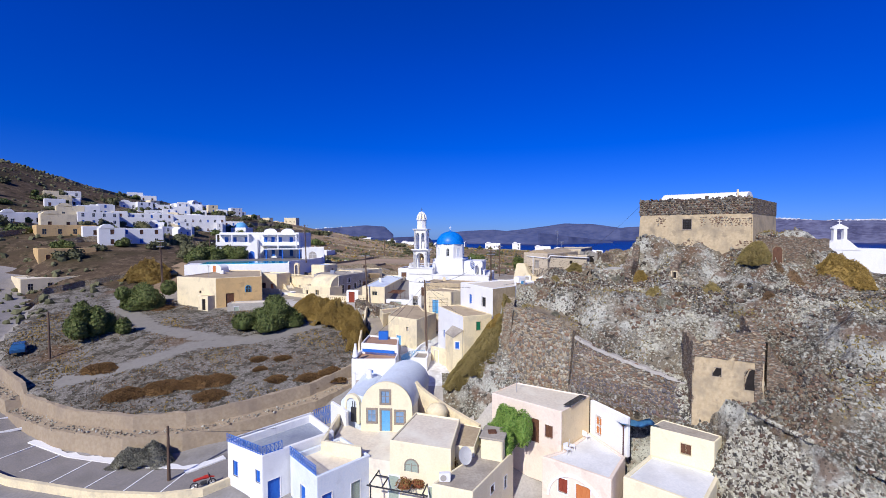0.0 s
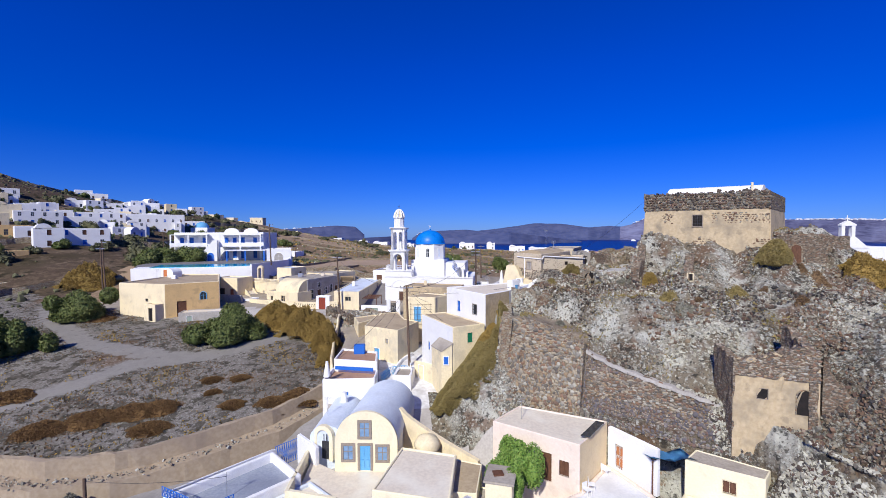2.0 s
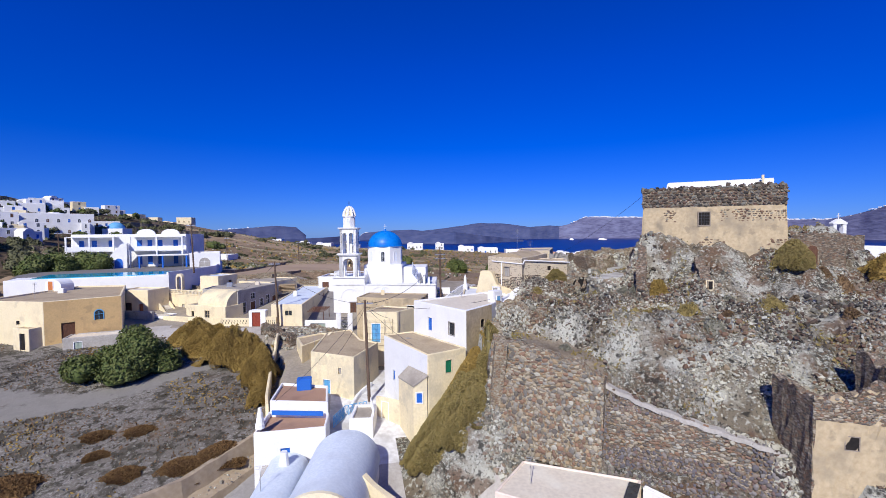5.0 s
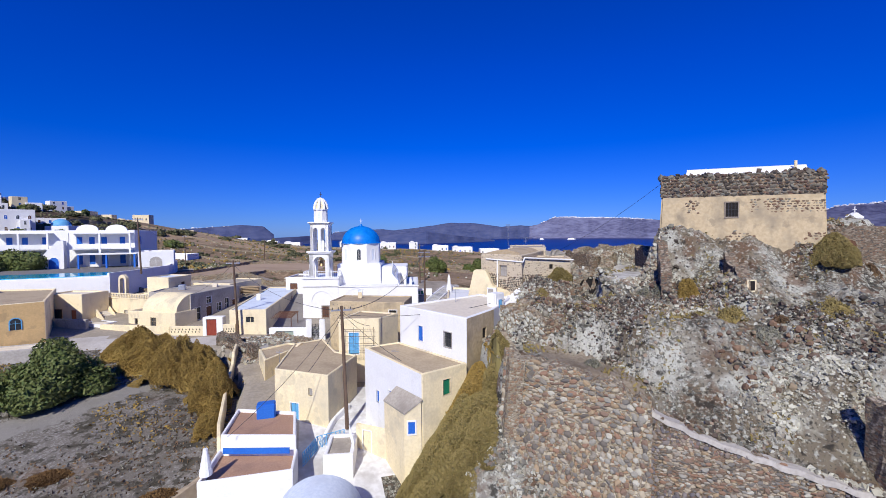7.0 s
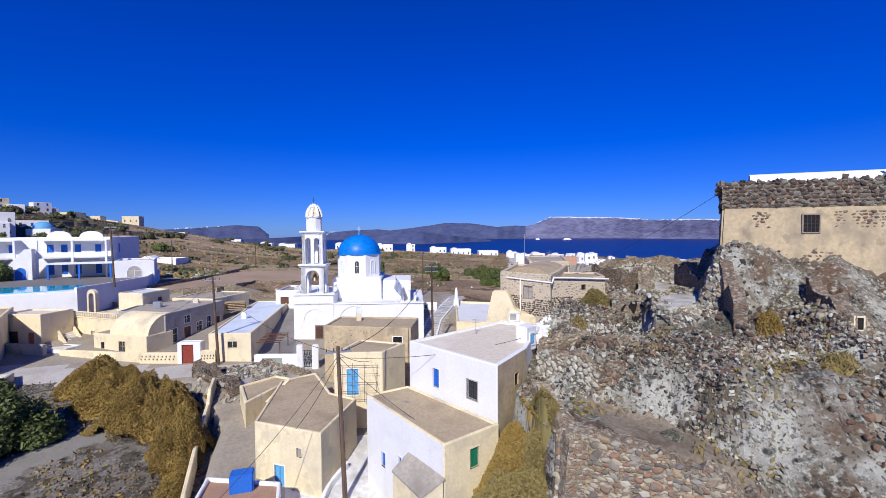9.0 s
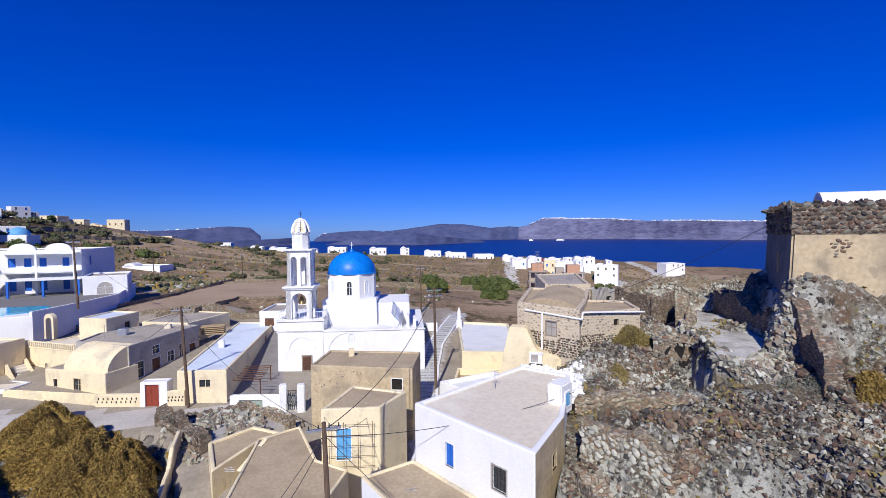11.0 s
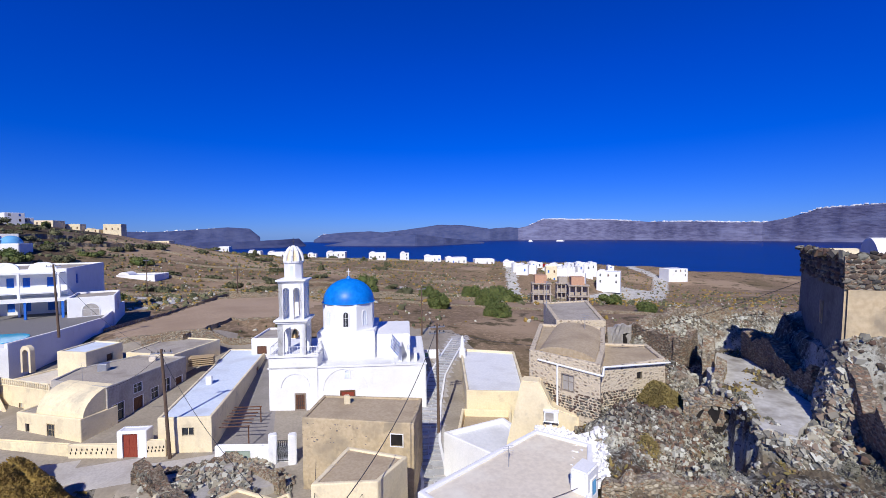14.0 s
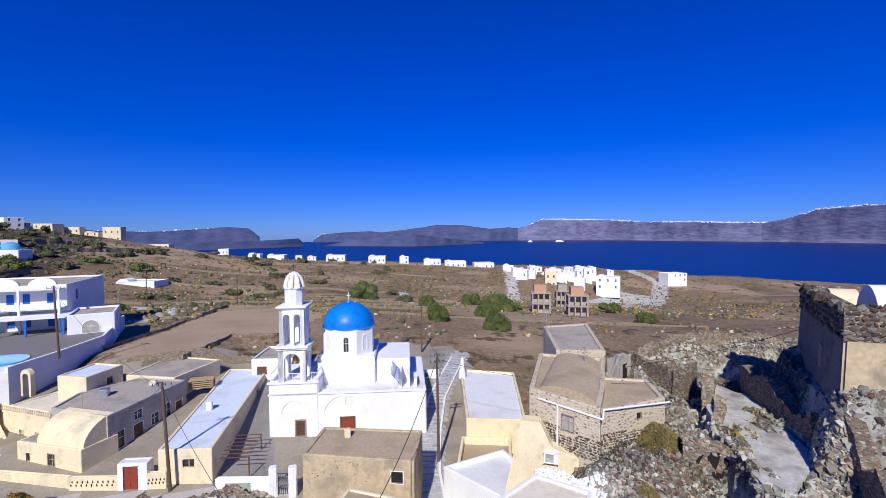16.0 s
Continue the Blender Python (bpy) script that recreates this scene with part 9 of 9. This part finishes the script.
for k, (x, y, w, h, mat_) in enumerate(((-123, 141, 9, 5, CREAM), (-150, 180, 9, 5, CREAM), (-154, 196, 8, 4.5, WHITE), (-114, 129, 14, 3.6, OCHRE), (-100, 113, 12, 4, OCHRE), (-92, 99, 17, 3.6, CREAM), (-163, 190, 7, 4, WHITE), (-104, 133, 6, 3.6, WHITE))):
    cottage(x, y, w, flat_level(x, y), h, 500 + k, mat_)
field_wall([(-84, 91), (-81, 97.7), (-77, 103.2), (-72.3, 108.9), (-62, 110.4)], 1.5, 470)
bd = thing("domed_chapel", "white chapel with a light blue dome on the slope", "chapel", at=(-108.6, 255.3, 20))
bm = bmesh.new()
prism(bm, rect((-113, 253), (-104, 252), 8), 12, 23.5)
bmesh.ops.bevel(bm, geom=bm.edges[:], offset=0.15, segments=2, affect="EDGES")
part("wall", bm, WHITE, bd)
bm = bmesh.new()
bmesh.ops.create_uvsphere(bm, u_segments=24, v_segments=12, radius=1)
for vv in bm.verts:
    vv.co = Vector((-108.5 + vv.co.x * 3.6, 256.5 + vv.co.y * 3.6, 23.4 + max(vv.co.z, -0.05) * 3.2))
part("dome", bm, SKYBLUE, bd, smooth=True)
bm = bmesh.new()
box(bm, (158, 296, -2), (165, 301, 4.6))
bmesh.ops.bevel(bm, geom=bm.edges[:], offset=0.1, segments=1, affect="EDGES")
tagged(part("red_house", bm, surface("red_paint", (0.5, 0.03, 0.03), (0.56, 0.05, 0.04), 3, 0.4, 0.7, 0.1, (0.4, 0.04, 0.03), 0.4)), "small red-painted block among the white shore houses", "house")
trng = random.Random(12)
for k, (x, y, w, z, h) in enumerate(HILLTOWN + HILLTOWN2):
    bx, by = x + trng.uniform(-0.3, 1.1) * w, y - trng.uniform(2, 5)
    bush("shrub", "dark green shrub before the town houses", bx, by, trng.uniform(1.4, 3.0), trng.uniform(1.2, 2.2), trng.uniform(1.6, 3.4), 600, LEAF if k % 2 else LEAF_OLIVE, 0.32, lumps=8, group="shrubs among the town houses", z=max(flat_level(bx, by), z - 1.0))
for k in range(46):
    y = trng.uniform(205, 345)
    x = -118 - (y - 205) * 0.30 - trng.uniform(-14, 40)
    if flat_level(x, y) < 36:
        cottage(x, y, trng.uniform(4, 9), flat_level(x, y) + 0.1, trng.choice((2.8, 3.2, 3.6, 5.4)), 300 + k, CREAM if k % 5 == 3 else WHITE, turn=trng.uniform(0.2, 1.3))
NORTH = [(-120.5, 384.7, 22.6, 12.9, 10.6), (-124, 280.5, 8.9, 13.7, 9.4), (-68.6, 240.5, 14.4, 6.1, 6.2), (-53.8, 245.9, 9.3, 1.2, 3.8), (-73.6, 337, 5.1, 11.6, 3.4), (-121.8, 300.7, 5, 11.5, 5.4), (-117, 299, 5.4, 11.5, 4.3), (-73.6, 506, 9.8, 10.7, 6.5), (-40, 432, 9.8, 8.2, 6.4), (-25, 430, 13.8, 7.1, 6.4), (6.4, 416, 7.2, 7.5, 3.8), (20, 390, 14.5, 8.2, 5.7), (51.4, 379.7, 13.2, 6.6, 6.6), (69.9, 352, 6.6, 6.5, 7.5), (89.6, 356, 12.8, 4.8, 6), (103.4, 346, 15.6, 3.4, 6.3), (126, 344, 15, 2, 6)]
for k, (x, y, w, z, h) in enumerate(NORTH):
    cottage(x, y, w, z, h * 0.75, 100 + k, WHITE, "white houses by the far shore", turn=-0.25)
for k, (x, y, w, z, h) in enumerate([(-164, 430, 11, 26.5, 9), (-151, 431, 9, 25.5, 6), (-140, 432, 12, 25, 10.5), (-103.5, 400, 14.9, 15.7, 6.8), (-107.5, 285, 13, 10.7, 6.5), (-181.9, 416.5, 19, 30.3, 7.4), (-2.7, 420, 5.3, 8, 3.6)]):
    cottage(x, y, w, z, h, 160 + k, CREAM, "cream houses of the far slope", turn=-0.1)
EAST = [(128.5, 301, 9.4, 3.6, 4.9), (125.5, 281, 5.9, 3.5, 4.6), (123, 273, 9.5, -2.6, 12.6), (139.4, 286.6, 7.3, 0.7, 4.4), (145.6, 295, 11.3, 2.7, 4.5), (146, 274, 10.6, 1.6, 6.3), (145.4, 264, 8.4, 0.9, 5), (158.9, 275, 8.9, 0.3, 5), (152, 256, 8.3, -2, 5.7), (180, 294, 10.4, 1.6, 4.7), (180, 283.5, 11.4, -0.6, 5.3), (161, 247.5, 16.9, -3.7, 9.7), (194.5, 279, 5.6, 1.2, 3), (235, 268, 19, -5.1, 8), (355, 266, 23.6, -16.4, 9)]
for k, (x, y, w, z, h) in enumerate(EAST):
    cottage(x, y, w * 0.75, z, h * 0.75, 200 + k, WHITE, "white houses of the eastern shore", turn=-0.45 + 0.35 * math.sin(k * 2.1), arch=k in (11, 13))
for k in range(12):
    cottage(trng.uniform(122, 196), trng.uniform(262, 304), trng.uniform(3.5, 6.5), trng.uniform(-1.5, 2.5), trng.uniform(2.8, 4.4), 600 + k, WHITE, "white houses of the eastern shore", turn=trng.uniform(-0.8, 0.2))
cottage(136, 261, 6.6, -2.8, 9.0, 230, CREAM, "white houses of the eastern shore", turn=-0.45)


def skeleton_house(x, y, w, z, h, brick):
    t = thing("unfinished_house", "unfinished concrete frame house with open storeys", "building site", "unfinished concrete houses", at=(x, y, z))
    u = Vector((math.cos(-0.45), math.sin(-0.45)))
    m = Matrix(((u.x, -u.y, 0, x), (u.y, u.x, 0, y), (0, 0, 1, 0), (0, 0, 0, 1)))
    n = max(2, round(h / 3.1))
    for k in range(n + 1):
        bm = bmesh.new()
        box(bm, (-0.4, -0.4, z + k * h / n - 0.2), (w + 0.4, w * 0.8 + 0.4, z + k * h / n + 0.1), m)
        part("slab", bm, CONCRETE, t)
    for a in (0.0, 0.33, 0.66, 1.0):
        for b in (0.0, 1.0):
            bm = bmesh.new()
            box(bm, (a * w - 0.2, b * w * 0.8 - 0.2, z - 3), (a * w + 0.2, b * w * 0.8 + 0.2, z + h), m)
            part("column", bm, CONCRETE, t)
    bm = bmesh.new()
    box(bm, (0, w * 0.4, z - 2), (w, w * 0.5, z + h), m)
    part("cross_wall", bm, CONCRETE, t)
    bm = bmesh.new()
    box(bm, (w * 0.1, 0, z + h), (w * 0.8, w * 0.7, z + h + 2.4), m)
    part("upper_room", bm, BRICKRED if brick else CONCRETE, t)


skeleton_house(64.8, 152.8, 5.0, 4.6, 6.2, True)
skeleton_house(90.0, 178.6, 4.6, 0.5, 6.4, False)
skeleton_house(72.6, 145.8, 5.2, 4.4, 6.2, True)


# ---- vehicles and small things ----
def car(x, y, ang, paint, label):
    z = flat_level(x, y)
    t = thing("car", label, "car", "parked cars", at=(x, y, z))
    m = Matrix.Translation((x, y, z)) @ Matrix.Rotation(ang, 4, "Z")
    bm = bmesh.new()
    sect = [(-2.0, 0.35), (-2.05, 0.8), (-1.9, 0.95), (-1.45, 1.0), (-1.0, 1.45), (0.7, 1.5), (1.25, 1.0), (1.95, 0.9), (2.05, 0.6), (2.0, 0.35)]
    a = [bm.verts.new(m @ Vector((px_, -0.82 if h < 1.1 else -0.66, h))) for px_, h in sect]
    b = [bm.verts.new(m @ Vector((px_, 0.82 if h < 1.1 else 0.66, h))) for px_, h in sect]
    bm.faces.new(a[::-1]), bm.faces.new(b)
    for k in range(len(sect)):
        j = (k + 1) % len(sect)
        bm.faces.new((a[k], a[j], b[j], b[k]))
    bmesh.ops.recalc_face_normals(bm, faces=bm.faces[:])
    bmesh.ops.bevel(bm, geom=bm.edges[:], offset=0.06, segments=2, affect="EDGES")
    part("body", bm, paint, t)
    for s in (-1, 1):
        bm = bmesh.new()
        vs = [m @ Vector((px_, s * (0.80 if h < 1.1 else 0.69), h)) for px_, h in ((-1.3, 1.05), (-0.95, 1.4), (0.6, 1.43), (1.05, 1.05))]
        vv = [bm.verts.new(v) for v in vs]
        bm.faces.new(vv)
        bmesh.ops.solidify(bm, geom=bm.faces[:], thickness=0.03)
        part("side_window", bm, GLASS, t)
    for ex, hx in ((-1.28, -0.98), (1.22, 0.75)):
        bm = bmesh.new()
        vv = [bm.verts.new(m @ Vector(v)) for v in ((ex * 1.04, -0.66, 1.06), (ex * 1.04, 0.66, 1.06), (hx * 1.03, 0.56, 1.44), (hx * 1.03, -0.56, 1.44))]
        bm.faces.new(vv)
        bmesh.ops.solidify(bm, geom=bm.faces[:], thickness=0.03)
        part("windscreen", bm, GLASS, t)
    for wx in (-1.25, 1.25):
        for wy in (-0.8, 0.8):
            bm = bmesh.new()
            rod(bm, m @ Vector((wx, wy - 0.1, 0.32)), m @ Vector((wx, wy + 0.1, 0.32)), 0.32, 14)
            wh = part("wheel", bm, IRON, t)
            bm = bmesh.new()
            rod(bm, m @ Vector((wx, wy - 0.115, 0.32)), m @ Vector((wx, wy + 0.115, 0.32)), 0.18, 10)
            part("rim", bm, METAL, wh)


CARBLUE = surface("blue_car_paint", (0.02, 0.09, 0.22), (0.03, 0.11, 0.26), 4, 1, 0.25, 0.0, spec=0.6)
CARDARK = surface("dark_car_paint", (0.02, 0.03, 0.04), (0.03, 0.04, 0.05), 4, 1, 0.25, 0.0, spec=0.6)
car(-59.6, 62.6, 2.2, CARBLUE, "blue hatchback parked at the lane's edge")
car(-64, 108, 2.5, CARDARK, "dark car parked beside the broom bush")
car(-58, 118, 2.0, CARDARK, "dark green car parked under the poles")
car(-92, 184, 0.0, surface("white_car_paint", (0.75, 0.75, 0.75), (0.8, 0.8, 0.8), 4, 1, 0.25, 0.0, spec=0.6), "white car parked before the arched houses")

mb = thing("motorcycle", "red off-road motorcycle leaning by the white house", "motorcycle", at=(-20.6, 36.6, flat_level(-20.6, 36.6)))
mz, mm = flat_level(-20.6, 36.6), Matrix.Translation((-20.6, 36.6, flat_level(-20.6, 36.6))) @ Matrix.Rotation(0.5, 4, "Z")
for wx in (-0.7, 0.7):
    bm = bmesh.new()
    segs = 20
    for k in range(segs):
        a0, a1 = 2 * math.pi * k / segs, 2 * math.pi * (k + 1) / segs
        rod(bm, mm @ Vector((wx + 0.3 * math.cos(a0), 0, 0.34 + 0.3 * math.sin(a0))), mm @ Vector((wx + 0.3 * math.cos(a1), 0, 0.34 + 0.3 * math.sin(a1))), 0.05, 6)
    wl_ = part("wheel", bm, IRON, mb)
    bm = bmesh.new()
    for k in range(6):
        a0 = math.pi * k / 6
        rod(bm, mm @ Vector((wx - 0.27 * math.cos(a0), 0, 0.34 - 0.27 * math.sin(a0))), mm @ Vector((wx + 0.27 * math.cos(a0), 0, 0.34 + 0.27 * math.sin(a0))), 0.008, 4)
    part("spoke", bm, METAL, wl_)
bm = bmesh.new()
for a, b, rr in (((-0.75, 0, 0.85), (0.1, 0, 0.95), 0.12), ((0.1, 0, 0.95), (0.45, 0, 0.95), 0.17), ((0.45, 0, 0.95), (0.9, 0, 0.8), 0.07)):
    rod(bm, mm @ Vector(a), mm @ Vector(b), rr, 8)
part("fairing", bm, surface("red_plastic", (0.45, 0.03, 0.02), (0.5, 0.04, 0.025), 5, 1, 0.35, 0.0), mb)
bm = bmesh.new()
for a, b, rr in (((0.5, 0, 1.1), (0.7, 0, 0.34), 0.04), ((-0.7, 0, 0.34), (0, 0, 0.5), 0.04), ((-0.2, 0, 0.45), (0.3, 0, 0.5), 0.17), ((0.45, -0.35, 1.12), (0.45, 0.35, 1.12), 0.025)):
    rod(bm, mm @ Vector(a), mm @ Vector(b), rr, 8)
part("engine_frame", bm, IRON, mb)


def chair(x, y, z, ang):
    t = thing("plastic_chair", "white plastic garden chair on the terrace", "chair", "white chairs on the terrace", at=(x, y, z))
    m = Matrix.Translation((x, y, z)) @ Matrix.Rotation(ang, 4, "Z")
    for nm, a, b in (("seat", (-0.25, -0.25, 0.4), (0.25, 0.25, 0.44)), ("backrest", (-0.25, 0.22, 0.44), (0.25, 0.26, 0.85))):
        bm = bmesh.new()
        box(bm, a, b, m)
        bmesh.ops.bevel(bm, geom=bm.edges[:], offset=0.015, segments=2, affect="EDGES")
        part(nm, bm, WHITEIRON, t)
    for sx in (-0.22, 0.22):
        for sy in (-0.22, 0.22):
            bm = bmesh.new()
            rod(bm, m @ Vector((sx, sy, 0)), m @ Vector((sx, sy, 0.42)), 0.025, 6)
            part("leg", bm, WHITEIRON, t)


for x, y, a in ((11.6, 34.6, 0.4), (12.2, 35.2, 1.2), (14.2, 37.0, 2.0)):
    chair(x, y, 0.78, a)

# ships in the bay
for x, y, L in ((2120, 3240, 70), (1900, 3350, 38)):
    t = thing("ship", "white passenger ship on the bay", "ship", "ships in the bay", at=(x, y, SEA_Z))
    m = Matrix.Translation((x, y, SEA_Z)) @ Matrix.Rotation(-0.5, 4, "Z")
    bm = bmesh.new()
    shape(bm, m @ Matrix(((1, 0, 0, 0), (0, -1, 0, 0), (0, 0, 1, 0), (0, 0, 0, 1))), [(-L / 2, -1), (L / 2 - 6, -1), (L / 2, 7), (-L / 2, 6)], -6, 6)
    part("hull", bm, WHITE, t)
    bm = bmesh.new()
    box(bm, (-L * 0.42, -5, 6), (L * 0.3, 5, 11), m)
    box(bm, (-L * 0.35, -4, 11), (L * 0.15, 4, 14), m)
    part("superstructure", bm, WHITE, t)
    bm = bmesh.new()
    rod(bm, m @ Vector((-L * 0.15, 0, 14)), m @ Vector((-L * 0.15, 0, 18)), 2.2, 10)
    part("funnel", bm, BLUE, t)

st_ = thing("statue", "small white stone monument beside the lane", "monument", at=(19.4, 93, 9.4))
bm = bmesh.new()
for r0, r1, h0, h1 in ((0.5, 0.42, 9.3, 10.4), (0.3, 0.24, 10.4, 11.6), (0.24, 0.05, 11.6, 12.2)):
    rod(bm, (19.4, 93, h0), (19.4, 93, h1), r0, 12, r1)
part("pillar", bm, WHITE, st_)


# ---- paved lane to the church ----
lane = thing("lane", "stone-paved lane with pale joints and whitewashed edges", "lane", kind="structure", at=(3, 66, 5))
LP = [Vector(p) for p in CHURCH_LANE]
seg_len = [(b - a).length for a, b in zip(LP, LP[1:])]


def along_lane(s_):
    for a, b, L in zip(LP, LP[1:], seg_len):
        if s_ <= L or b == LP[-1]:
            return a.lerp(b, min(s_ / L, 1.0)), (b - a).normalized()
        s_ -= L


def lane_z(s_):
    return sum(flat_level(*along_lane(max(0.0, s_ + d))[0]) for d in (-3, -1.5, 0, 1.5, 3)) / 5


total = sum(seg_len)
lrng = random.Random(8)
s_ = 16.0
while s_ < total - 1:
    step = lrng.uniform(0.7, 1.15)
    c0, t0 = along_lane(s_)
    c1, t1 = along_lane(min(s_ + step - 0.07, total))
    n0, n1 = Vector((-t0.y, t0.x)), Vector((-t1.y, t1.x))
    z = lane_z(s_) + 0.12
    cut = lrng.uniform(-0.25, 0.25)
    for w0, w1 in ((-0.9, cut - 0.04), (cut + 0.04, 0.9)):
        bm = bmesh.new()
        prism(bm, [c0 + n0 * w0, c0 + n0 * w1, c1 + n1 * w1, c1 + n1 * w0], z - 0.25, z + lrng.uniform(-0.015, 0.02))
        bmesh.ops.recalc_face_normals(bm, faces=bm.faces[:])
        part("paving_slab", bm, SLAB, lane)
    s_ += step
for side in (-1, 1):
    bm = bmesh.new()
    prev = None
    for k in range(20, int(total / 0.8)):
        c0, t0 = along_lane(k * 0.8)
        n0 = Vector((-t0.y, t0.x)) * side
        z = lane_z(k * 0.8) + 0.16
        row = [bm.verts.new((*(c0 + n0 * w), z + h)) for w, h in ((0.93, -0.4), (0.93, 0.0), (1.15, 0.03), (1.15, -0.4))]
        if prev:
            for j in range(3):
                bm.faces.new((prev[j], prev[j + 1], row[j + 1], row[j]))
        prev = row
    bmesh.ops.recalc_face_normals(bm, faces=bm.faces[:])
    part("white_edge", bm, WHITE, lane, "whitewashed lane edge")
bm = bmesh.new()
prev = None
for k in range(20, int(total / 0.8)):
    c0, t0 = along_lane(k * 0.8)
    n0 = Vector((-t0.y, t0.x))
    z = lane_z(k * 0.8) + 0.085
    row = [bm.verts.new((*(c0 + n0 * w), z)) for w in (-0.95, 0.95)]
    if prev:
        bm.faces.new((prev[0], row[0], row[1], prev[1]))
    prev = row
bmesh.ops.solidify(bm, geom=bm.faces[:], thickness=0.2)
part("mortar_bed", bm, ROOF_WHITE, lane, "pale mortar bed")

for x, y, z, w, h, mat_, nm, lab in ((-21.6, 96.0, 11.0, 0.9, 0.8, METAL, "water_tank", "galvanised water tank on the grey roof"), (-17.6, 98.4, 11.0, 0.7, 0.5, ROOF_PALE, "roof_hatch", "low cement roof hatch"), (-44.0, 92.0, 11.4, 0.8, 0.7, WHITE, "chimney", "square white chimney on the tan roof"), (-10.6, 92.0, 9.5, 0.6, 0.9, WHITE, "chimney", "square white chimney on the long house"), (2.6, 76.6, 11.3, 0.5, 0.7, CREAM, "chimney", "stubby cream chimney on the broad tan roof")):
    bm = bmesh.new()
    box(bm, (x - w / 2, y - w / 2, z - 0.05), (x + w / 2, y + w / 2, z + h))
    bmesh.ops.bevel(bm, geom=bm.edges[:], offset=0.06, segments=2, affect="EDGES")
    tagged(part(nm, bm, mat_), lab, nm.replace("_", " "))
for x, y, z, h in ((-6.0, 64.0, 7.3, 1.5), (3.2, 56.6, 8.7, 1.2), (9.6, 60.4, 12.4, 1.6), (-8.4, 45.2, 3.0, 1.8), (8.2, 39.8, 4.3, 1.7), (-14.4, 37.4, 0.5, 2.0), (-22.0, 92.0, 11.0, 2.0), (-44, 86, 11.4, 2.2)):
    an = thing("antenna", "thin metal roof aerial", "aerial", "roof aerials", at=(x, y, z))
    bm = bmesh.new()
    rod(bm, (x, y, z - 0.05), (x, y, z + h), 0.022, 5)
    part("mast", bm, METAL, an)
    for k in range(3):
        bm = bmesh.new()
        rod(bm, (x - 0.3, y + 0.05 * k, z + h - 0.12 * k), (x + 0.3, y - 0.05 * k, z + h - 0.12 * k), 0.012, 4)
        part("element", bm, METAL, an)

house("yard_wall", "white yard wall with a green door behind the church", [(12.6, 98.4), (17.6, 97.4), (17.7, 97.8), (12.7, 98.8)], 5.5, 9.2, WHITE, WHITE, 0.08, 0.12, category="wall", bev=0.04, openings=((0, 3.0, 7.4, 1.2, 1.7, "door", WHITE, GREEN),))
for a, b, sg in (((-0.9, 57.2, 13.2), (-12.4, 82.0, 15.5), 1.2), ((-0.9, 57.2, 13.0), (-8.6, 53.6, 5.9), 0.5), ((-0.9, 57.2, 12.9), (13.0, 57.0, 13.4), 0.6), ((-0.9, 57.2, 12.7), (-0.2, 70.9, 9.6), 0.4), ((-24.5, 38.2, 2.0), (-14.4, 37.4, 2.2), 0.3), ((-12.4, 82.0, 15.4), (-31.2, 108.6, 21.6), 1.2), ((11.5, 79.2, 16.6), (18, 108, 16.6), 1.0)):
    cable(a, b, sg)
